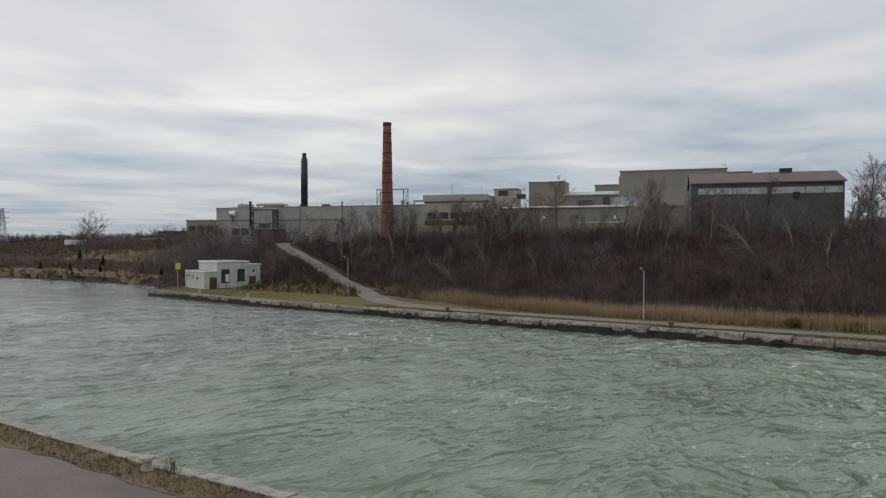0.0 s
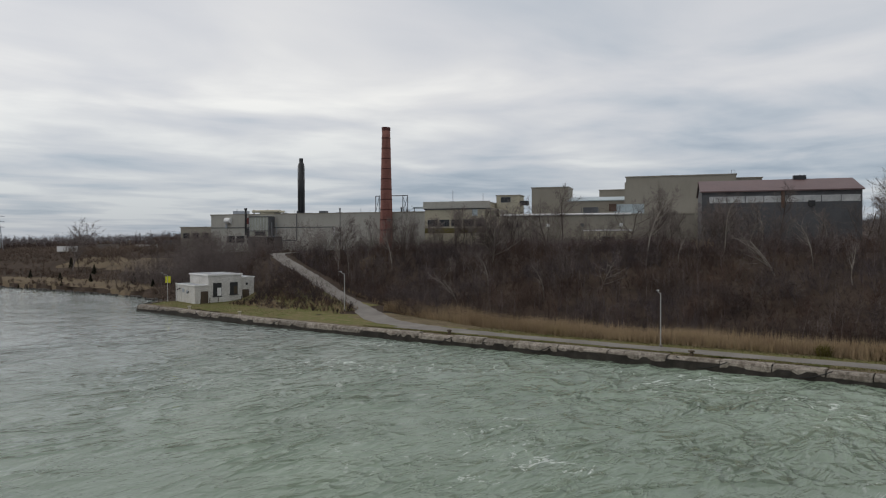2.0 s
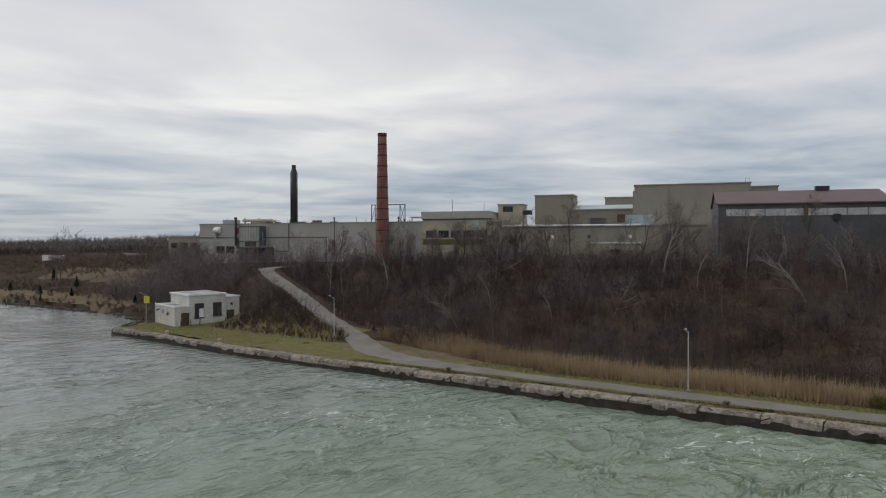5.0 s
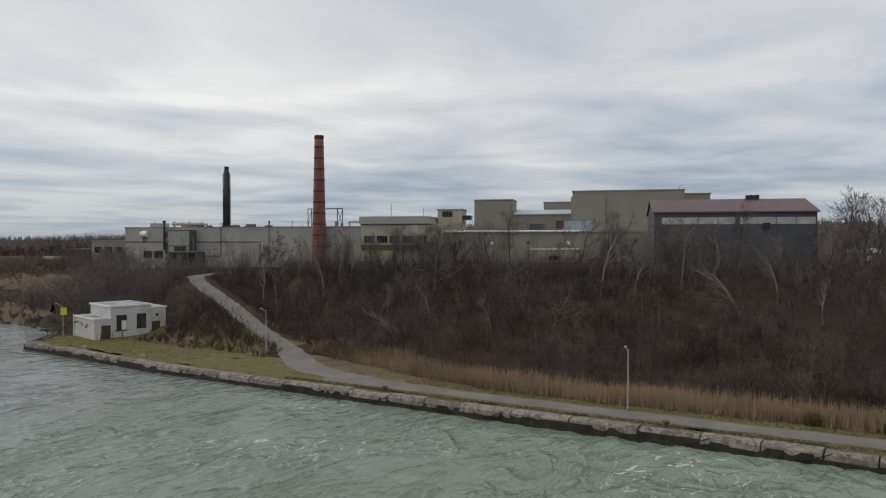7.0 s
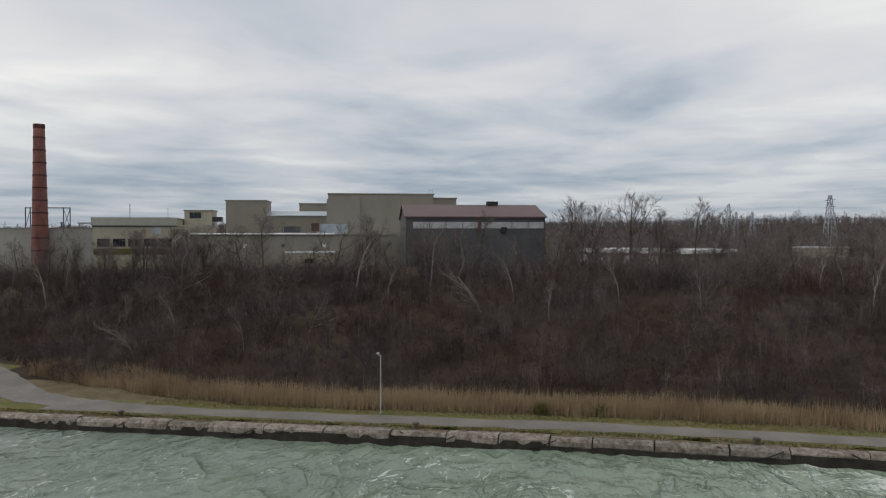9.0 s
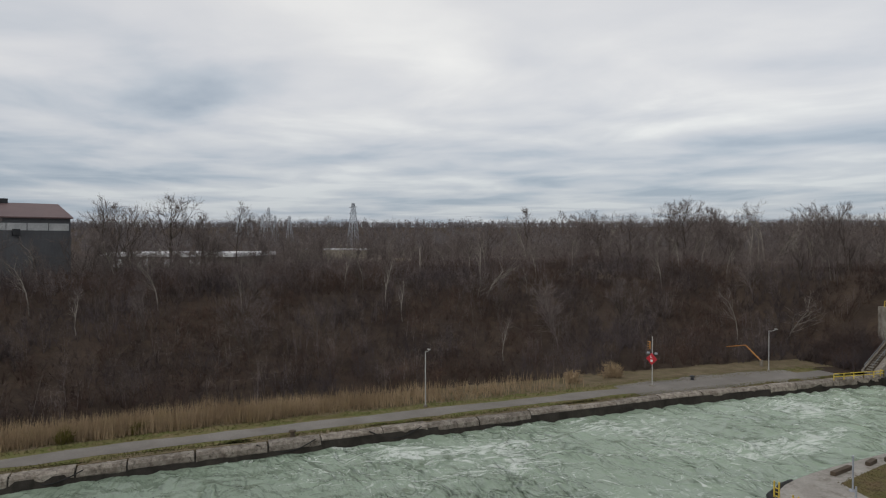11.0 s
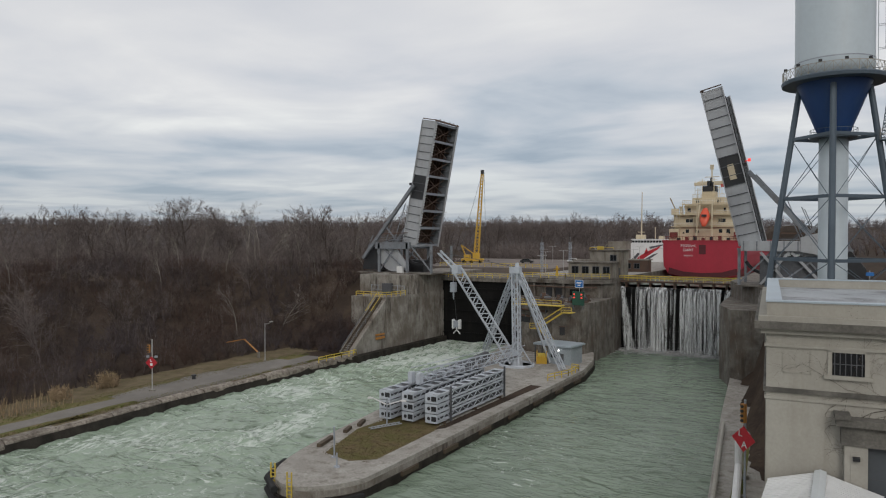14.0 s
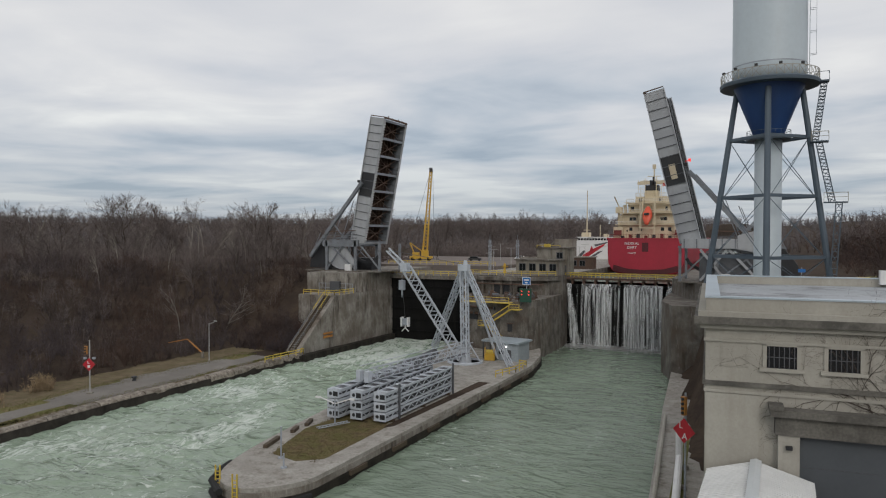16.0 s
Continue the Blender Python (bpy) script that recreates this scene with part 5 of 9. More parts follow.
# open straw-coloured ground on the flats: centre and half widths
CLEARINGS = [(-200, -62, 30, 13), (-285, -78, 34, 17), (-150, -56, 20, 8), (-235, -20, 24, 12)]
rng = np.random.default_rng(7)
slope = scatter(rng, 15500, -175, -45, -345, -16, 18, 120)
foot = np.stack([rng.uniform(-73, -60, 260), rng.uniform(-47, -35, 260), np.zeros(260)], -1)
foot[:, 2] = land(foot[:, 0], foot[:, 1]) - 0.05
slope = np.concatenate([slope, foot])
hh = 2.6 + 3.4 * rng.random(len(slope)) ** 1.5 + 1.5 * wobble(slope[:, 0], slope[:, 1], 7.0) + 0.8 * wobble(slope[:, 0], slope[:, 1], 2.7)
kind_ = wobble(slope[:, 0], slope[:, 1], 11.0, 1.3) + rng.normal(size=len(slope)) * 0.18
for lo, hi, m_, words_, st, tw_ in ((-9, -0.30, M_TWIG_P, "purple-grey leafless thicket on the canal slope", 5, 11), (-0.30, 0.28, M_TWIG, "dense dark brown leafless thicket on the canal slope", 4, 12), (0.28, 9, M_TWIG_R, "russet leafless thicket on the canal slope", 4, 12)):
    k_ = (kind_ >= lo) & (kind_ < hi)
    v, t = thicket(rng, slope[k_], hh[k_], st, tw_, 0.75, 0.075, 0.045, 0.40)
    stuff("thicket", v, t, m_, words_, "thicket")
pk = slope[(wobble(slope[:, 0], slope[:, 1], 5.0, 4.0) > 0.15)][:2200]
v, t = thicket(rng, pk, 4.0 + 3.6 * rng.random(len(pk)), 2, 14, 0.28, 0.07, 0.03, 0.36)
stuff("thicket", v, t, M_TWIG_G, "paler grey saplings standing over the thicket", "saplings")
top = scatter(rng, 7600, -420, -120, -330, 120, 70, 400)
field = np.zeros(len(top), bool)
for fx_, fy_, fr_, fq in CLEARINGS:
    field |= ((top[:, 0] - fx_) / fr_) ** 2 + ((top[:, 1] - fy_) / fq) ** 2 < 1
top = top[~field]
hh = 3.4 + 3.6 * rng.random(len(top)) + 1.5 * wobble(top[:, 0], top[:, 1], 23.0)
v, t = thicket(rng, top, hh, 4, 11, 0.6, 0.10, 0.06, 0.40)
stuff("thicket", v, t, M_TWIG_G, "grey-brown leafless scrub on the flats above the canal", "thicket")
north = scatter(rng, 11000, -260, 40, -620, -330, 1, 260)
nd_ = west_edge(north[:, 1]) - north[:, 0]
north = north[(nd_ < 6) | ((nd_ > 17) & (nd_ < 30)) | (nd_ > 44) | (rng.random(len(nd_)) < 0.12)]
nd_ = west_edge(north[:, 1]) - north[:, 0]
hh = (1.3 + 1.5 * rng.random(len(north))) * (0.9 + 0.7 * smooth(44, 70, nd_))
v, t = thicket(rng, north, hh, 6, 9, 0.8, 0.16, 0.11, 0.5)
stuff("thicket", v, t, M_BRUSH, "low brown brush on the downstream shore", "thicket")
gs = scatter(rng, 1500, -112, -52, -405, -334, 10, 60)
v, t = thicket(rng, gs, 6.0 + 6.0 * rng.random(len(gs)), 3, 14, 0.35, 0.09, 0.05, 0.34)
stuff("thicket", v, t, M_TWIG_G, "grey leafless saplings crowding below the works", "saplings")


brush = np.stack([rng.uniform(-70, -46, 2600), rng.uniform(-313, -266, 2600), np.zeros(2600)], -1)
bd_ = west_edge(brush[:, 1]) - brush[:, 0]
ok = (bd_ > 13.5) & (bd_ < 33)
for (x0, y0, _), (x1, y1, _) in zip(WAY, WAY[1:]):
    tt = np.clip(((brush[:, 0] - x0) * (x1 - x0) + (brush[:, 1] - y0) * (y1 - y0)) / ((x1 - x0) ** 2 + (y1 - y0) ** 2), 0, 1)
    ok &= np.hypot(brush[:, 0] - x0 - tt * (x1 - x0), brush[:, 1] - y0 - tt * (y1 - y0)) > 3.4
brush = brush[ok & ~((brush[:, 1] < -309) & (bd_ < 24))]
brush[:, 2] = land(brush[:, 0], brush[:, 1])
bd_ = west_edge(brush[:, 1]) - brush[:, 0]
half = rng.random(len(brush)) < 0.5
v, t = thicket(rng, brush[half], (0.7 + 1.3 * rng.random(half.sum())) * (0.7 + 0.06 * (bd_[half] - 13)), 5, 8, 0.7, 0.07, 0.05, 0.45)
stuff("thicket", v, t, M_TWIG, "low brown brush between the lawn and the track", "thicket")
b, dv, L_ = spikes(rng, brush[~half], 6, 0.7 + 0.9 * rng.random((~half).sum()), 0.5, 0.1)
v = tri_strip(b, b + dv * L_[:, None], np.full(len(b), 0.08), rng)
stuff("dead_grass", v, np.arange(len(v)).reshape(-1, 3), M_REED, "clumps of tall dead grass behind the lawn", "grass")


def far_woods(n, r0, r1, a0, a1, seed, h0, h1, wide=0.26):
    g = np.random.default_rng(seed)
    r = np.sqrt(g.uniform(r0 * r0, r1 * r1, n))
    a = np.radians(g.uniform(a0, a1, n))
    x, y = 34 + r * np.sin(a), -161 + r * np.cos(a)
    d = west_edge(y) - x
    e = x - east_edge(y)
    k = ((d > 110) | (e > 45) | ((y > 240) & (e > 12)) | (y > 430)) & clear_of(x, y, 6)
    x, y = x[k], y[k]
    base = np.stack([x, y, land(x, y) - 0.2], -1)
    return thicket(g, base, g.uniform(h0, h1, len(base)) * (1 + 0.35 * wobble(x, y, 70.0, seed) + 0.2 * wobble(x, y, 19.0)), 5, 8, 0.34, wide * 1.3, wide, 0.42)


# distant belts take the twig colour with haze mixed in
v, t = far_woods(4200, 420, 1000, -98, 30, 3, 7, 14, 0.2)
stuff("woods", v, t, M_HAZEWOOD, "leafless woods in the middle distance, greyed for haze", "woods")
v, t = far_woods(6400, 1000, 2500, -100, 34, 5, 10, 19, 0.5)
stuff("woods", v, t, M_HAZEWOOD, "haze-greyed bare woods along the far horizon", "woods")
v, t = far_woods(1500, 470, 900, -176, -140, 16, 4, 8)
stuff("woods", v, t, M_TWIG, "low bare trees round the downstream yard", "woods")
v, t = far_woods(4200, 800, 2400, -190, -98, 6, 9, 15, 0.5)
stuff("woods", v, t, M_HAZEWOOD, "low haze-greyed far tree belt downstream", "woods")
v, t = far_woods(1500, 190, 420, -4, 40, 8, 8, 14)
stuff("woods", v, t, M_TWIG, "bare trees on the bank beside the upper lock", "woods")

# reeds
ry = rng.uniform(-263, -100, 26000)
rd = 10.2 + 7.5 * rng.random(len(ry)) + 0.8 * wobble(ry, ry, 6.0) + np.interp(ry, [-262, -247, -232, -215], [11, 7.5, 2.5, 0])
keep = (ry < -150) | (rng.random(len(ry)) < np.interp(ry, [-150, -125, -105], [0.7, 0.2, 0.05]))
ry, rd = ry[keep], rd[keep]
rx = west_edge(ry) - rd
rb = np.stack([rx, ry, land(rx, ry)], -1)
hh = (1.7 + 0.9 * rng.random(len(rb)) + 0.5 * wobble(rx, ry, 5.0)) * rng.choice([0.6, 1.0, 1.0, 1.15], len(rb))
b, dv, L_ = spikes(rng, rb, 2, hh, 0.24, 0.1)
v = tri_strip(b, b + dv * L_[:, None], np.full(len(b), 0.10), rng)
stuff("reeds", v, np.arange(len(v)).reshape(-1, 3), M_REED, "tall dry straw-coloured reeds between track and slope", "reeds")
gx_, gy_ = [], []
for lo, hi, d0, d1, n in ((-328, -276, 3, 24, 3000), (-232, -50, 8, 12, 7000), (-250, -50, 1.4, 3.2, 6000)):
    yy = rng.uniform(lo, hi, n)
    gy_.append(yy)
    gx_.append(west_edge(yy) - rng.uniform(d0, d1, n))
gx_, gy_ = np.concatenate(gx_), np.concatenate(gy_)
ok = clear_of(gx_, gy_ + 0 * gx_) | ((west_edge(gy_) - gx_) < 34)
ok &= ~((gx_ < -40) & (gx_ > -60) & (gy_ > -331) & (gy_ < -314))
gb = np.stack([gx_[ok], gy_[ok], land(gx_[ok], gy_[ok])], -1)
b, dv, L_ = spikes(rng, gb, 4, np.full(len(gb), 0.30), 0.9, 0.1)
v = tri_strip(b, b + dv * L_[:, None], np.full(len(b), 0.06), rng)
stuff("grass_tufts", v, np.arange(len(v)).reshape(-1, 3), M_GRASS, "straw and green grass tufts on the quay", "grass")
yy = rng.uniform(-260, -120, 5000)
xx = east_edge(yy) + rng.uniform(1.3, 3.5, len(yy))
gb = np.stack([xx, yy, np.full(len(yy), 1.55)], -1)
b, dv, L_ = spikes(rng, gb, 4, np.full(len(gb), 0.30), 0.9, 0.05)
v = tri_strip(b, b + dv * L_[:, None], np.full(len(b), 0.035), rng)
stuff("weeds", v, np.arange(len(v)).reshape(-1, 3), M_DRY, "brown weeds behind the near kerb", "weeds")


def tree_meshes(seed, tall, material, twig_mat, bole=0.3, limbs=9, spread=0.42, rise=0.16, fine=4, wide=0.026, strong=False):
    """A bare tree: trunk with limbs and branches, and a crown of fine twigs, as two meshes."""
    r = random.Random(seed)
    g = Geo()
    tips = []

    def shoot(p, d, length, rad, level):
        segs = 4 if level < 2 else 3
        for s in range(segs):
            bend = Vector((r.gauss(0, 0.11), r.gauss(0, 0.11), rise * (1.0, 1.0, 0.6, 0.4)[level] * (1.0 if level else 0.3)))
            d = (d + bend).normalized()
            q = p + d * (length / segs)
            r1 = rad * (0.80 if level else 0.86)
            if level < 3:
                g.tube(p, q, rad, r1, n=(6, 4, 3)[level], caps=False)
            tips.append((p, q, d, level, length))
            p, rad = q, r1
            if level == 0 and (s + 1) / segs < bole:
                continue
            kids = {0: limbs / (segs * (1 - bole) + 0.6), 1: 1.7, 2: 0.95}.get(level, 0)
            for _ in range(int(kids) + (r.random() < kids - int(kids))):
                a = r.uniform(0, 2 * math.pi)
                out = Vector((math.cos(a), math.sin(a), r.uniform(-0.1, 0.25)))
                out -= d * out.dot(d)
                nd = (d * r.uniform(0.7, 1.1) + out.normalized() * spread * r.uniform(1.0, 2.0)).normalized()
                left = 1.0 - 0.55 * (s + 1) / segs
                big = (1.05 if strong else 0.58) if level == 0 else 0.66
                shoot(p, nd, length * big * left * r.uniform(0.75, 1.25), rad * r.uniform(0.5, 0.72), level + 1)

    lean = Vector((r.uniform(-0.07, 0.07), r.uniform(-0.07, 0.07), 1)).normalized()
    shoot(Vector((0, 0, -0.3)), lean, tall * (0.62 if strong else 0.86), tall * 0.0125, 0)
    gr = np.random.default_rng(seed)
    tips = [e for e in tips if e[3] >= 2]
    lv = np.array([e[3] for e in tips])
    A_ = np.array([tuple(e[0]) for e in tips])
    B_ = np.array([tuple(e[1]) for e in tips])
    D_ = np.array([tuple(e[2]) for e in tips])
    thin = lv == 3
    cut_ = [tri_strip(A_[thin], B_[thin] + (B_[thin] - A_[thin]) * 0.15, np.full(thin.sum(), wide * 1.6), gr)]
    p = np.repeat(A_, fine, axis=0) + np.repeat(B_ - A_, fine, axis=0) * gr.random((len(A_) * fine, 1))
    d = np.repeat(D_, fine, axis=0) + gr.normal(size=p.shape) * 0.30
    d[:, 2] += 0.08
    d /= np.linalg.norm(d, axis=1, keepdims=True)
    ln = tall * 0.085 * gr.uniform(0.35, 1.25, len(p))
    cut_.append(tri_strip(p, p + d * ln[:, None], np.full(len(p), wide), gr))
    v = np.concatenate(cut_)
    z = max(q[2] for q in v)
    k = tall / z
    cg = Geo()
    cg.v, cg.f = [tuple(x * k) for x in v], [(i, i + 1, i + 2) for i in range(0, len(v), 3)]
    g.v = [tuple(c * k for c in q) for q in g.v]
    return as_mesh("trunk", g, material, True), as_mesh("crown", cg, twig_mat)


KINDS = [tree_meshes(11, 14, M_BARK, M_TWIG_G, 0.30, 9, 0.58, 0.11, 2, 0.034), tree_meshes(12, 14, M_BARK, M_TWIG_G, 0.22, 8, 0.60, 0.13, 2, 0.034, strong=True),
         tree_meshes(13, 14, M_BARK, M_TWIG_G, 0.20, 12, 0.44, 0.17, 2, 0.034), tree_meshes(14, 14, M_BARK, M_TWIG_G, 0.25, 7, 0.72, 0.10, 2, 0.034, strong=True),
         tree_meshes(21, 14, M_PALE, M_TWIG_G, 0.35, 8, 0.52, 0.10, 1, 0.034), tree_meshes(22, 14, M_PALE, M_TWIG_G, 0.25, 6, 0.66, 0.08, 1, 0.034, strong=True),
         tree_meshes(23, 14, M_TWIG_G, M_TWIG_G, 0.22, 9, 0.62, 0.14, 3, 0.034, strong=True)]


def tree(kind, x, y, tall, label, rz, lean=0.0):
    ob = thing("tree", label, "tree", (x, y, float(land(x, y)) - 0.1), rz, "bare trees")
    ob.matrix_basis = pose(x, y, float(land(x, y)) - 0.1, lean, 0, rz) @ Matrix.Scale(tall / 14.0, 4)
    for nm, me in zip(("trunk", "crown"), KINDS[kind]):
        o = new(nm, me)
        o.parent = ob
    return ob


DARK = "tall leafless tree with dark bark on the wooded slope"
WHITE = "leafless tree with pale bleached limbs in the scrub"
GREY = "wide grey leafless tree with fine twigs"
TREES = [
    (4, -95, -300, 17), (5, -100, -266, 18), (0, -110, -250, 20), (4, -102, -223, 20), (0, -152, -184, 23), (1, -157, -180, 22),
    (1, -166, -168, 25), (0, -176, -150, 23), (6, -193, -122, 20), (2, -157, -101, 13), (4, -152, -87, 12), (3, -190, 39, 24),
    (5, -163, 38, 22), (0, -140, -205, 19), (2, -128, -232, 18), (3, -121, -262, 17), (1, -112, -286, 17), (0, -104, -318, 15),
    (2, -100, -330, 14), (6, -67, -362, 15), (6, -60, -352, 16), (3, -74, -372, 15), (6, -82, -381, 15), (1, -88, -392, 14),
    (6, -61.5, -456, 25), (2, -65, -459, 16), (4, -132, -268, 17), (1, -136, -284, 17), (2, -124, -300, 15), (3, -138, -246, 18),
    (0, -160, -160, 18), (1, -200, -60, 17), (2, -170, -30, 15), (4, -140, -60, 14), (5, -120, -95, 12), (4, -128, -128, 13),
    (2, -118, -150, 12), (4, -88, -48, 13), (5, -84, -38, 12), (0, -215, -10, 18), (1, -230, 30, 20), (3, -180, 60, 20), (2, -150, 75, 17),
    (0, -125, 70, 17), (1, -108, 82, 18), (2, -95, 96, 17), (3, -120, 110, 19), (0, -78, 110, 16), (1, -60, 125, 16), (2, -140, 40, 14),
    (1, -210, 90, 19), (0, -240, 70, 20), (3, -165, 110, 20), (2, -205, 20, 17), (1, -260, 20, 19), (4, -110, -190, 13), (2, -98, -170, 11),
    (6, -64, -348, 15), (6, -70, -356, 16), (6, -77, -364, 16), (6, -72, -380, 15), (6, -84, -372, 16), (6, -90, -400, 15), (6, -80, -405, 14), (1, -76, -345, 12),
    (6, -186, -140, 21), (1, -172, -178, 22), (2, -184, -158, 20), (6, -200, -104, 18), (0, 70, 20, 14), (2, 82, 40, 15), (1, 95, 60, 15), (3, 78, 75, 16), (0, 60, 90, 15), (2, 110, 30, 13),
]
random.seed(9)
for k, x, y, h in TREES:
    tree(k, x, y, h, WHITE if k in (4, 5) else (GREY if k == 6 else DARK), random.uniform(0, 360), random.uniform(-4, 4))
screen_rng = random.Random(77)
for k in range(64):
    s_, n_ = screen_rng.uniform(62, 240), screen_rng.uniform(15, 44)
    x, y, _ = works(s_, n_)
    if s_ > 186:
        x, y, _ = works(s_, n_ + 26)
    kd = screen_rng.choice((0, 2, 2, 3, 6, 0, 4, 4))
    tree(kd, x, y, screen_rng.uniform(9.5, 16.5), WHITE if kd in (4, 5) else (GREY if kd == 6 else DARK), screen_rng.uniform(0, 360), screen_rng.uniform(-5, 5))
tr_rng = random.Random(31)
count = 0
while count < 75:
    y = tr_rng.uniform(-330, 110)
    x = float(west_edge(y)) - tr_rng.uniform(30, 190)
    if not clear_of(np.array([x]), np.array([y]), 2)[0]:
        continue
    k = tr_rng.choice((0, 1, 2, 3, 0, 4, 4, 6, 6, 5))
    tree(k, x, y, tr_rng.uniform(7.5, 14.0), WHITE if k in (4, 5) else (GREY if k == 6 else DARK), tr_rng.uniform(0, 360), tr_rng.uniform(-5, 5))
    count += 1

for k in range(15):
    x, y, _ = works(-26 + 2.2 * k, -3 + (k * 37) % 13)
    tree((6, 0, 3)[k % 3], x, y, 8.5 + (k * 53) % 5, GREY if k % 3 == 0 else DARK, k * 77)

# tall bare trees standing against the sky on the flats
sk_rng = random.Random(53)
for k in range(95):
    a, r = radians(sk_rng.uniform(31, 86)), sk_rng.uniform(225, 390)
    x, y = 34 - r * math.sin(a), -161 + r * math.cos(a)
    if x > -62 or not clear_of(np.array([x]), np.array([y]), 3)[0]:
        continue
    kd = sk_rng.choice((0, 1, 2, 3, 6, 6, 4))
    tall = sk_rng.uniform(11, 16) if a > radians(64) else sk_rng.choice((14, 17, 19, 21, 24)) + (r - 225) * 0.025
    tree(kd, x, y, tall, WHITE if kd == 4 else (GREY if kd == 6 else DARK), sk_rng.uniform(0, 360), sk_rng.uniform(-4, 4))
ux, uy = rng.uniform(-112, -38, 900), rng.uniform(96, 185, 900)
v, t = thicket(rng, np.stack([ux, uy, land(ux, uy) - 0.1], -1), 3.0 + 5.0 * rng.random(900), 4, 10, 0.6, 0.13, 0.09, 0.42)
stuff("thicket", v, t, M_TWIG_G, "grey leafless scrub behind the upper yard", "thicket")


def joined_trees(kind, n, seed, label, area=(-240, -80, -325, 110), size=(7.5, 14.0)):
    """Many alike trees of the wood as one trunk mesh and one crown mesh."""
    g = np.random.default_rng(seed)
    x = g.uniform(area[0], area[1], n * 4)
    y = g.uniform(area[2], area[3], n * 4)
    d = west_edge(y) - x
    ok = (((d > 30) & (d < 210)) | (x > 45) | (y > 110)) & clear_of(x, y, 2)
    x, y = x[ok][:n], y[ok][:n]
    s, a = g.uniform(*size, len(x)) / 14.0, g.uniform(0, 2 * np.pi, len(x))
    z = land(x, y) - 0.1
    for me, corners, word in zip(KINDS[kind], (4, 3), ("trunks and limbs", "fine twigs")):
        co = np.zeros(len(me.vertices) * 3, np.float32)
        me.vertices.foreach_get("co", co)
        co = co.reshape(-1, 3)
        idx = np.zeros(len(me.loops), np.int32)
        me.loops.foreach_get("vertex_index", idx)
        vs = [np.stack([(co[:, 0] * math.cos(a[k]) - co[:, 1] * math.sin(a[k])) * s[k] + x[k], (co[:, 0] * math.sin(a[k]) + co[:, 1] * math.cos(a[k])) * s[k] + y[k], co[:, 2] * s[k] + z[k]], -1) for k in range(len(x))]
        tr = [idx.reshape(-1, corners) + len(co) * k for k in range(len(x))]
        stuff("bare_wood", np.concatenate(vs), np.concatenate(tr), me.materials[0], label + ", " + word, "woods", corners)


joined_trees(0, 45, 61, "dark leafless wood on the slope")
joined_trees(2, 50, 62, "slender leafless wood on the slope")
joined_trees(4, 55, 63, "pale-barked leafless wood on the slope")
joined_trees(6, 35, 64, "wide grey leafless wood on the slope")
joined_trees(6, 34, 65, "grey leafless wood on the knoll above the upper yard", (-150, -58, 190, 260), (19, 26))
joined_trees(0, 34, 66, "dark leafless wood beyond the upper yard", (-230, -30, 140, 300), (16, 22))
joined_trees(1, 26, 67, "dark leafless wood on the east bank", (54, 125, 5, 240), (9, 16))
joined_trees(0, 22, 68, "slender leafless wood on the east bank", (56, 110, 60, 260), (12, 18))


# ---------------------------------------------------------------- lock gates and falling water
def railing(name, pts, label, height=1.1, material=M_YELLOW, step=2.0, group="yellow railings"):
    """Posts and two rails along a line of points."""
    ob = thing(name, label, "railing", pts[0], 0, group)
    o = Vector(pts[0])
    rails = Geo()
    for a, b in zip(pts, pts[1:]):
        a, b = Vector(a) - o, Vector(b) - o
        n = max(1, round((b - a).length / step))
        for k in range(n + 1):
            p = a.lerp(b, k / n)
            part("post", Geo().beam(p, p + Vector((0, 0, height)), 0.12), material, ob)
        for h in (height, height * 0.55):
            rails.beam(a + Vector((0, 0, h)), b + Vector((0, 0, h)), 0.12)
    part("rails", rails, material, ob)
    return ob


gate = thing("lock_gate", "dark steel lock gate with water pouring over its top", "lock gate", (0, 0.2, 0), 0, "lock gates")
part("skin", Geo().box(-12.3, 12.3, 0, 1.0, -2, 14.6), M_GATE, gate)
for z in (2, 4.5, 7, 9.5, 12):
    part("rib", Geo().box(-12.2, 12.2, -0.3, 0, z, z + 0.35), M_GATE, gate)
for k in range(9):
    x = -11 + k * 2.75
    part("bracket", Geo().box(x - 0.25, x + 0.25, -0.2, 1.4, 14.6, 15.8), M_RUST, gate)
part("top_beam", Geo().box(-12.6, 12.6, -0.6, 1.8, 15.75, 16.15), M_RUST, gate, "brown top walkway beam")
railing("gate_railing", [(-12.5, -0.5, 16.15), (12.5, -0.5, 16.15)], "yellow railing along the gate walkway")
railing("gate_railing", [(-16, 1.9, 16.15), (14.5, 1.9, 16.15)], "yellow railing along the gate walkway")
railing("wall_railing", [(-12.9, -7, 16.8), (-14.5, -8.3, 16.8), (-22, -10.8, 16.8), (-34.8, -9.2, 16.8)], "yellow railing on the lock island edge")

west_gate = thing("weir_gate", "black steel gate closing the west channel", "lock gate", (-45.5, -8.6, 0), 0, "lock gates")
part("skin", Geo().box(-10.6, 10.4, 0, 1.0, -2, 15.3), M_GATE, west_gate)
for k in range(5):
    part("rib", Geo().box(-10.5, 10.3, -0.25, 0, 2 + k * 2.8, 2.3 + k * 2.8), M_GATE, west_gate)
part("deck_beam", Geo().box(-10.8, 10.6, -0.8, 4.0, 15.3, 16.2), M_CONC_OLD, west_gate)
railing("deck_railing", [(-56, -9.2, 16.2), (-35.2, -9.2, 16.2)], "yellow railing along the west gate deck")


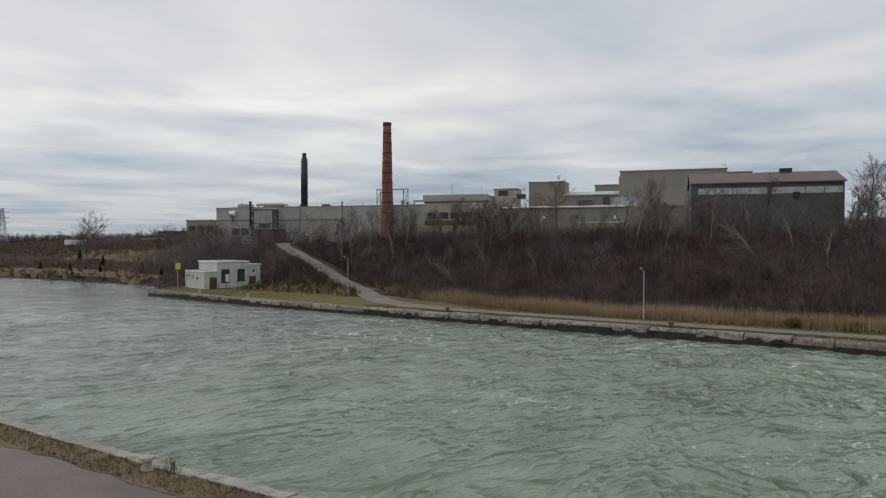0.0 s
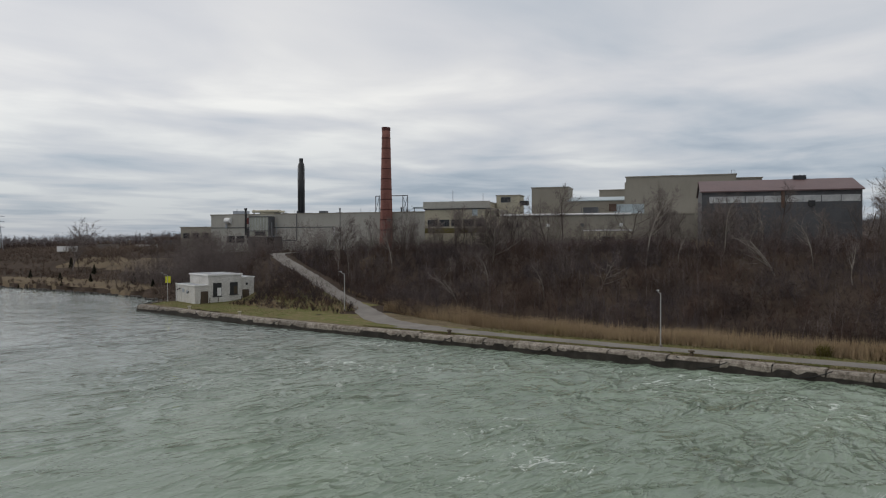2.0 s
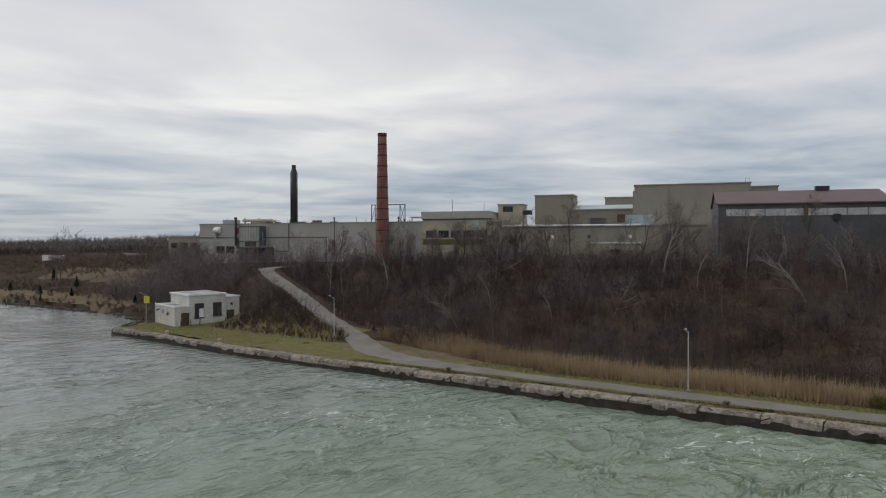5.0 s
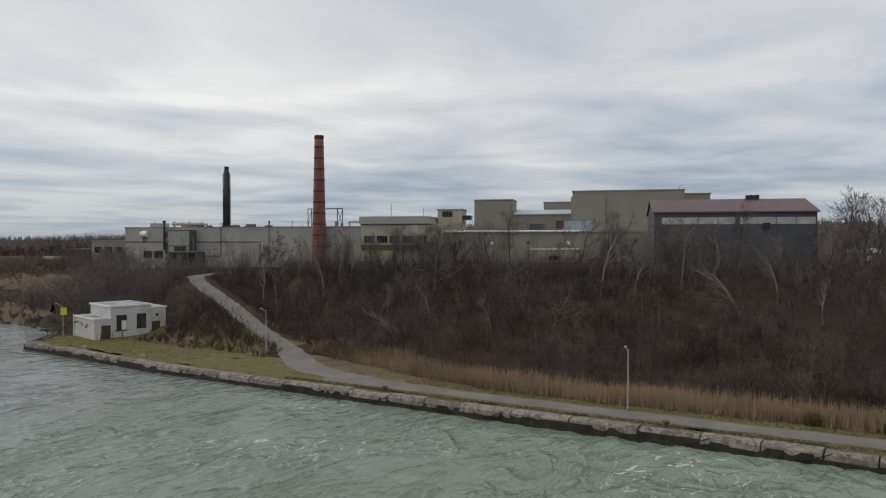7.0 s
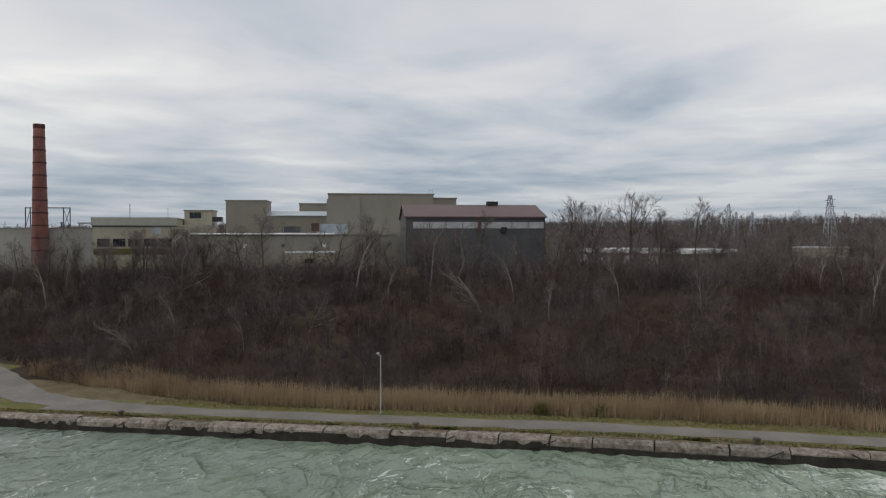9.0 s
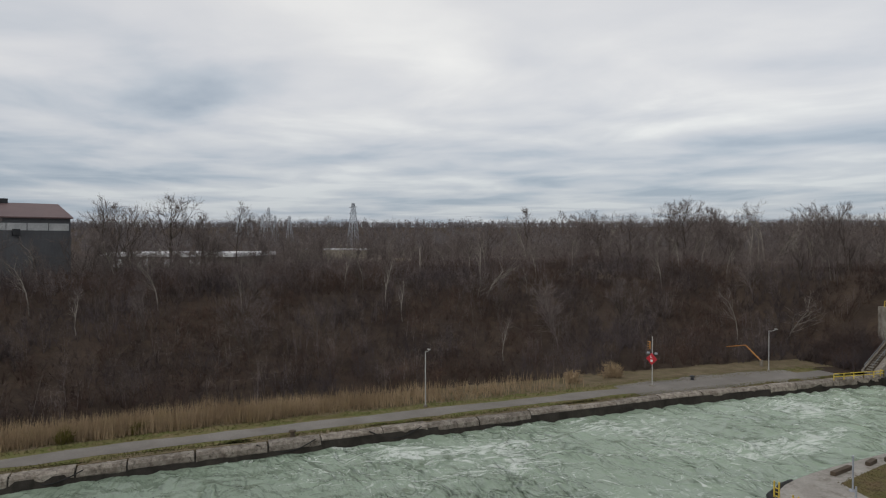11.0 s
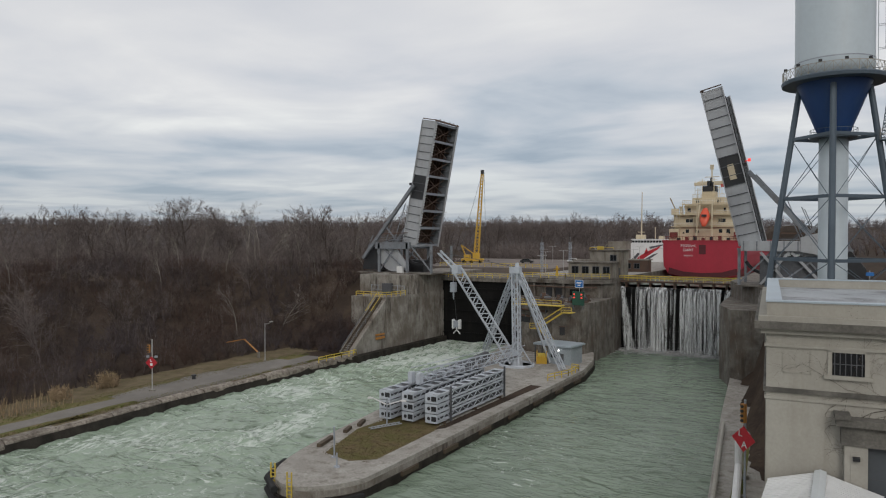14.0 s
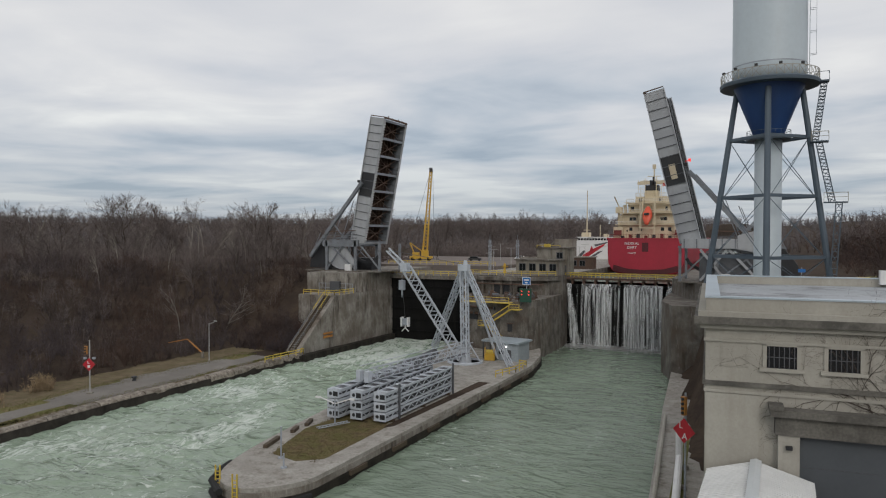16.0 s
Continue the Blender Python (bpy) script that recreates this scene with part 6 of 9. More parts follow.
def fall_material(name, lo, hi, most, thin):
    m = bpy.data.materials.new(name)
    m.use_nodes = True
    nt = m.node_tree
    N, L = nt.nodes.new, nt.links.new
    b = nt.nodes["Principled BSDF"]
    geo = N("ShaderNodeNewGeometry")
    mp = N("ShaderNodeMapping")
    mp.inputs["Scale"].default_value = (thin, 1.0, 0.07)
    L(geo.outputs["Position"], mp.inputs[0])
    t = N("ShaderNodeTexNoise")
    t.inputs["Scale"].default_value, t.inputs["Detail"].default_value, t.inputs["Roughness"].default_value = 1.2, 6, 0.65
    L(mp.outputs[0], t.inputs["Vector"])
    r = N("ShaderNodeMapRange")
    r.inputs["From Min"].default_value, r.inputs["From Max"].default_value = lo, hi
    r.inputs["To Min"].default_value, r.inputs["To Max"].default_value = 0.0, most
    L(t.outputs[0], r.inputs["Value"])
    L(r.outputs[0], b.inputs["Alpha"])
    b.inputs["Base Color"].default_value = (0.88, 0.90, 0.90, 1)
    b.inputs["Roughness"].default_value = 0.6
    return m


M_VEIL = fall_material("falling_water", 0.41, 0.80, 0.72, 2.4)


def veil(x0, x1, reach, seed, drift=0.0):
    """The unbroken sheet of water behind the strands, folded along its width."""
    g, r = Geo(), random.Random(seed)
    n, rows = max(6, int((x1 - x0) / 0.16)), 13
    for k in range(n + 1):
        x, fold = x0 + (x1 - x0) * k / n, r.uniform(-0.22, 0.22)
        for j in range(rows):
            t = j / (rows - 1)
            g.v.append((x + drift * t + (x - (x0 + x1) / 2) * 0.03 * t, -0.3 - reach * math.sqrt(t) + fold * t, 14.8 - 14.75 * t ** 1.25))
    g.f = [(k * rows + j, k * rows + j + 1, (k + 1) * rows + j + 1, (k + 1) * rows + j) for k in range(n) for j in range(rows - 1)]
    return tagged(new("waterfall", as_mesh("waterfall", g, M_VEIL, True)), "white folded sheet of water pouring over the lock gate", "waterfall", kind="stuff")


vr_ = random.Random(88)
for k in range(92):
    c_ = vr_.uniform(-9.9, 9.6)
    thin_ = -1.5 < c_ < 0.7 or -10.9 < c_ < -9.0
    w_ = vr_.uniform(0.12, 0.35) if thin_ else vr_.uniform(0.35, 1.9)
    if thin_ and vr_.random() < 0.6:
        continue
    veil(c_ - w_ / 2, c_ + w_ / 2, vr_.uniform(1.4, 2.2), 100 + k, vr_.uniform(-0.2, 0.2))
for side_ in (-1, 1):
    for k in range(18):
        c_ = side_ * vr_.uniform(11.3, 12.0)
        veil(c_ - 0.25, c_ + 0.25, vr_.uniform(2.0, 3.2), 200 + k, -side_ * vr_.uniform(1.4, 3.0))
fm = np.random.default_rng(5)
fx, fy = fm.uniform(-12, 12, 2600), -fm.gamma(1.8, 0.9, 2600) - 0.8
s_ = fm.uniform(0.06, 0.34, 2600)
pts = np.stack([fx, fy, fm.gamma(1.0, 0.22, 2600)], -1)
q_ = np.stack([pts + np.stack([s_ * np.cos(a), s_ * np.sin(a) * 0.8, 0 * s_], -1) for a in np.linspace(0, 2 * np.pi, 7)[:-1]], 1).reshape(-1, 3)
stuff("foam", q_, np.arange(len(q_)).reshape(-1, 6), M_PLAINW, "white foam at the foot of the falling water", "foam", 6)

tf = np.random.default_rng(23)
tx, ty = tf.uniform(-19.2, -10.4, 2600), tf.uniform(-102, -84.5, 2600)
ok = (tx > -19.2 + np.abs(ty + 92) * 0.25) | (ty > -92)
gb_ = np.stack([tx[ok], ty[ok], np.full(ok.sum(), 2.02)], -1)
b, dv, L_ = spikes(tf, gb_, 4, np.full(len(gb_), 0.15), 1.1, 0.05)
v = tri_strip(b, b + dv * L_[:, None], np.full(len(b), 0.05), tf)
stuff("grass_tufts", v, np.arange(len(v)).reshape(-1, 3), M_TURF, "brown and green grass tufts on the pier", "grass")


# ---------------------------------------------------------------- lift bridges
def lift_leaf(side, tilt):
    """A raised leaf in its own plan: x out over the water (when lowered), y along the lock, hinge at the origin."""
    L_, dep, wid = 31.0, 3.9, 10.5
    # along a: up the leaf; b: from its deck side to its underside
    ang = radians(tilt)
    ax, az = math.cos(ang), math.sin(ang)
    bx, bz = math.sin(ang), -math.cos(ang)

    def P_(a, b, y):
        return (ax * a + bx * b, y, az * a + bz * b)

    def slab(a0, a1, b0, b1, y0, y1):
        g = Geo()
        for yy in (y0, y1):
            g.v += [P_(a0, b0, yy), P_(a1, b0, yy), P_(a1, b1, yy), P_(a0, b1, yy)]
        g.f = [(3, 2, 1, 0), (4, 5, 6, 7), (0, 1, 5, 4), (1, 2, 6, 5), (2, 3, 7, 6), (3, 0, 4, 7)]
        return g

    ob = thing("lift_bridge_leaf", "raised silver bascule leaf with a dark middle panel" if side > 0 else "raised silver bascule leaf with dark lattice underside", "lift bridge")
    n = 16
    for y in (0.0, wid):
        for k in range(n):
            a0, a1 = L_ * k / n + 0.06, L_ * (k + 1) / n
            dark = 6 <= k <= 8 and y == 0.0
            # far web gets the darker tower steel to paint in its inner shade
            part("web_panel", slab(a0, a1, 0, dep, y, y + 0.18), M_BLACK if dark else (M_GIRDER if y == 0.0 else M_TOWER), ob)
            part("stiffener", slab(a0 - 0.07, a0 + 0.07, 0.1, dep - 0.1, y - 0.16, y - 0.004), M_STEEL_D, ob)
            part("inner_stiffener", slab(a0 - 0.06, a0 + 0.06, 0.6, dep - 0.1, y + 0.184, y + 0.34) if y == 0.0 else slab(a0 - 0.06, a0 + 0.06, 0.6, dep - 0.1, y - 0.32, y - 0.17), M_STEEL, ob)
        for b in (0, dep):
            part("flange", Geo().beam(P_(0, b, y), P_(L_, b, y), 0.7, 0.16), M_GIRDER, ob)
    bays = 7
    for k in range(bays + 1):
        a = 0.4 + (L_ - 0.8) * k / bays
        part("floor_beam", slab(a - 0.16, a + 0.16, 1.2, dep - 0.35, 0.2, wid - 0.05), M_STEEL_D, ob)
        part("beam_flange", slab(a - 0.28, a + 0.28, dep - 0.35, dep - 0.22, 0.2, wid - 0.05), M_STEEL, ob)
        if k < bays:
            a2, am = 0.4 + (L_ - 0.8) * (k + 1) / bays, 0.4 + (L_ - 0.8) * (k + 0.5) / bays
            part("bracing", Geo().beam(P_(a, dep - 0.6, 0.4), P_(a2, dep - 0.6, wid - 0.3), 0.15), M_RUST, ob)
            part("bracing", Geo().beam(P_(a, dep - 0.9, wid - 0.3), P_(a2, dep - 0.9, 0.4), 0.15), M_RUST, ob)
            part("sub_beam", slab(am - 0.08, am + 0.08, 1.2, dep - 1.4, 0.2, wid - 0.05), M_RUST, ob)
            for j in range(6):
                part("bolt_row", slab(a + 0.7 + j * 0.62, a + 0.95 + j * 0.62, dep + 0.09, dep + 0.2, 0.18, 0.5), M_PLAINW, ob)
    for y in (1.6, 3.1, 4.6, 6.1, 7.6, 9.1):
        part("stringer", slab(0.5, L_ - 0.2, 1.1, 2.0, y - 0.1, y + 0.1), M_RUST, ob)
    part("deck", slab(0.2, L_, 0.7, 1.0, 0.3, wid), M_GATE, ob, "dark open steel deck grating")
    g = Geo()
    for k in range(12):
        yy, hh_ = wid * k / 11, 0.25 + 0.5 * ((k * 7) % 5) / 4
        g.beam(P_(L_, dep - 0.3, yy), P_(L_ + hh_, dep - 0.2, yy), 0.16)
    part("tip_rail", g.beam(P_(L_ + 0.3, 0, -0.2), P_(L_ + 0.3, dep, -0.2), 0.2).beam(P_(L_ + 0.2, dep, -0.2), P_(L_ + 0.2, dep, wid + 0.2), 0.35), M_RUST, ob)
    q = P_(15, -0.6, 0)
    part("beacon", Geo().box(q[0] - 0.3, q[0] + 0.3, -0.2, 0.3, q[2] - 0.3, q[2] + 0.3), M_BLACK, ob)
    return ob, P_


leaf_w, PW = lift_leaf(-1, 79.0)
leaf_w.matrix_basis = pose(-61.9, -18, 24.6)
leaf_e, PE = lift_leaf(1, 76.6)
leaf_e.matrix_basis = pose(19.6, -18, 25.4) @ Matrix.Diagonal((-1, 1, 1, 1))
tagged(leaf_e, "raised silver bascule leaf with a dark middle panel and beacon")
part("patch_panel", Geo().add([PE(12.8, 1.4, -0.12), PE(15.8, 1.4, -0.12), PE(15.8, 2.6, -0.12), PE(12.8, 2.6, -0.12), PE(12.8, 1.4, -0.02), PE(15.8, 1.4, -0.02), PE(15.8, 2.6, -0.02), PE(12.8, 2.6, -0.02)],
                              [(3, 2, 1, 0), (4, 5, 6, 7), (0, 1, 5, 4), (1, 2, 6, 5), (2, 3, 7, 6), (3, 0, 4, 7)]), M_CREAM, leaf_e)
bp_ = PE(17.0, -0.6, 10.4)
part("red_beacon", Geo().box(bp_[0] - 0.25, bp_[0] + 0.25, bp_[1] - 0.2, bp_[1] + 0.2, bp_[2] - 0.3, bp_[2] + 0.3).beam(bp_, PE(17.0, 0.2, 10.4), 0.15), M_LAMPRED, leaf_e)


def bridge_tower(x, y, z, mirror, label, reach=1.9):
    """The braced steel tower, counterweight and strut behind a raised leaf."""
    ob = thing("bridge_tower", label, "bridge tower")
    ob.matrix_basis = pose(x, y, z) @ Matrix.Diagonal((mirror, 1, 1, 1))
    for yy in (0, 10):
        for xx in (0, -8.5):
            part("column", Geo().beam((xx, yy, 0), (xx, yy, 7.4), 0.6), M_TOWER, ob)
        part("brace", Geo().beam((0, yy, 0.3), (-8.5, yy, 7), 0.3), M_TOWER, ob)
        part("brace", Geo().beam((-8.5, yy, 0.3), (-3.5, yy, 6.6), 0.3), M_TOWER, ob)
        part("top_girder", Geo().box(-9.6, 0.8, yy - 0.3, yy + 0.3, 5.9, 7.6), M_TOWER, ob)
        part("rail", Geo().beam((-9.6, yy - 0.4, 8.7), (0.8, yy - 0.4, 8.7), 0.1).beam((-9.6, yy - 0.4, 8.2), (0.8, yy - 0.4, 8.2), 0.08), M_TOWER, ob)
        part("main_strut", Geo().beam((reach - 15.5, yy, 3.4), (reach, yy, 21.6), 0.7, 0.8), M_TOWER, ob)
        part("strut_tie", Geo().beam((-7.0, yy, 12.2), (-3.0, yy, 7.6), 0.3).beam((-12, yy, 6.6), (-4, yy, 8.2), 0.3), M_TOWER, ob)
    part("cross_girder", Geo().box(-0.3, 0.3, 0, 10, 6.2, 7.4), M_TOWER, ob)
    part("cross_girder", Geo().box(-8.8, -8.2, 0, 10, 6.2, 7.4), M_TOWER, ob)
    seg = Geo()
    arc = [(-4.2 + 5.4 * math.cos(a), 5.6 + 5.4 * math.sin(a)) for a in np.linspace(math.pi * 0.95, math.pi * 1.75, 12)]
    seg.wall_xz([(-4.2, 6.6)] + arc, 0.6, 1.1)
    part("segment_girder", seg, M_GIRDER, ob, "curved silver segment girder")
    part("counterweight", Geo().wall_xz([(-14.5, 0.6), (-8.8, 0.4), (-9.4, 6.0), (-11.6, 6.6), (-14.0, 3.4)], 1.0, 9.0), M_BLACK, ob, "dark counterweight block")
    part("machinery_house", Geo().box(-5.0, 1.5, 5, 9, 0, 3.0), M_BLACK, ob)
    part("rack_arc", Geo().wall_xz([(2.0 + 4.6 * math.cos(a), 6.4 + 4.6 * math.sin(a)) for a in np.linspace(math.pi * 1.05, math.pi * 1.85, 12)] + [(2.0 + 4.0 * math.cos(a), 6.4 + 4.0 * math.sin(a)) for a in np.linspace(math.pi * 1.85, math.pi * 1.05, 12)], 2.0, 2.4), M_BLACK, ob, "dark curved rack")
    for yy in (0, 10):
        for k in range(4):
            part("lattice_brace", Geo().beam((-12.0 + 2.6 * k, yy, 6.4 + 0.25 * k), (-10.4 + 3.3 * k, yy, 9.4 + 2.6 * k), 0.16), M_TOWER, ob)
        part("lattice_chord", Geo().beam((-9.0, yy, 9.6), (0.0, yy, 9.9), 0.2), M_RUST, ob)
    part("rail_front", Geo().beam((-9.6, -0.5, 7.9), (0.8, -0.5, 7.9), 0.08).beam((-9.6, -0.5, 8.9), (0.8, -0.5, 8.9), 0.08), M_STEEL_D, ob)
    for yy in (0.2, 10):
        part("bearing_post", Geo().beam((6.8, yy, 0), (6.8, yy, 6.6), 0.5), M_TOWER, ob)
    part("brace", Geo().beam((1.0, 0.2, 6.6), (6.8, 0.2, 0.4), 0.3), M_TOWER, ob)
    part("brace", Geo().beam((1.0, 0.2, 6.6), (7.2, 0.2, 6.8), 0.4), M_TOWER, ob)
    part("platform", Geo().box(-15.5, 7.4, -1.2, 10.8, -0.25, 0.0), M_CONC_OLD, ob)
    part("cabinet", Geo().box(-2.6, -0.9, -0.9, -0.3, 0, 1.6), M_PLAINW, ob)
    return ob


bridge_tower(-60.3, -18.5, 17.45, 1, "braced grey steel tower with counterweight behind the west leaf")
tower_e = bridge_tower(22.6, -18.5, 17.15, -1, "braced grey steel tower with counterweight behind the east leaf", 5.2)
part("hinge_girder", Geo().box(-3.6, 6.4, -0.9, 0.6, 6.5, 8.4), M_GIRDER, tower_e, "pale box girder under the hinge")
part("hinge_plate", Geo().wall_xz([(-9.0, 5.4), (-3.7, 6.4), (-3.7, 9.0), (-7.6, 10.2)], -0.9, -0.4), M_GIRDER, tower_e)
for k in range(5):
    part("girder_stiffener", Geo().box(-3.4 + k * 2.3, -3.2 + k * 2.3, -1.0, -0.9, 6.55, 8.35), M_TOWER, tower_e)
part("foot_panel", Geo().box(-8.2, 3.2, 0.2, 0.6, 0.0, 5.6), M_STEEL_D, tower_e)
for x0, x1 in ((-7.6, -2.2), (-1.8, 3.0), (3.0, -1.8)):
    part("foot_brace", Geo().beam((x0, -0.3, 0.2), (x1, -0.3, 6.3), 0.45), M_GIRDER, tower_e)
railing("ledge_railing", [(-65, -33.0, 12.6), (-56.4, -33.0, 12.6), (-55.9, -26, 12.6)], "yellow railing on the abutment ledge")
cage = thing("ledge_fence", "grey mesh fence on the abutment ledge", "fence", (-66, -25.6, 12.6))
for k in range(6):
    part("post", Geo().beam((k * 1.9, 0, 0), (k * 1.9, 0, 2.2), 0.12), M_STEEL, cage)
part("rails", Geo().beam((0, 0, 2.1), (9.5, 0, 2.1), 0.1).beam((0, 0, 1.1), (9.5, 0, 1.1), 0.1).beam((0, 0, 0.2), (9.5, 0, 0.2), 0.1), M_STEEL, cage)
part("cabinet", Geo().box(3.4, 6.0, -0.5, 0.4, 0, 2.6), M_STEEL_D, cage)
# stairs up the wing wall
ws = thing("wall_stair", "weathered timber stair with yellow handrails up the wing wall", "stair", (-58.2, -46, 1.9))
for k in range(26):
    t = k / 25
    part("step", Geo().box(-0.6, 0.9, 12.6 * t - 0.25, 12.6 * t + 0.25, 10.4 * t + 0.12, 10.4 * t + 0.24), M_WOOD, ws)
for x in (-0.6, 0.9):
    part("stringer", Geo().beam((x, 0, 0.1), (x, 12.6, 10.5), 0.1, 0.3), M_WOOD, ws)
    part("handrail", Geo().beam((x, 0, 1.1), (x, 8.2, 7.9), 0.07), M_TOWER, ws)
    part("handrail", Geo().beam((x, 8.2, 7.9), (x, 12.6, 11.6), 0.1), M_YELLOW, ws, "yellow upper handrail")
    for k in range(5):
        part("rail_post", Geo().beam((x, 12.6 * k / 4, 10.4 * k / 4), (x, 12.6 * k / 4, 10.4 * k / 4 + 1.1), 0.08), M_YELLOW if k > 2 else M_TOWER, ws)
railing("toe_railing", [(-55.3, -57.5, 1.6), (-54.9, -51, 1.6), (-54.6, -46.5, 1.6), (-55.5, -46.2, 1.6)], "yellow railing at the quay end")
pl = thing("wall_plate", "small rusty orange notice frame on the abutment", "sign", (-55.8, -38, 3.6))
part("plate", Geo().box(-0.02, 0.06, 0, 3.4, 0, 0.5), M_ORANGE, pl)
part("plate", Geo().box(-0.02, 0.06, 0, 3.4, 0.8, 1.2), M_ORANGE, pl)


# ---------------------------------------------------------------- the pier and its plant
def stop_beam(x, y, z, length, rz=0.0):
    """A welded lattice stop-log girder: end boxes with holes, chords, lattice and top plate."""
    ob = thing("stop_log_beam", "grey welded lattice stop-log girder stacked on the pier", "steel beam", (x, y, z), rz, "stop-log girders")
    w, h = 1.75, 1.12
    for y0 in (0, length - 0.2):
        e = part("end_plate", Geo().box(0, w, y0, y0 + 0.2, 0, h), M_LOG, ob)
        part("hole", Geo().tube((w * 0.3, y0 - 0.02 if y0 == 0 else y0 + 0.2, h / 2), (w * 0.3, y0 + 0.02 if y0 == 0 else y0 + 0.23, h / 2), 0.24, n=10), M_BLACK, e)
        part("slot", Geo().box(w * 0.52, w * 0.94, y0 - 0.02 if y0 == 0 else y0 + 0.19, y0 + 0.02 if y0 == 0 else y0 + 0.22, 0.25, h - 0.25), M_BLACK, e)
    for xx in (0.06, w - 0.06):
        for zz in (0.12, h - 0.12):
            part("chord", Geo().beam((xx, 0.2, zz), (xx, length - 0.2, zz), 0.14, 0.24), M_LOG, ob)
    g = Geo()
    n = int(length / 1.1)
    for k in range(n):
        a, b = 0.3 + (length - 0.6) * k / n, 0.3 + (length - 0.6) * (k + 1) / n
        z0, z1 = (0.2, h - 0.2) if k % 2 else (h - 0.2, 0.2)
        g.beam((w - 0.06, a, z0), (w - 0.06, b, z1), 0.09).beam((0.06, a, z0), (0.06, b, z1), 0.09)
    part("lattice", g, M_LOG, ob)
    part("web_plate", Geo().box(w - 0.10, w - 0.02, 0.2, 3.2, 0.05, 0.4).box(w - 0.10, w - 0.02, 0.2, 3.2, h - 0.4, h - 0.05), M_LOG, ob)
    part("core", Geo().box(0.35, w - 0.35, 0.25, length - 0.25, 0.1, h - 0.14), M_STEEL_D, ob)
    for k in range(9):
        yy = 0.8 + k * (length - 1.6) / 8
        part("tie_plate", Geo().box(0.02, w - 0.02, yy - 0.35, yy + 0.35, h - 0.04, h + 0.02), M_LOG, ob)
    return ob


first = stop_beam(-12.9, -86.2, 2.35, 20.2)
for col in range(3):
    for lev in range(3):
        if col == 0 and lev == 0:
            continue
        copy_thing(first, pose(-12.9 - 3.25 * col, -86.2 - 0.5 * col, 2.35 + 1.28 * lev))
for col in range(3):
    for yy in (-84.5, -76, -68):
        sl = thing("sleeper", "dark timber sleeper under the stacked girders", "timber", (-13.1 - 3.25 * col, yy, 2.0), 0, "sleepers")
        part("timber", Geo().box(0, 2.2, 0, 0.3, 0, 0.35), M_WOOD, sl)
for k, yy in enumerate((-86.2, -66.5)):
    ps = thing("stanchion", "dark steel stanchion holding the girder stack", "post", (-11.0, yy + (3.3 if k == 0 else 0), 2.0), 0, "stanchions")
    part("post", Geo().beam((0, 0, 0), (0, 0, 4.6), 0.22), M_STEEL_D, ps)
gw = thing("gangway", "long pale lattice gangway lying on the girder stacks", "gangway", (-17.6, -82, 6.25), -7)
L_ = 27.0
for x in (0, 1.6):
    for z in (0.1, 1.3):
        part("chord", Geo().beam((x, 0, z), (x, L_, z), 0.11), M_LOG, gw)
    g = Geo()
    for k in range(16):
        a, b = L_ * k / 16, L_ * (k + 1) / 16
        g.beam((x, a, 0.1 if k % 2 else 1.3), (x, b, 1.3 if k % 2 else 0.1), 0.08).beam((x, a, 0.1), (x, a, 1.3), 0.08)
    part("lattice", g, M_LOG, gw)
part("floor_plate", Geo().box(0.35, 1.25, 0, L_, 0, 0.08), M_STEEL_D, gw)
part("end_box", Geo().box(-0.3, 0.4, -0.6, 0.2, 0, 1.5), M_LOG, gw)
part("end_box", Geo().box(1.1, 1.8, -0.6, 0.2, 0, 1.5), M_LOG, gw)
part("top_rail", Geo().beam((-0.2, 0, 2.0), (-0.2, L_, 1.9), 0.09).beam((1.8, 0, 2.0), (1.8, L_, 1.9), 0.09), M_LOG, gw)
pp = thing("penstock_pipe", "dark steel pipe lying along the pier edge", "pipe", (-25.6, -62, 2.9), 5)
part("pipe", Geo().tube((0, 0, 0), (0, 22, 0), 0.85, n=14), M_STEEL_D, pp)
part("collar", Geo().tube((0, -0.3, 0), (0, 0.2, 0), 1.0, n=14), M_STEEL_D, pp)
part("saddle", Geo().box(-0.9, 0.9, 4, 4.5, -0.9, -0.5), M_CONC, pp)
part("saddle", Geo().box(-0.9, 0.9, 16, 16.5, -0.9, -0.5), M_CONC, pp)

der = thing("derrick", "grey stiff-leg lattice derrick standing on the pier", "crane", (-20.0, -42.0, 2.0))
part("base_ring", Geo().lathe([(3.4, 0.0), (3.4, 0.35), (3.1, 0.45), (3.1, 0.0)], 24), M_LOG, der)
part("foot", Geo().lathe([(1.2, 0), (0.9, 1.2), (0.5, 2.6)], 12), M_LOG, der)
for k in range(6):
    a = k * math.pi / 3
    part("ring_stay", Geo().beam((3.2 * math.cos(a), 3.2 * math.sin(a), 0.3), (0.3 * math.cos(a), 0.3 * math.sin(a), 4.4), 0.16), M_LOG, der)
part("mast", Geo().lattice((0, 0, 1.2), (-0.3, 0, 17.6), 1.1, 14, 0.24, 0.12, (0, 1, 0)), M_LOG, der, "lattice mast")
part("mast_head", Geo().box(-1.3, 0.7, -0.7, 0.7, 17.4, 18.6).lathe([(0.5, 18.6), (0.3, 19.4)], 8), M_LOG, der)
part("stiff_leg", Geo().lattice((0.2, 0.2, 17.6), (9.4, -0.8, 0.2), 0.8, 14, 0.18, 0.1), M_LOG, der)
part("stiff_leg", Geo().lattice((-0.6, 0.4, 17.6), (-12.3, 11.0, 0.3), 0.95, 14, 0.2, 0.12), M_LOG, der)
part("back_stay", Geo().beam((0, 0.2, 17.6), (4.6, 5.0, 0.2), 0.35), M_LOG, der)
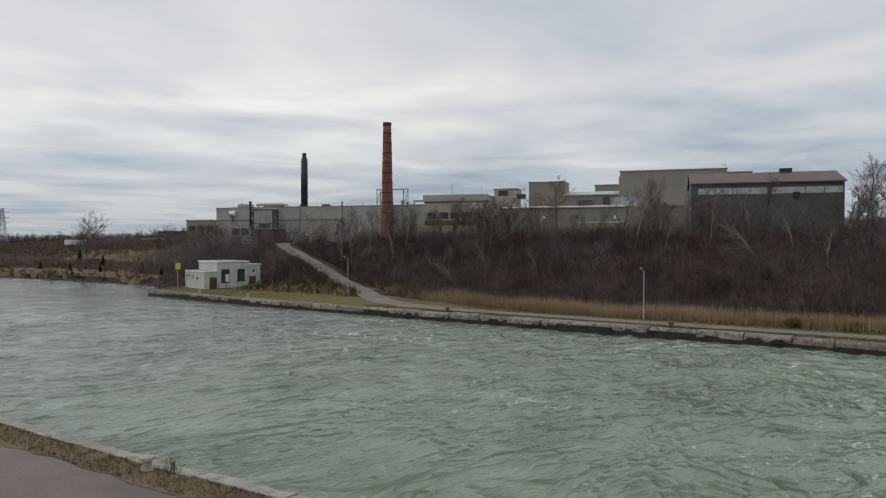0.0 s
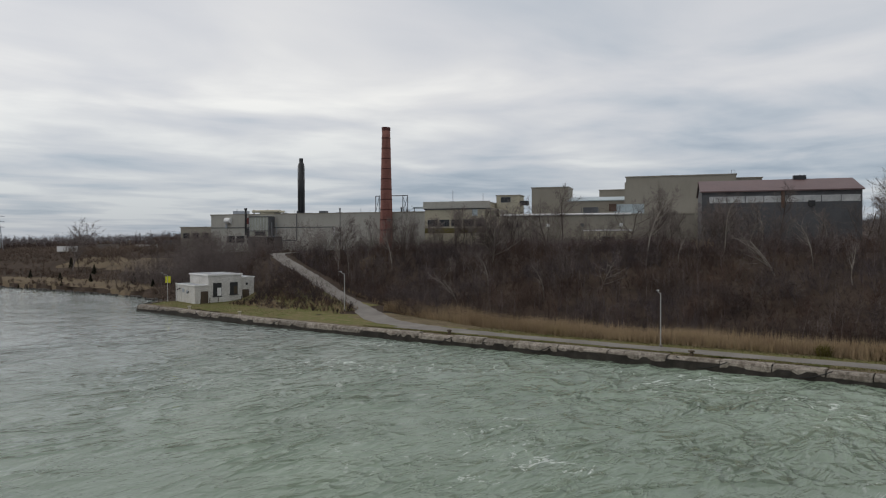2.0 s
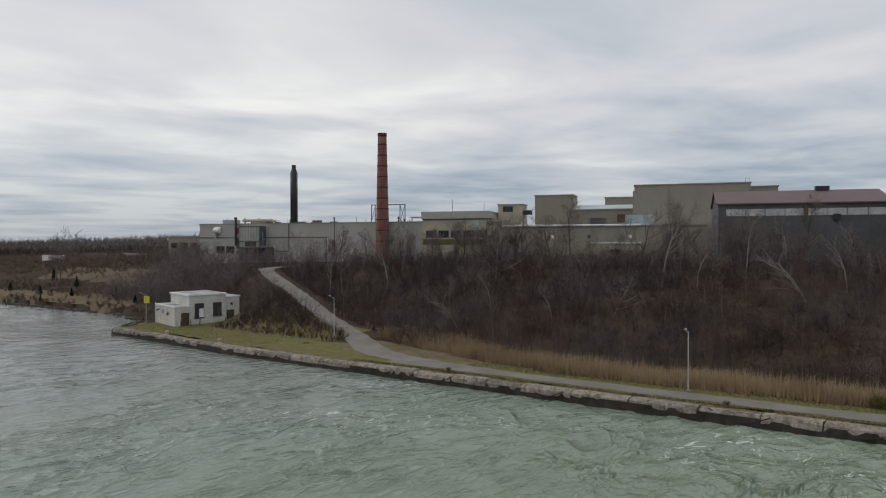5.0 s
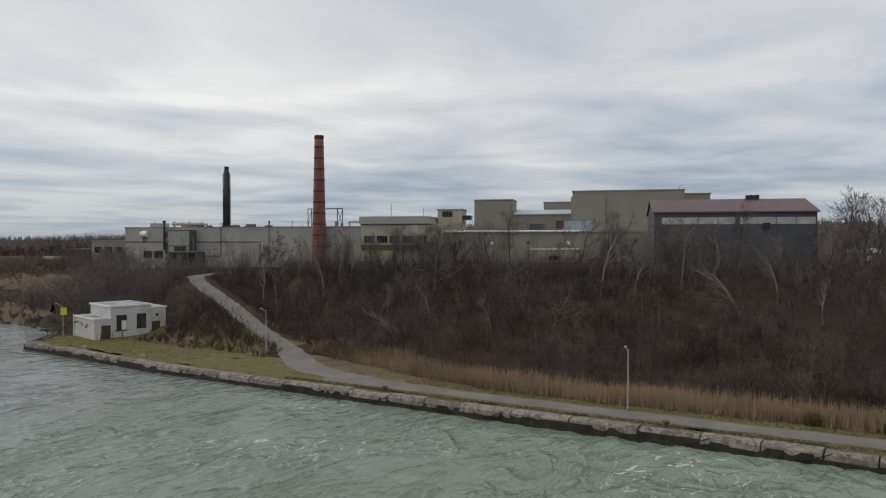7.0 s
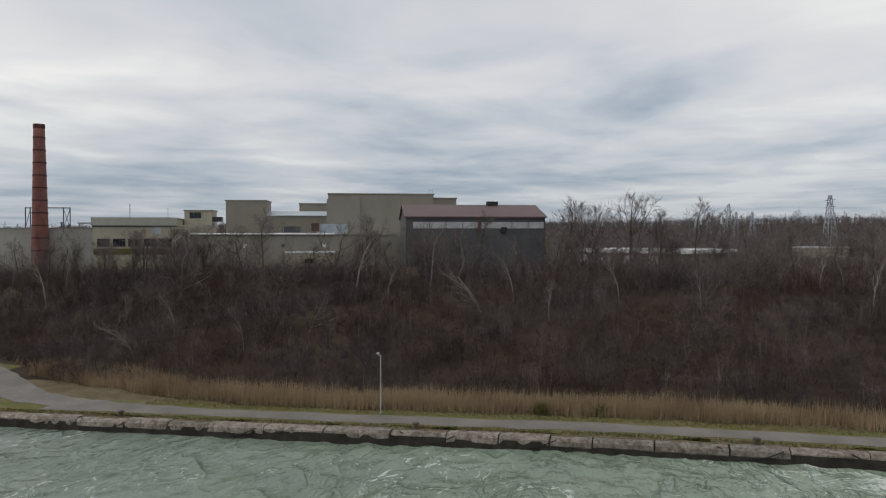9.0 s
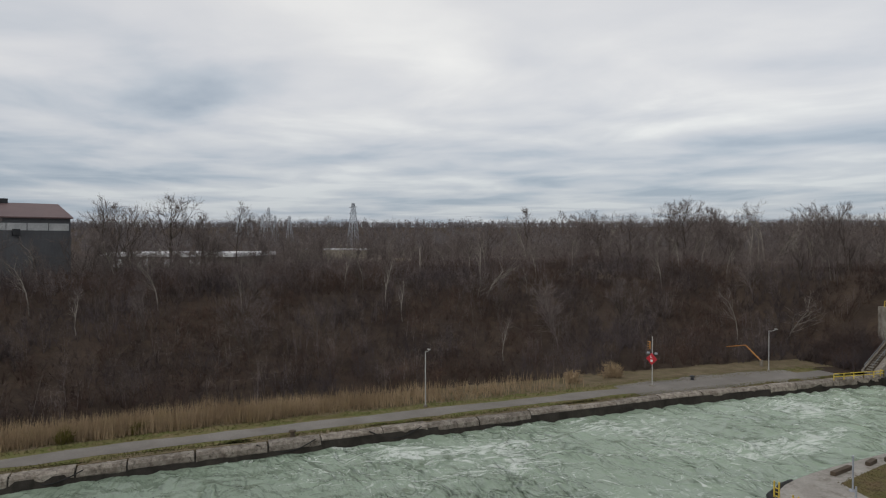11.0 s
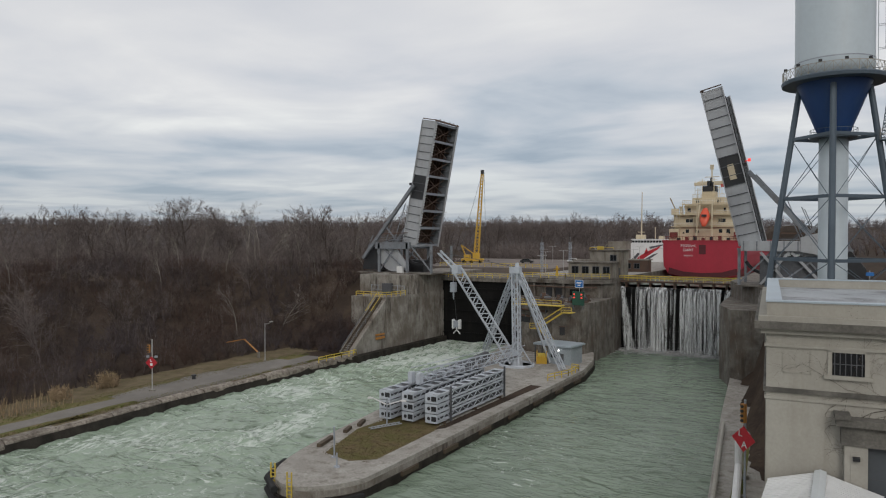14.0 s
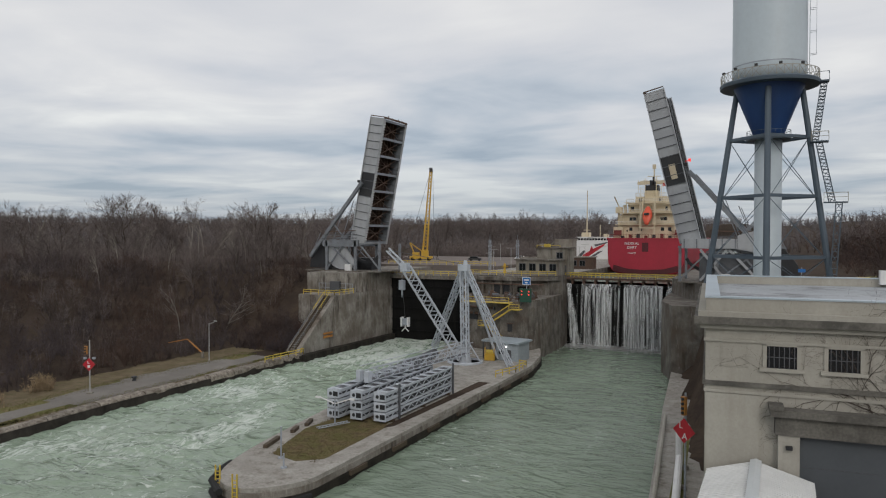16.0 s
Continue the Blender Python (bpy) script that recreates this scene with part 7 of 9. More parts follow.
part("boom", Geo().lattice((-0.4, -1.0, 1.0), (-8.9, -7.2, 18.1), 1.7, 18, 0.26, 0.15), M_LOG, der, "lattice boom")
part("boom_tip", Geo().lattice((-8.9, -7.2, 18.1), (-12.2, -8.3, 21.5), 0.7, 3, 0.18, 0.1), M_LOG, der)
part("sheave_block", Geo().box(-9.7, -8.4, -7.9, -6.5, 17.3, 19.0), M_LOG, der)
part("luffing_rope", Geo().tube((-0.4, 0, 18.6), (-12.1, -8.2, 21.4), 0.05, n=4).tube((-12.1, -8.2, 21.4), (-9.2, -7.4, 18.8), 0.05, n=4), M_STEEL_D, der)
hk = part("hoist", Geo().tube((-9.5, -7.6, 17.4), (-9.5, -7.6, 15.6), 0.06, n=4).box(-10.0, -9.0, -8.0, -7.2, 14.0, 15.8), M_STEEL, der)
part("hook", Geo().tube((-9.5, -7.6, 14.0), (-9.5, -7.6, 12.6), 0.2, 0.08, n=6), M_TEALHUT, hk)
lb = thing("lifting_beam", "small white lifting frame hanging in front of the gate", "lifting frame", (-34.2, -40.0, 6.9))
lb.matrix_basis = lb.matrix_basis @ Matrix.Scale(0.72, 4)
part("body", Geo().box(-1.1, 1.1, -0.5, 0.5, 1.6, 3.4), M_STEEL, lb)
part("side_plate", Geo().box(-1.2, -0.8, -0.6, 0.6, 1.2, 3.8), M_PLAINW, lb)
part("side_plate", Geo().box(0.8, 1.2, -0.6, 0.6, 1.2, 3.8), M_PLAINW, lb)
part("grab", Geo().beam((0, 0, 1.6), (0, 0, 0.8), 0.3).beam((0, 0, 0.9), (-1.1, 0, -0.2), 0.22).beam((0, 0, 0.9), (1.1, 0, -0.2), 0.22), M_PLAINW, lb)
part("hoist_rope", Geo().tube((0, 0, 3.4), (6.5, -13.0, 13.0), 0.05, n=4), M_STEEL_D, lb)

ctl = thing("control_hut", "blue-grey control hut with an overhanging flat roof", "hut", (-16.6, -36.6, 2.0), -8)
part("wall", Geo().box(0.8, 5.6, 0, 4.6, 0, 3.4), M_TEALHUT, ctl)
part("roof", Geo().box(-2.2, 6.0, -0.6, 5.2, 3.4, 3.75), M_FLASH, ctl)
for x in (-1.9, -0.4):
    part("post", Geo().beam((x, -0.3, 0), (x, -0.3, 3.4), 0.18), M_STEEL_D, ctl)
part("window", Geo().box(1.4, 2.6, -0.05, 0.05, 1.2, 2.6), M_GLASS, ctl)
part("door", Geo().box(3.2, 4.1, -0.05, 0.05, 0, 2.1), M_STEEL_D, ctl)
part("floodlight", Geo().box(2.9, 3.15, -0.3, -0.05, 2.6, 2.8), M_LAMPWHITE, ctl)
win = thing("winch", "yellow winch frame with a drum beside the hut", "winch", (-17.4, -38.6, 2.0), 20)
part("body", Geo().box(0, 1.8, 0, 1.6, 0, 1.3), M_YCRANE, win)
part("drum", Geo().tube((0.2, 0.8, 1.5), (1.6, 0.8, 1.5), 0.5, n=12), M_YELLOW, win)
for x in (0, 1.8):
    part("side_frame", Geo().beam((x, 0, 0), (x, 0, 2.4), 0.15).beam((x, 1.6, 0), (x, 1.6, 2.4), 0.15).beam((x, 0, 2.3), (x, 1.6, 2.3), 0.15), M_YCRANE, win)
railing("pier_railing", [(-9.6, -52.5, 2.0), (-8.0, -47, 2.0), (-8.0, -41.5, 2.0), (-9.5, -41, 2.0)], "yellow railing round the pier steps")
for k, (x, y, h) in enumerate(((-14.6, -102.3, 3.4), (-12.3, -104.7, 1.5))):
    ps = thing("mooring_post", "pale steel marker post on the pier", "post", (x, y, 2.0), 0, "pier posts")
    part("base", Geo().lathe([(0.35, 0), (0.3, 0.12)], 10), M_STEEL, ps)
    part("post", Geo().tube((0, 0, 0), (0, 0, h), 0.09, n=8), M_STEEL, ps)
tl = thing("twin_lamp", "twin-armed pale lamp post before the girders", "street lamp", (-17.2, -88.6, 2.0), 10)
part("post", Geo().tube((0, 0, 0), (0, 0, 3.4), 0.11, n=8), M_STEEL, tl)
for s in (-1, 1):
    a = part("arm", Geo().beam((0, 0, 2.6), (2.0 * s, 0, 3.3), 0.12), M_PLAINW, tl)
    part("lamp_head", Geo().box(min(2.0 * s, 2.7 * s), max(2.0 * s, 2.7 * s), -0.15, 0.15, 3.2, 3.4), M_PLAINW, a)
ld = thing("steel_ladder", "rusty white steel ladder lying on the grass", "ladder", (-17.9, -91.6, 2.05), -35)
for x in (0, 0.7):
    part("stile", Geo().beam((x, 0, 0.2), (x, 4.2, 0.45), 0.1), M_STEEL, ld)
for k in range(9):
    part("rung", Geo().beam((0, 0.3 + k * 0.45, 0.22 + k * 0.026), (0.7, 0.3 + k * 0.45, 0.22 + k * 0.026), 0.07), M_STEEL, ld)
for k, (x, y, rz, ln) in enumerate(((-19.6, -97, -75, 3.6), (-20.4, -92.5, -70, 2.0), (-20.9, -89, -68, 2.4))):
    tm = thing("timber_baulk", "black timber baulk lying on the pier edge", "timber", (x, y, 2.0), rz, "baulks")
    part("baulk", Geo().box(0, ln, 0, 0.5, 0, 0.4), M_WOOD, tm)
for x, y in ((-16.0, -110.2), (-12.6, -111.5)):
    la = thing("pier_ladder", "yellow steel ladder with hoops at the pier nose", "ladder", (x, y, 0.2), 10, "pier ladders")
    for s in (-0.25, 0.25):
        part("stile", Geo().beam((s, 0, 0), (s, 0, 3.2), 0.11), M_YELLOW, la)
    for k in range(7):
        part("rung", Geo().beam((-0.25, 0, 0.3 + k * 0.38), (0.25, 0, 0.3 + k * 0.38), 0.07), M_YELLOW, la)
nose = thing("nose_fender", "black rubber fender wrapped round the pier nose", "fender", (0, 0, 0))
g = Geo()
npts = [(-19.2, -105.0), (-18.8, -106.5), (-17.1, -109.9), (-14.1, -112.0), (-11.2, -111.6), (-8.7, -109.2), (-7.4, -106.6)]
for a, b in zip(npts, npts[1:]):
    g.tube((*a, 0.5), (*b, 0.5), 0.35, n=8)
part("lower_tube", g, M_TYRE, nose)
g = Geo()
for a, b in zip(npts[:4], npts[1:4]):
    g.tube((*a, 1.6), (*b, 1.6), 0.35, n=8)
part("upper_tube", g, M_TYRE, nose)
for k in range(7):
    y = -100 + k * 9.0
    fd = thing("edge_fender", "dark timber fender on the pier side", "fender", (-7.4, y, 0.5), 0, "pier fenders")
    part("timber", Geo().box(0, 0.3, 0, 3.2, 0, 0.5), M_WOOD, fd)

# ---------------------------------------------------------------- on the lock island
stw = thing("island_stair", "yellow steel stair zigzagging up the lock island wall", "stair", (-21.4, -26.6, 2.0))
fl = [((4.8, -1.2, 0.2), (0.2, -1.4, 5.4)), ((0.2, -2.2, 5.4), (5.6, -2.2, 9.0))]
for a, b in fl:
    a, b = Vector(a), Vector(b)
    n = 14
    for k in range(n):
        p = a.lerp(b, (k + 0.5) / n)
        part("tread", Geo().box(p.x - 0.18, p.x + 0.18, p.y - 0.45, p.y + 0.45, p.z - 0.03, p.z + 0.03), M_YELLOW, stw)
    for s in (-0.45, 0.45):
        o = Vector((0, s, 0))
        part("stringer", Geo().beam(a + o, b + o, 0.12, 0.25), M_YELLOW, stw)
        part("handrail", Geo().beam(a + o + Vector((0, 0, 1.1)), b + o + Vector((0, 0, 1.1)), 0.1), M_YELLOW, stw)
for x0, x1, z in ((-1.4, 0.4, 5.4), (5.4, 7.6, 9.0), (-5.4, 5.4, 10.3)):
    pf = part("landing", Geo().box(x0, x1, -2.8, -0.5, z - 0.1, z), M_YELLOW, stw)
    part("landing_rail", Geo().beam((x0, -2.8, z + 1.1), (x1, -2.8, z + 1.1), 0.1).beam((x0, -2.8, z), (x0, -2.8, z + 1.1), 0.1).beam((x1, -2.8, z), (x1, -2.8, z + 1.1), 0.1).beam((x0, -2.8, z + 0.55), (x1, -2.8, z + 0.55), 0.08), M_YELLOW, pf)
railing("tier_railing", [(-28.6, -24.3, 12.4), (-26, -25.0, 12.4), (-19, -27.0, 12.4), (-15.2, -25.8, 12.4), (-13.2, -22.3, 12.4)], "railing along the lower tier of the lock island", material=M_RUST)
gb = thing("signal_board", "dark green board with four red signal lamps", "signal", (-13.4, -26.4, 12.4), -8)
gb.matrix_basis = gb.matrix_basis @ Matrix.Scale(0.82, 4)
part("board", Geo().box(-1.6, 1.6, -0.3, 0, 0, 3.4), M_GREEN, gb)
part("board_leg", Geo().box(-1.4, -1.2, -0.2, 0, -1.0, 0).box(1.2, 1.4, -0.2, 0, -1.0, 0), M_STEEL_D, gb)
for x in (-1.0, 1.0):
    for z in (1.9, 2.7):
        part("lamp_lens", Geo().tube((x, -0.3, z), (x, -0.45, z), 0.18, n=10), M_LAMPRED, gb)
bs = thing("blue_sign", "square blue information sign with white lettering on a post", "sign", (-13.6, -25.4, 12.9), -8)
part("post", Geo().beam((0, 0.1, 0), (0, 0.1, 4.4), 0.14), M_STEEL, bs)
pn = part("panel", Geo().box(-0.95, 0.95, -0.1, 0, 3.0, 4.6), M_SIGNBLUE, bs)
part("border", Geo().box(-0.95, 0.95, -0.12, -0.1, 4.5, 4.6).box(-0.95, 0.95, -0.12, -0.1, 3.0, 3.1).box(-0.95, -0.85, -0.12, -0.1, 3.1, 4.5).box(0.85, 0.95, -0.12, -0.1, 3.1, 4.5), M_PLAINW, pn)
part("lettering", Geo().box(-0.55, 0.55, -0.12, -0.1, 3.85, 4.15).box(-0.3, 0.3, -0.12, -0.1, 3.35, 3.6), M_PLAINW, pn)
tier = thing("tier_overhang", "dark stained concrete overhang on stub columns along the island tier", "lock wall", (0, 0, 0))
part("slab", Geo().prism([(-35.6, -10.2), (-22.2, -12.2), (-14.2, -9.1), (-12.3, -5.0), (-14.5, -7.7), (-22, -10.7), (-35.4, -8.7)], 15.7, 16.5), M_CONC_OLD, tier)
for k in range(6):
    t = k / 5
    part("stub_column", Geo().box(-35.0 + 12.6 * t, -34.5 + 12.6 * t, -10.0 - 1.9 * t, -9.0 - 1.9 * t, 12.4, 15.7), M_CONC_OLD, tier)
# solid near-black blocks stand for the shade inside the alcoves
for x0, x1, z0, z1 in ((-33.8, -31.6, 12.5, 14.6), (-20.6, -18.6, 12.6, 14.4)):
    part("alcove", Geo().box(x0, x1, -11.6 if x0 > -25 else -10.3, -9.0, z0, z1), M_GATE, tier)
part("service_pipe", Geo().tube((-35.0, -10.5, 14.9), (-22.4, -12.4, 14.9), 0.16, n=6).tube((-22.4, -12.4, 14.9), (-15.0, -9.6, 14.9), 0.16, n=6), M_RUST, tier)
pan = thing("niche_opening", "dark machinery opening in the island wall", "opening", (-24.5, -10.3, 12.5))
# solid black block painted as the niche's inner shade
part("recess", Geo().box(-2.2, 2.2, -0.6, 0, 0, 2.4), M_BLACK, pan)
part("surround", Geo().box(-2.6, -2.2, -0.7, 0, 0, 2.8).box(2.2, 2.6, -0.7, 0, 0, 2.8).box(-2.6, 2.6, -0.7, 0, 2.4, 2.8), M_CONC, pan)
for k, (x, y) in enumerate(((-27, -21), (-21.5, -23), (-16.5, -21.5), (-17.8, -24.6), (-14.4, -20.2), (-19.6, -20.5), (-24.6, -17.5), (-14.9, -17.4))):
    mc = thing("winch_motor", "rusty grey lock machinery on the island tier", "machine", (x, y, 12.4), k * 35, "machines")
    part("bed", Geo().box(-0.9, 0.9, -0.6, 0.6, 0, 0.3), M_RUST, mc)
    part("drum", Geo().tube((-0.7, 0, 0.8), (0.7, 0, 0.8), 0.5, n=12), M_STEEL_D, mc)
    part("housing", Geo().box(-0.4, 0.4, 0.3, 0.8, 0.3, 1.5), M_RUST, mc)

hs = thing("lock_office", "grey concrete lock office with a stepped flat roof", "building", (-23.4, -5.0, 16.8), 0)
part("lower_wall", Geo().box(0, 10.4, 0, 8, 0, 3.4), M_CONC, hs)
part("lower_roof", Geo().box(-0.3, 10.7, -0.3, 8.3, 3.4, 3.7), M_CONC_OLD, hs)
part("upper_wall", Geo().box(3.6, 11.2, 5, 11, 0, 6.2), M_CONC, hs)
part("upper_roof", Geo().box(3.3, 11.5, 4.7, 11.3, 6.2, 6.5), M_CONC_OLD, hs)
for k in range(4):
    window(hs, 0.9 + k * 2.5, 2.4 + k * 2.5, 1.0, 2.6, 0, 1)
window(hs, 8.6, 10.0, 3.9, 5.2, 5, 1)
part("roof_rail", Geo().beam((3.6, 5, 7.0), (9.4, 5, 7.0), 0.12).beam((3.6, 5, 6.5), (3.6, 5, 7.0), 0.1).beam((9.4, 5, 6.5), (9.4, 5, 7.0), 0.1).box(5.2, 6.6, 5.5, 6.4, 6.5, 7.3), M_YELLOW, hs)
part("door", Geo().box(10.6, 11.0, 4.9, 5.02, 0, 2.2), M_STEEL_D, hs)
tall = thing("stair_tower", "tall narrow grey concrete stair tower behind the office", "building", (-35.5, 66, 16.8))
part("wall", Geo().box(0, 6, 0, 6, 0, 8.2), M_CONC, tall)
part("stair_flight", Geo().beam((-7, 1, 0.4), (0, 1, 7.6), 1.2, 0.4), M_CONC_OLD, tall)
sh2 = thing("lock_shed", "low brown brick shed on the lock island", "building", (-20, 28, 16.8))
part("wall", Geo().box(0, 7, 0, 4, 0, 3.2), M_RUST, sh2)
part("roof", Geo().box(-0.3, 7.3, -0.3, 4.3, 3.2, 3.5), M_CONC, sh2)
for x in (1, 3.4):
    window(sh2, x, x + 1.4, 1.0, 2.3, 0, 1)
sh3 = thing("lock_shed", "grey flat-roofed shed on the lock island", "building", (-32, 22, 16.8))
part("wall", Geo().box(0, 7, 0, 4, 0, 3.0), M_CONC_OLD, sh3)
part("roof", Geo().box(-0.3, 7.3, -0.3, 4.3, 3.0, 3.3), M_CONC, sh3)
window(sh3, 2, 5, 1.0, 2.2, 0, 2)
for k, (x, y, h) in enumerate(((-33, 2, 8.2), (-27, 6, 8.2), (-30.5, -4, 5.0), (-36, 12, 5.6), (-24.5, 20, 6.0), (-20, 40, 6.0), (-44, 30, 6.0), (-16, 60, 6.0), (-34, 48, 6.5), (-29, 34, 6.5), (-24, 62, 6.5), (-40, 66, 6.5), (-52, 58, 6.5), (-20, 14, 5.5), (-31, 12, 6.0))):
    if h > 8:
        ms = thing("lattice_mast", "slender grey lattice mast on the lock island", "mast", (x, y, 16.8), 0, "masts")
        part("mast", Geo().lattice((0, 0, 0), (0, 0, h), 0.5, 12, 0.08, 0.05), M_STEEL, ms)
        part("antenna", Geo().tube((0, 0, h), (0, 0, h + 1.4), 0.05, n=4), M_STEEL, ms)
        part("fitting", Geo().box(-0.5, 0.5, -0.2, 0.2, h - 1.6, h - 1.3), M_STEEL, ms)
    else:
        lp = thing("lock_lamp", "pale twin-headed lamp post on the lock island", "street lamp", (x, y, 16.8), 0, "island lamps")
        part("pole", Geo().tube((0, 0, 0), (0, 0, h), 0.075, n=6), M_GALV, lp)
        for s in (-1, 1):
            part("lamp_head", Geo().box(min(0, 1.3 * s), max(0, 1.3 * s), -0.08, 0.08, h - 0.04, h + 0.05), M_GALV, lp)
hyd = thing("capstan", "orange-yellow lock capstan with guard rail", "machine", (-28.4, 0.5, 16.8))
hyd.matrix_basis = hyd.matrix_basis @ Matrix.Scale(0.72, 4)
part("stem", Geo().lathe([(0.7, 0), (0.5, 0.6), (0.35, 1.8), (0.55, 2.4), (0.2, 3.4)], 10), M_YCRANE, hyd)
part("arm", Geo().beam((-1.2, 0, 2.0), (1.2, 0, 2.2), 0.18), M_YCRANE, hyd)

# upstream apron, road and parked crane
structure("pavement_island", Geo().prism([(-36, 190), (-36, 3), (-12.7, 3), (-12.7, 190)], 16.79, 16.84), M_SLAB, "pale concrete paving on the lock island", "pavement")
structure("pavement_upstream", Geo().prism([(-110, 60), (-72, 14), (-36, 14), (-36, 92), (-110, 92)], 12, 17.75), M_ASPH, "grey asphalt yard above the locks", "pavement")
structure("deck_west_channel", Geo().prism([(-72, 14), (-56, 4), (-56, -8), (-35.4, -8), (-35.4, 14)], 13, 16.3), M_CONC_OLD, "concrete deck above the west channel gate", "deck")
railing("yard_railing", [(-71, 15.5, 17.75), (-54, 15.5, 17.75), (-37, 15.5, 17.75)], "yellow railing along the upper yard")
cr = thing("mobile_crane", "yellow mobile crane with a raised lattice boom", "crane", (-73.5, 42.5, 17.75), 20)
part("carrier", Geo().box(-4.5, 3, -1.3, 1.3, 0.6, 1.5), M_YCRANE, cr)
part("cab", Geo().box(-0.6, 1.6, -1.2, 1.2, 1.5, 3.4), M_YCRANE, cr)
part("counterweight", Geo().box(-3.6, -1.4, -1.3, 1.3, 1.5, 2.8), M_YCRANE, cr)
for x in (-3.6, -1.2, 1.8):
    for y in (-1.3, 1.0):
        part("wheel", Geo().tube((x, y, 0.55), (x, y + 0.35, 0.55), 0.55, n=12), M_TYRE, cr)
part("boom", Geo().lattice((0.4, 0, 2.0), (2.4, 0.4, 30.0), 1.5, 26, 0.28, 0.15, (0, 1, 0), 0.45), M_YCRANE, cr)
part("gantry", Geo().beam((-3.2, 0, 2.6), (-4.6, 0, 6.0), 0.35).beam((-4.6, 0, 6.0), (0.3, 0, 2.6), 0.3), M_YCRANE, cr)
part("boom_head", Geo().box(1.9, 2.9, -0.1, 0.9, 29.6, 31.0), M_BLACK, cr)
part("hoist_rope", Geo().tube((3.0, 0.4, 30.5), (3.6, 0.4, 5.0), 0.05, n=4).tube((2.4, 0.4, 30.4), (-4.5, 0, 6.0), 0.05, n=4), M_STEEL_D, cr)


def car(x, y, z, rz, material, label):
    ob = thing("parked_car", label, "car", (x, y, z), rz, "parked cars")
    part("body", Geo().wall_xz([(-2.2, 0.35), (2.2, 0.35), (2.2, 0.8), (1.3, 0.95), (0.7, 1.45), (-1.2, 1.45), (-1.9, 0.95), (-2.2, 0.85)], -0.85, 0.85), material, ob)
    part("windows", Geo().wall_xz([(-1.7, 0.95), (1.15, 0.95), (0.62, 1.38), (-1.15, 1.38)], -0.87, 0.87), M_GLASS, ob)
    for wx in (-1.35, 1.35):
        for wy in (-0.9, 0.72):
            part("wheel", Geo().tube((wx, wy, 0.33), (wx, wy + 0.18, 0.33), 0.33, n=10), M_TYRE, ob)


car(-58, 50, 17.75, 15, M_BLACK, "dark parked car on the upper yard")
car(-46, 62, 17.75, 15, M_PLAINW, "white parked car on the upper yard")

for k, (za, zb, x0, x1) in enumerate(((10.9, 10.9, -28.4, -20.0), (9.6, 9.4, -27.8, -22.5))):
    pipe = thing("wall_pipe", "rusty pipe clamped along the lock island wall", "pipe", (0, 0, 0), 0, "wall pipes")
    ya, yb = [-24.6 - (x + 28.9) * 2.9 / 10.4 - 0.35 for x in (x0, x1)]
    part("pipe", Geo().tube((x0, ya, za), (x1, yb, zb), 0.2, n=8), M_RUST, pipe)
    for j in range(5):
        t = j / 4
        part("clamp", Geo().box(x0 + (x1 - x0) * t - 0.1, x0 + (x1 - x0) * t + 0.1, ya + (yb - ya) * t - 0.28, ya + (yb - ya) * t + 0.5, za - 0.3, za + 0.3), M_STEEL_D, pipe)
for x, z, w, h in ((-27.2, 4.6, 1.6, 2.2), (-25.4, 8.2, 2.2, 1.4), (-16.6, 6.2, 1.0, 1.6)):
    yy = -24.6 - (x + 28.9) * 2.9 / 10.4 if x < -18.5 else -27.0
    hatch = thing("wall_hatch", "dark rusted hatch in the stained lock wall", "hatch", (x, yy - 0.05, z), -15 if x < -18.5 else 19, "wall hatches")
    part("door", Geo().box(-w / 2, w / 2, -0.12, 0.3, 0, h), M_BLACK, hatch)
    part("frame", Geo().box(-w / 2 - 0.15, w / 2 + 0.15, -0.2, 0.3, h, h + 0.18), M_RUST, hatch)


# ---------------------------------------------------------------- ships above the lock
def words(parent, text, size, at, rx, rz, material, name="lettering"):
    cu = bpy.data.curves.new(name, "FONT")
    cu.body, cu.size, cu.align_x, cu.extrude = text, size, "CENTER", 0.02
    tmp = bpy.data.objects.new(name, cu)
    scene.collection.objects.link(tmp)
    bpy.context.view_layer.update()
    me = bpy.data.meshes.new_from_object(tmp.evaluated_get(bpy.context.evaluated_depsgraph_get()))
    bpy.data.objects.remove(tmp)
    me.materials.clear()
    me.materials.append(material)
    ob = new(name, me)
    ob.parent = parent
    ob.matrix_basis = pose(*at, rx, 0, rz)
    return ob


ship = thing("cargo_ship", "red-hulled cargo ship with cream superstructure in the upper lock", "ship", (-1.0, 40, 15.2))
g = Geo()
secs = []
for y, half, low in ((0.0, 10.6, 0.2), (2.0, 10.8, -2.0), (10, 10.9, -4), (95, 10.9, -4), (112, 6, -3), (120, 0.4, -1)):
    secs.append([(-half, y, 10.1), (-half, y, 6.0), (-half * 0.98, y, 3.0), (-half * 0.86, y, 0.8), (-half * 0.55, y, low), (0, y, low - 0.4), (half * 0.55, y, low), (half * 0.86, y, 0.8), (half * 0.98, y, 3.0), (half, y, 6.0), (half, y, 10.1)])
for s in secs:
    g.v += s
n = 11
for j in range(len(secs) - 1):
    for k in range(n - 1):
        a = j * n + k
        g.f.append((a + 1, a, a + n, a + n + 1))
    g.f.append((j * n, j * n + n - 1, j * n + 2 * n - 1, j * n + n))
g.f.append(tuple(range(n)))
part("hull", g, M_RED, ship, "red hull")
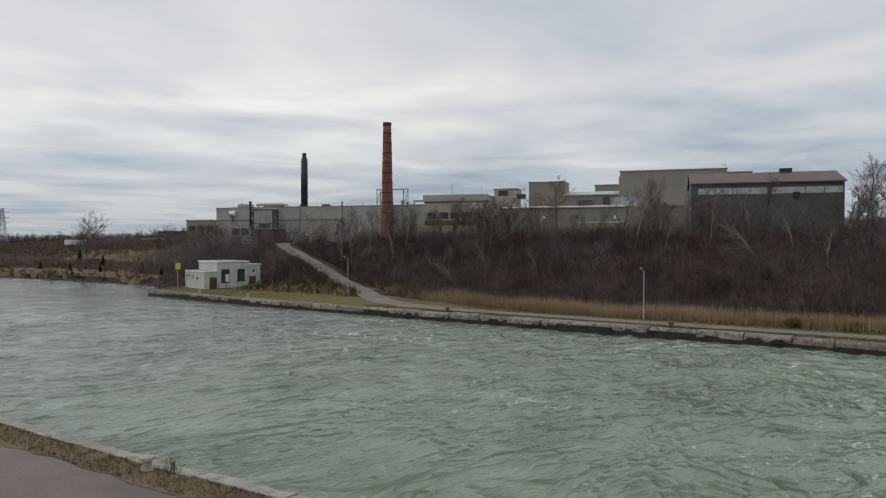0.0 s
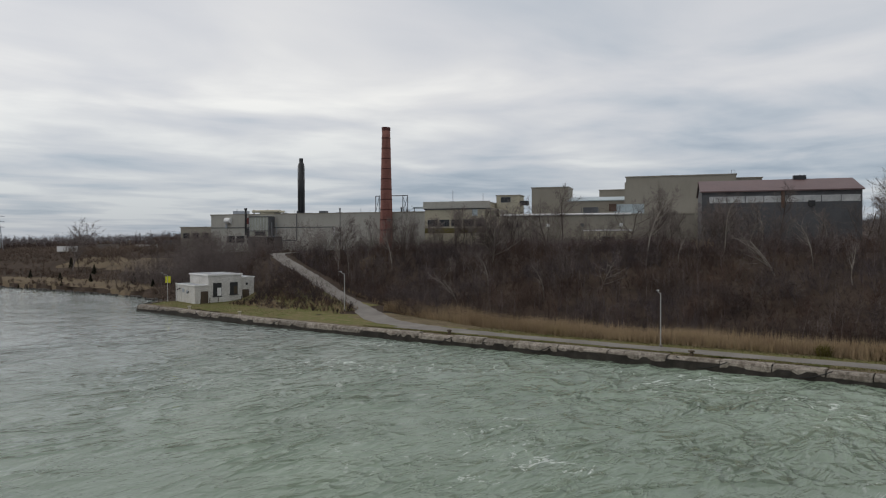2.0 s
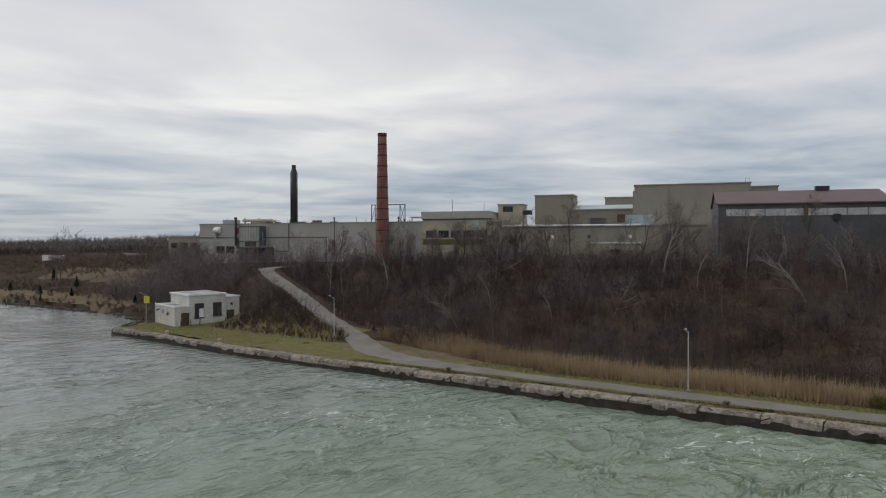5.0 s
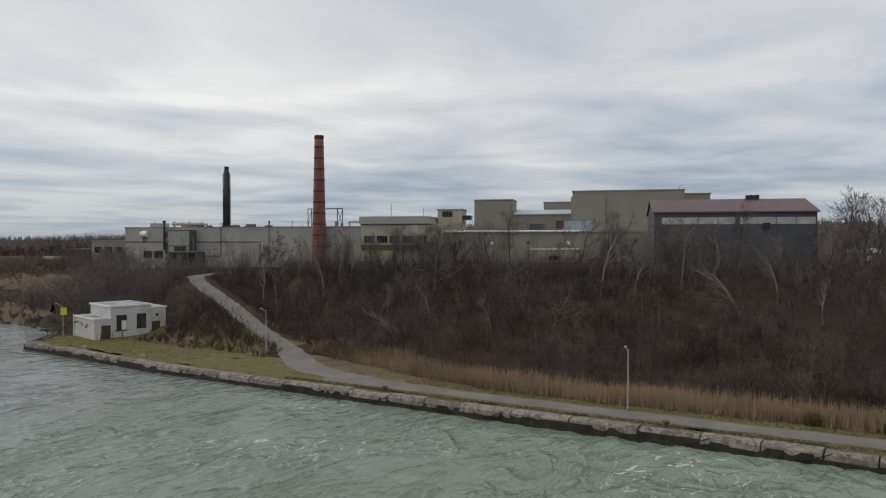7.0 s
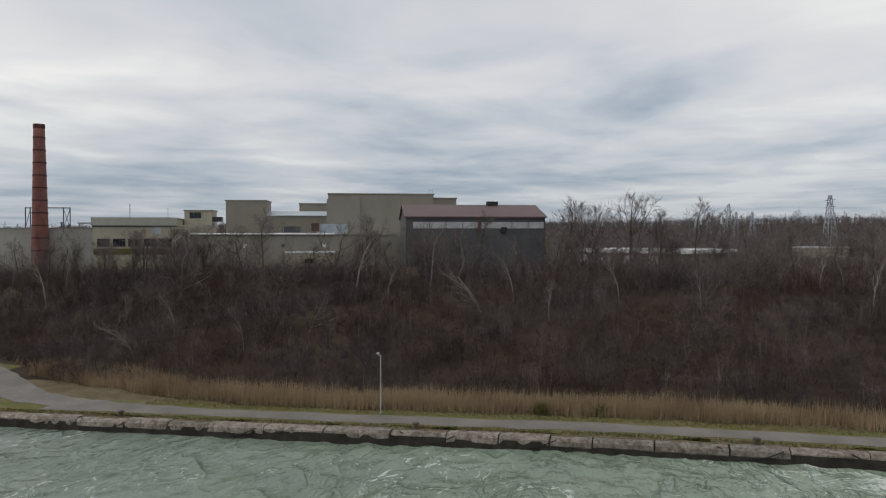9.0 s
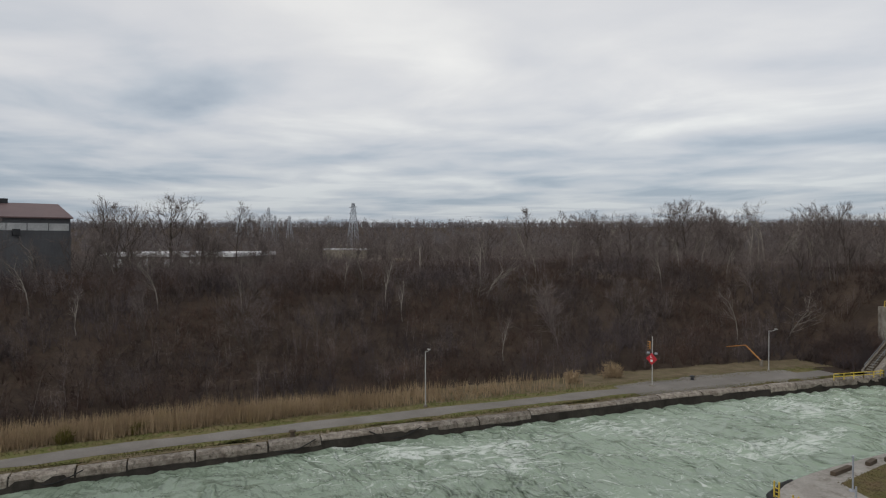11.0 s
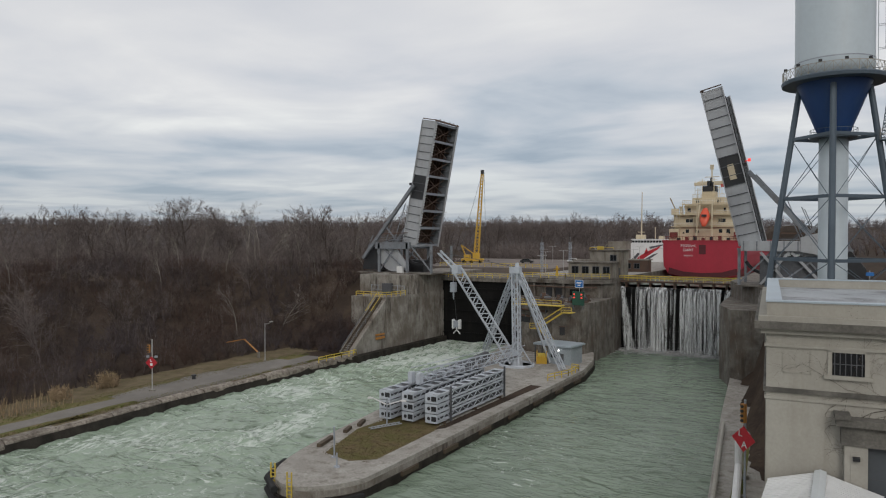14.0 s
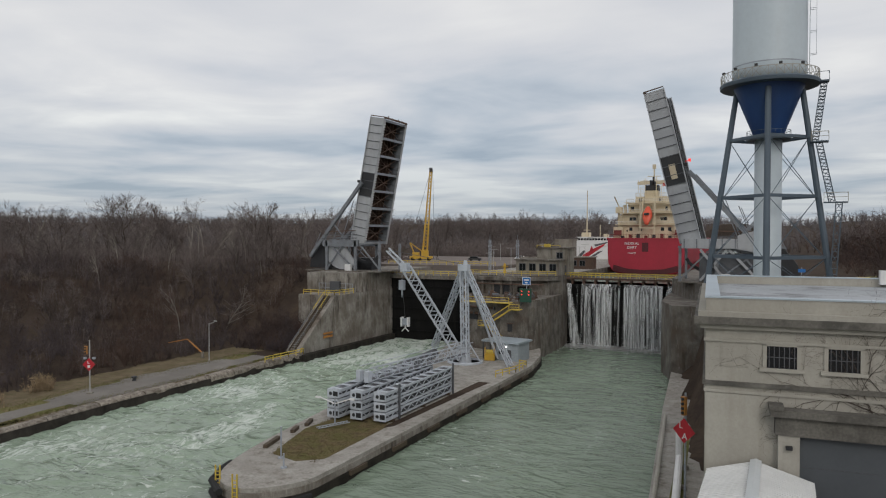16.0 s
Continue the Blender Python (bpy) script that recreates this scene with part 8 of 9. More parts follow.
skirt = Geo().wall_xz([(-9.2, 0.9), (-6.0, 0.25), (0, -0.15), (6.0, 0.25), (9.2, 0.9), (8.9, 2.6), (5.0, 1.5), (0, 1.2), (-5.0, 1.5), (-8.9, 2.6)], -0.06, 0.0)
part("boot_topping", skirt, M_REDDARK, ship)
part("rudder_stain", Geo().box(-0.9, 0.9, -0.05, 0, 6.4, 9.0), M_REDDARK, ship)
part("bulwark_cap", Geo().box(-10.8, 10.8, -0.15, 0.2, 10.0, 10.3).box(-10.9, -10.6, 0, 95, 10.0, 10.3).box(10.6, 10.9, 0, 95, 10.0, 10.3), M_RED, ship)
words(ship, "FEDERAL", 1.05, (-3.7, -0.08, 8.4), 90, 0, M_PLAINW)
words(ship, "DART", 1.05, (-3.7, -0.08, 7.2), 90, 0, M_PLAINW)
words(ship, "MAJURO", 0.6, (-3.7, -0.08, 5.8), 90, 0, M_PLAINW)
sup = part("deckhouse", Geo().box(-8.8, 8.8, 6, 20, 10.0, 14.2), M_CREAM, ship, "cream deckhouse")
part("tier", Geo().wall_xz([(-9.2, 14.2), (9.2, 14.2), (8.0, 17.6), (-8.0, 17.6)], 6.6, 19), M_CREAM, sup)
part("tier", Geo().box(-6.2, 6.2, 7.5, 18, 17.6, 20.6), M_CREAM, sup)
part("tier", Geo().box(-4.4, 4.4, 9, 17, 20.6, 22.6), M_CREAM, sup)
for z, hw in ((14.2, 9.6), (17.6, 8.3), (20.6, 6.6)):
    part("deck_edge", Geo().box(-hw, hw, 5.2, 6.8, z - 0.12, z + 0.12), M_CREAM, sup)
    r_ = part("deck_rail", Geo().beam((-hw, 5.3, z + 1.0), (hw, 5.3, z + 1.0), 0.08).beam((-hw, 5.3, z + 0.55), (hw, 5.3, z + 0.55), 0.06), M_PLAINW, sup)
for x in (-5.2, -4.2, 3.6, 4.6):
    part("window", Geo().box(x - 0.45, x + 0.45, 6.45, 6.62, 15.4, 16.4), M_GLASS, sup)
for x in (-7.6, -6.2, 6.2, 7.6):
    part("porthole", Geo().tube((x, 5.98, 12.4), (x, 5.9, 12.4), 0.25, n=10), M_GLASS, sup)
for x in (-8.6, 8.6):
    part("red_locker", Geo().box(x - 1.0, x + 1.0, 3.6, 5.2, 11.2, 12.6), M_DKRED, ship)
    part("wing_house", Geo().box(x - 1.4, x + 1.4, 4.8, 9, 10.0, 13.6), M_CREAM, ship)
    part("mooring_rail", Geo().beam((x - 1.4, 0.6, 11.3), (x + 1.4, 0.6, 11.3), 0.1).beam((x - 1.4, 0.6, 10.8), (x + 1.4, 0.6, 10.8), 0.1), M_DKRED, ship)
rk = part("lifeboat_ramp", Geo().beam((-2.1, 2.5, 10.2), (-1.6, 6.0, 22.0), 0.4).beam((2.1, 2.5, 10.2), (1.6, 6.0, 22.0), 0.4).beam((-1.6, 6, 21.8), (1.6, 6, 21.8), 0.35).beam((-2.1, 2.6, 13.2), (2.1, 2.6, 13.2), 0.3).beam((-2.0, 3.0, 10.2), (-2.0, 3.0, 20.5), 0.3).beam((2.0, 3.0, 10.2), (2.0, 3.0, 20.5), 0.3), M_CREAM, ship)
g = Geo()
for k in range(9):
    t = k / 8
    r0 = 1.35 * math.sin(math.pi * min(max(t, 0.06), 0.96)) ** 0.55
    for j in range(12):
        a = 2 * math.pi * j / 12
        g.v.append((r0 * math.cos(a), 2.0 + 4.6 * t * 0.55 + 0.75 * r0 * math.sin(a), 14.2 + 5.2 * t + 0.2 * r0 * math.sin(a)))
g.f = [(j + 12 * k, (j + 1) % 12 + 12 * k, (j + 1) % 12 + 12 * (k + 1), j + 12 * (k + 1)) for k in range(8) for j in range(12)] + [tuple(reversed(range(12))), tuple(range(96, 108))]
lbt = part("lifeboat", g, M_LIFE, ship, "orange enclosed free-fall lifeboat", smooth=True)
part("lifeboat_windows", Geo().box(-0.7, 0.7, 1.9, 2.2, 16.9, 17.5), M_BLACK, lbt)
fun = part("funnel", Geo().box(-1.8, 1.8, 10, 14, 20.6, 24.6), M_CREAM, ship, "cream funnel")
part("funnel_top", Geo().box(-1.85, 1.85, 9.95, 14.05, 24.4, 26.0), M_BLACK, fun)
part("exhaust", Geo().tube((-0.4, 12, 26), (-0.4, 12, 27.6), 0.45, n=8).tube((0.7, 12, 26), (0.7, 12, 27.2), 0.35, n=8).tube((0.2, 12.5, 26), (0.2, 12.5, 28.6), 0.3, n=8), M_BLACK, fun)
part("radar_mast", Geo().beam((0, 15, 22.6), (0, 15, 31.5), 0.35).beam((-4.2, 15, 27.6), (4.2, 15, 27.6), 0.25).beam((-2, 15, 29), (2, 15, 29), 0.2).box(-0.5, 0.5, 14.8, 15.2, 31.2, 32.6), M_CREAM, ship)
part("bridge_wing", Geo().box(-4.9, 4.9, 14.5, 16.2, 26.6, 27.4), M_CREAM, ship)
part("flag", Geo().box(2.6, 4.0, 13.9, 13.95, 25.9, 26.8), M_SIGNRED, ship)
for x, h in ((-9.0, 19.5), (8.4, 18.8)):
    c_ = part("deck_crane", Geo().beam((x, 8, 14), (x, 8, h), 0.7).box(x - 0.9, x + 0.9, 7, 9, h - 1.8, h).beam((x, 8, h), (x - 0.6, 4, h + 3.0), 0.25), M_CREAM, ship)
for x in (-7.2, -5.8, 5.4, 6.8, 7.8):
    part("vent", Geo().tube((x, 7, 17.6), (x, 7, 19.6), 0.3, n=8).tube((x, 7, 19.6), (x, 7, 20.1), 0.5, n=8), M_CREAM, ship)
for x in (-4, -2.6, 2.6, 3.4):
    part("aerial", Geo().tube((x, 11, 22.6), (x, 11, 26.5 + abs(x) * 0.3), 0.06, n=4), M_CREAM, ship)

for z, hw, yy in ((14.3, 9.4, 5.3), (17.7, 8.1, 5.3), (20.7, 6.4, 5.3), (22.6, 4.4, 9.0), (10.3, 10.6, 0.1)):
    g = Geo()
    for k in range(25):
        x = -hw + 2 * hw * k / 24
        g.beam((x, yy, z), (x, yy, z + 1.05), 0.07)
    part("rail_posts", g.beam((-hw, yy, z + 1.05), (hw, yy, z + 1.05), 0.08), M_CREAM if z > 11 else M_DKRED, ship)
for x in (-7.9, -3.4, 3.2, 7.3):
    part("ladder", Geo().beam((x, 6.3, 14.2), (x, 5.6, 17.6), 0.12).beam((x + 0.5, 6.3, 14.2), (x + 0.5, 5.6, 17.6), 0.12), M_CREAM, sup)
for x0, z in ((-8.2, 12.9), (-5.6, 12.9), (-2.9, 12.9), (3.4, 12.9), (5.4, 12.9), (-5.4, 19.0), (4.4, 19.0), (-3.4, 21.6), (2.4, 21.6)):
    yy = 5.96 if z < 14 else (7.46 if z < 20 else 8.96)
    part("window", Geo().box(x0, x0 + 0.9, yy - 0.03, yy + 0.05, z - 0.5, z + 0.5), M_GLASS, sup)
for x, h in ((-7.0, 21.5), (-2.8, 25.4), (3.0, 25.9), (6.4, 21.8), (1.6, 28.2), (-1.6, 28.0)):
    part("derrick_post", Geo().tube((x, 8.6, 17.6), (x, 8.6, h), 0.16, 0.1, n=6).beam((x - 0.8, 8.6, h - 0.6), (x + 0.8, 8.6, h - 0.6), 0.12), M_CREAM, ship)
for k in range(7):
    x = -6.6 + 2.2 * k
    part("mooring_gear", Geo().box(x - 0.4, x + 0.4, 0.8, 1.9, 10.2, 11.0 + 0.25 * (k % 3)), M_DKRED if k % 2 else M_BLACK, ship)

sh = thing("white_ship", "white ship with a patterned bow beyond the lock", "ship", (-34.0, 112, 16.5))
part("bow", Geo().add([(-7, 0, 0), (7, 0, 0), (8.2, 0, 7.6), (-8.2, 0, 7.6), (-7, 40, 0), (7, 40, 0), (8.2, 40, 7.6), (-8.2, 40, 7.6)], [(0, 1, 2, 3), (5, 4, 7, 6), (1, 5, 6, 2), (4, 0, 3, 7), (3, 2, 6, 7), (4, 5, 1, 0)]), M_PLAINW, sh)
part("wheelhouse", Geo().wall_xz([(-6.6, 7.6), (6.6, 7.6), (6.2, 9.0), (-6.2, 9.0)], 2, 12), M_PLAINW, sh)
for k in range(11):
    part("window", Geo().box(-6.3 + k * 1.16, -5.4 + k * 1.16, 1.88, 2.0, 7.85, 8.65), M_GLASS, sh)
part("bow_pattern", Geo().wall_xz([(-6.2, 1.0), (-4.8, 0.8), (-2.6, 3.6), (-3.6, 3.8)], -0.05, 0.0), M_STEEL_D, sh)
part("bow_pattern", Geo().wall_xz([(1.2, 5.4), (6.4, 6.9), (6.0, 7.2), (0.8, 6.2)], -0.05, 0.0), M_STEEL_D, sh)
part("bow_pattern", Geo().wall_xz([(-1.2, 3.2), (0.6, 3.9), (-0.2, 5.8)], -0.05, 0.0), M_SIGNRED, sh)
part("roof_edge", Geo().box(-6.8, 6.8, 1.6, 12.2, 9.0, 9.25), M_PLAINW, sh)
part("bow_pattern", Geo().wall_xz([(-4.5, 0.6), (-1.5, 1.4), (4.6, 5.6), (5.2, 6.6), (1.0, 4.8), (-3.5, 2.2)], -0.05, 0.0), M_SIGNRED, sh, "red slanting stripe")
part("bow_pattern", Geo().wall_xz([(-2.2, 0.5), (0.6, 1.2), (4.4, 3.8), (2.6, 3.4)], -0.05, 0.0), M_STEEL_D, sh)
part("mast", Geo().tube((-3.2, 4, 9.2), (-3.0, 4, 28), 0.28, 0.14, n=6).beam((-4.6, 4, 12), (-1.8, 4, 12), 0.25).tube((2.0, 5, 9.2), (2.0, 5, 14), 0.15, n=6), M_CREAM, sh)
part("deck_gear", Geo().box(-5.4, -2.2, 4, 7, 9.2, 11.0).box(3.6, 5.4, 4, 6, 9.2, 10.4), M_CREAM, sh)

# ---------------------------------------------------------------- powerhouse on the east quay
ph = thing("powerhouse", "grey stucco powerhouse with cornice, grilled windows and flat roof", "building", (29.0, -109.6, 1.7), 5)
PW_, PD_, PH_ = 24.0, 29.5, 19.1
part("wall", Geo().box(0, PW_, 0, PD_, 0, PH_), M_STONE, ph)
for z0, z1, o, m in ((17.9, 18.25, 0.35, M_STONE), (18.25, 18.75, 0.75, M_STONE_D), (18.75, 19.1, 0.5, M_STONE), (17.0, 17.2, 0.12, M_STONE), (13.95, 14.25, 0.18, M_STONE_D), (13.45, 13.65, 0.10, M_STONE)):
    part("cornice" if z0 > 18 else "string_course", Geo().box(-o, PW_ + o, -o, PD_ + o, z0, z1), m, ph)
# parapet ring and sunken roof
for a in ((0, PW_, 0, 0.9), (0, PW_, PD_ - 0.9, PD_), (0, 0.9, 0.9, PD_ - 0.9), (PW_ - 0.9, PW_, 0.9, PD_ - 0.9)):
    p_ = part("parapet", Geo().box(*a, PH_, PH_ + 0.9), M_STONE, ph)
    part("flashing", Geo().box(a[0] - 0.06, a[1] + 0.06, a[2] - 0.06, a[3] + 0.06, PH_ + 0.9, PH_ + 1.0), M_FLASH, p_)
part("roof", Geo().box(0.9, PW_ - 0.9, 0.9, PD_ - 0.9, PH_ + 0.01, PH_ + 0.12), M_ROOFMEM, ph)
for x0 in (3.9, 7.6, 11.3, 15.0, 18.7):
    w = part("window", Geo().box(x0 - 0.25, x0, -0.1, 0.1, 15.3, 17.0).box(x0 + 1.85, x0 + 2.1, -0.1, 0.1, 15.3, 17.0).box(x0 - 0.25, x0 + 2.1, -0.1, 0.1, 16.85, 17.0).box(x0 - 0.45, x0 + 2.3, -0.22, 0.1, 15.1, 15.35), M_STONE, ph)
    part("pane", Geo().box(x0, x0 + 1.85, -0.03, 0.02, 15.35, 16.85), M_GLASS, w)
    for k in range(6):
        part("grille_bar", Geo().beam((x0 + 0.15 + k * 0.31, -0.07, 15.35), (x0 + 0.15 + k * 0.31, -0.07, 16.85), 0.05), M_STEEL_D, w)
    part("grille_bar", Geo().beam((x0, -0.07, 16.1), (x0 + 1.85, -0.07, 16.1), 0.05), M_STEEL_D, w)
for x0, z0, x1, z1 in ((1.0, 15.3, 2.7, 17.0), (0.9, 3.0, 2.6, 12.4)):
    part("blind_panel", Geo().box(x0, x1, -0.05, 0.0, z0, z0 + 0.08).box(x0, x1, -0.05, 0, z1 - 0.08, z1).box(x0, x0 + 0.08, -0.05, 0, z0, z1).box(x1 - 0.08, x1, -0.05, 0, z0, z1), M_STONE, ph)
part("vent_block", Geo().box(1.6, 1.85, -0.08, 0.0, 10.0, 10.3), M_BLACK, ph)
part("pilaster", Geo().box(0, 3.5, -0.10, 0, 0.2, 13.4), M_STONE, ph)
part("portal", Geo().box(12.6, 13.9, -0.7, 0, 0, 11.4), M_STONE, ph, "grey stone pier beside the door")
pt = part("portal", Geo().box(4.6, 5.9, -0.7, 0, 0, 11.4), M_STONE, ph, "grey stone pier beside the door")
part("entablature", Geo().box(4.4, 14.1, -0.8, 0, 11.0, 12.3), M_STONE_D, pt)
part("entablature_cap", Geo().box(4.1, 14.4, -1.2, 0, 12.3, 12.75), M_STONE_D, pt)
part("end_block", Geo().box(4.0, 4.9, -1.3, 0, 12.75, 13.05), M_STONE_D, pt)
part("pier_panel", Geo().box(4.95, 5.6, -0.74, -0.7, 6.0, 10.6), M_STONE, pt)
part("lamp", Geo().box(5.05, 5.45, -1.0, -0.74, 10.1, 10.35), M_BLACK, pt)
part("door", Geo().box(5.9, 12.6, -0.12, 0.0, 0, 11.0), M_DOOR, ph, "tall dark grey panel door")
for z in (2.2, 4.4, 6.6, 8.8):
    part("door_seam", Geo().box(5.9, 12.6, -0.14, -0.12, z, z + 0.05), M_STEEL_D, ph)
# windows along the canal side
for k in range(4):
    part("side_recess", Geo().box(-0.06, 0, 3 + k * 7, 6 + k * 7, 3.0, 12.6), M_STONE, ph)
vine = Geo()
vr = random.Random(2)


def creep(x, z, a, ln, rad, lev):
    for s in range(6):
        x1, z1 = x + math.cos(a) * ln / 6, z + math.sin(a) * ln / 6
        vine.beam((x, -0.06, z), (x1, -0.06, z1), rad)
        x, z = x1, z1
        a += vr.gauss(0, 0.35)
        rad *= 0.9
        if lev < 3 and vr.random() < 0.75:
            creep(x, z, a + vr.choice((-1, 1)) * vr.uniform(0.4, 1.1), ln * 0.55, rad * 0.75, lev + 1)


for sx, sa in ((11.2, 2.7), (12.6, 2.3), (13.5, 2.6), (15.0, 1.9), (10.4, 1.9), (16.5, 2.2), (14.5, 3.0), (18, 1.7)):
    creep(sx, 11.0 + vr.uniform(0, 1.5), sa, 8.0, 0.045, 0)
tagged(new("climbing_vine", as_mesh("climbing_vine", vine, M_BARK)), "bare climbing vine on the powerhouse wall", "vine", kind="stuff").matrix_basis = ph.matrix_basis.copy()

shed = thing("shed", "small shed with a white ribbed metal gable roof", "shed", (29.2, -122.0, 1.7), 0)
part("wall", Geo().box(0.3, 6.3, 0.3, 11.6, 0, 7.8), M_STEEL, shed)
for lo, hi in (((0.0, 8.0), (3.1, 8.95)), ((6.6, 8.0), (3.1, 8.95))):
    sl_ = part("roof_slope", Geo().add([(lo[0], 0, lo[1]), (hi[0], 0, hi[1]), (hi[0], 12, hi[1]), (lo[0], 12, lo[1]), (lo[0], 0, lo[1] + 0.06), (hi[0], 0, hi[1] + 0.06), (hi[0], 12, hi[1] + 0.06), (lo[0], 12, lo[1] + 0.06)],
                                       [(3, 2, 1, 0), (4, 5, 6, 7), (0, 1, 5, 4), (1, 2, 6, 5), (2, 3, 7, 6), (3, 0, 4, 7)]), M_SHEDROOF, shed)
    for k in range(34):
        part("rib", Geo().beam((lo[0], 0.15 + k * 0.354, lo[1] + 0.10), (hi[0], 0.15 + k * 0.354, hi[1] + 0.10), 0.09, 0.12), M_PLAINW, sl_)
part("ridge_cap", Geo().wall_xz([(2.75, 9.0), (3.1, 9.08), (3.45, 9.0), (3.45, 9.1), (3.1, 9.22), (2.75, 9.1)], -0.1, 12.1), M_SHEDROOF, shed)
part("gable", Geo().wall_xz([(0.3, 7.8), (6.3, 7.8), (6.3, 8.05), (3.1, 8.9), (0.3, 8.05)], 11.5, 11.6), M_STEEL, shed)

# pipes and signal on the approach quay
px = thing("white_pipe", "thick white pipe running along the powerhouse foot", "pipe", (27.6, -118, 1.7), 5)
part("run", Geo().tube((0, 0, 0.7), (-0.5, 34, 0.7), 0.38, n=12), M_PLAINW, px)
part("riser", Geo().tube((-0.5, 34, 0.7), (-0.5, 34, 3.4), 0.38, n=12).tube((-0.5, 34, 3.4), (0.3, 34.8, 4.0), 0.38, n=12), M_PLAINW, px)
for k in range(6):
    part("saddle", Geo().box(-0.5, 0.5, 2 + k * 6, 2.4 + k * 6, 0, 0.4), M_CONC, px)
rp = thing("edge_pipe", "pale handrail pipe along the quay edge", "pipe", (0, 0, 0))
g = Geo()
for a, b in zip(np.arange(-118, -66, 6.5), np.arange(-111.5, -65, 6.5)):
    g.tube((float(east_edge(a)) + 0.5, float(a), 2.1), (float(east_edge(b)) + 0.5, float(b), 2.1), 0.22, n=8)
part("run", g, M_STONE, rp)
for a in np.arange(-117, -68, 6.5):
    part("foot", Geo().box(float(east_edge(a)) + 0.3, float(east_edge(a)) + 0.7, float(a) - 0.15, float(a) + 0.15, 1.7, 2.0), M_STONE, rp)
s3 = thing("signal_post", "red diamond limit board and orange signal by the powerhouse", "signal", (26.0, -95.0, 1.7), -28)
part("post", Geo().tube((0, 0, 0), (0, 0, 10.0), 0.1, n=8), M_STEEL, s3)
traffic_light(s3, 0.0, 8.0, 4)
b3 = part("diamond_board", Geo().wall_xz([(0, 5.4), (1.15, 6.55), (0, 7.7), (-1.15, 6.55)], -0.24, -0.18), M_SIGNRED, s3, "red diamond board")
words(b3, "L", 0.8, (-0.3, -0.27, 6.75), 90, 0, M_PLAINW)
words(b3, "A", 0.8, (0.1, -0.27, 5.8), 90, 0, M_PLAINW)
structure("grass_quay", Geo().prism([(24.6, -95), (25.8, -95), (23.9, -72), (23.0, -72)], 1.69, 1.74), M_GRASS, "narrow mossy grass strip on the approach quay", "grass")
rl = thing("edge_recess", "dark doorway and downpipes on the powerhouse flank", "door", (27.0, -79, 1.7), 5)
part("leaf", Geo().box(-0.15, 0.1, 0, 2.2, 3.0, 8.5), M_TANKBLUE, rl)

# ---------------------------------------------------------------- elevated water tower
wt = thing("water_tower", "pale water tank on a blue cone and slate steel legs", "water tower", (32.0, -56.0, 16.2))
wt.matrix_basis = pose(32.0, -56.0, 16.2) @ Matrix.Diagonal((0.82, 0.82, 1, 1))
LEGS = []
for k in range(4):
    a = radians(-90 + 90 * k)
    top = (5.0 * math.cos(a), 5.0 * math.sin(a), 29.6)
    bot = (10.0 * math.cos(a), 10.0 * math.sin(a), 0.0)
    LEGS.append((Vector(bot), Vector(top)))
    lg = part("leg", Geo().tube(bot, top, 0.52, 0.46, n=10), M_LEG, wt)
    part("footing", Geo().box(bot[0] - 0.9, bot[0] + 0.9, bot[1] - 0.9, bot[1] + 0.9, -0.4, 0.5), M_CONC, lg)
for z in (7.0, 15.2, 23.2):
    t = z / 29.6
    for k in range(4):
        p, q = LEGS[k][0].lerp(LEGS[k][1], t), LEGS[(k + 1) % 4][0].lerp(LEGS[(k + 1) % 4][1], t)
        part("strut", Geo().beam(p, q, 0.36, 0.42), M_LEG, wt)
        t2 = max(0.02, t - 8.7 / 29.6)
        p2, q2 = LEGS[k][0].lerp(LEGS[k][1], t2), LEGS[(k + 1) % 4][0].lerp(LEGS[(k + 1) % 4][1], t2)
        part("tie_rod", Geo().tube(p, q2, 0.055, n=5).tube(q, p2, 0.055, n=5), M_LEG, wt)
part("riser", Geo().lathe([(2.25, 0), (2.12, 1), (2.12, 23.6)], 28), M_TANK, wt, "pale riser column", smooth=True)
part("cone", Geo().lathe([(2.2, 23.4), (2.5, 24.0), (5.55, 30.4), (5.6, 30.8)], 36), M_TANKBLUE, wt, "blue conical tank bottom", smooth=True)
part("tank", Geo().lathe([(5.72, 30.8), (5.74, 33.0), (5.70, 33.1), (5.70, 56.5), (4.2, 58.6), (0.4, 59.6)], 48), M_TANK, wt, "pale blue-grey cylindrical tank", smooth=True)
part("seam", Geo().lathe([(5.76, 32.9), (5.76, 33.05)], 48), M_STEEL, wt)
bal = part("balcony", Geo().lathe([(5.6, 30.2), (7.6, 30.2), (7.7, 30.6), (7.6, 30.75), (5.6, 30.75)], 40), M_LEG, wt, "ring balcony")
g = Geo()
for k in range(40):
    a, b = 2 * math.pi * k / 40, 2 * math.pi * (k + 1) / 40
    p, q = (7.5 * math.cos(a), 7.5 * math.sin(a)), (7.5 * math.cos(b), 7.5 * math.sin(b))
    g.beam((*p, 30.7), (*p, 32.0), 0.07).beam((*p, 32.0), (*q, 32.0), 0.08).beam((*p, 30.8), (*q, 32.0), 0.05).beam((*q, 30.8), (*p, 32.0), 0.05)
part("balustrade", g, M_STONE, bal)
for k in range(5):
    a = radians(-160 + 28 * k)
    part("floodlight", Geo().box(7.3 * math.cos(a) - 0.25, 7.3 * math.cos(a) + 0.25, 7.3 * math.sin(a) - 0.2, 7.3 * math.sin(a) + 0.2, 32.1, 32.4), M_BLACK, bal)
g = Geo()
for s in (-0.25, 0.25):
    g.beam((5.95, -1.2 + s, 31), (5.95, -1.2 + s, 56), 0.08)
for k in range(40):
    g.beam((5.95, -1.45, 31.5 + k * 0.6), (5.95, -0.95, 31.5 + k * 0.6), 0.05)
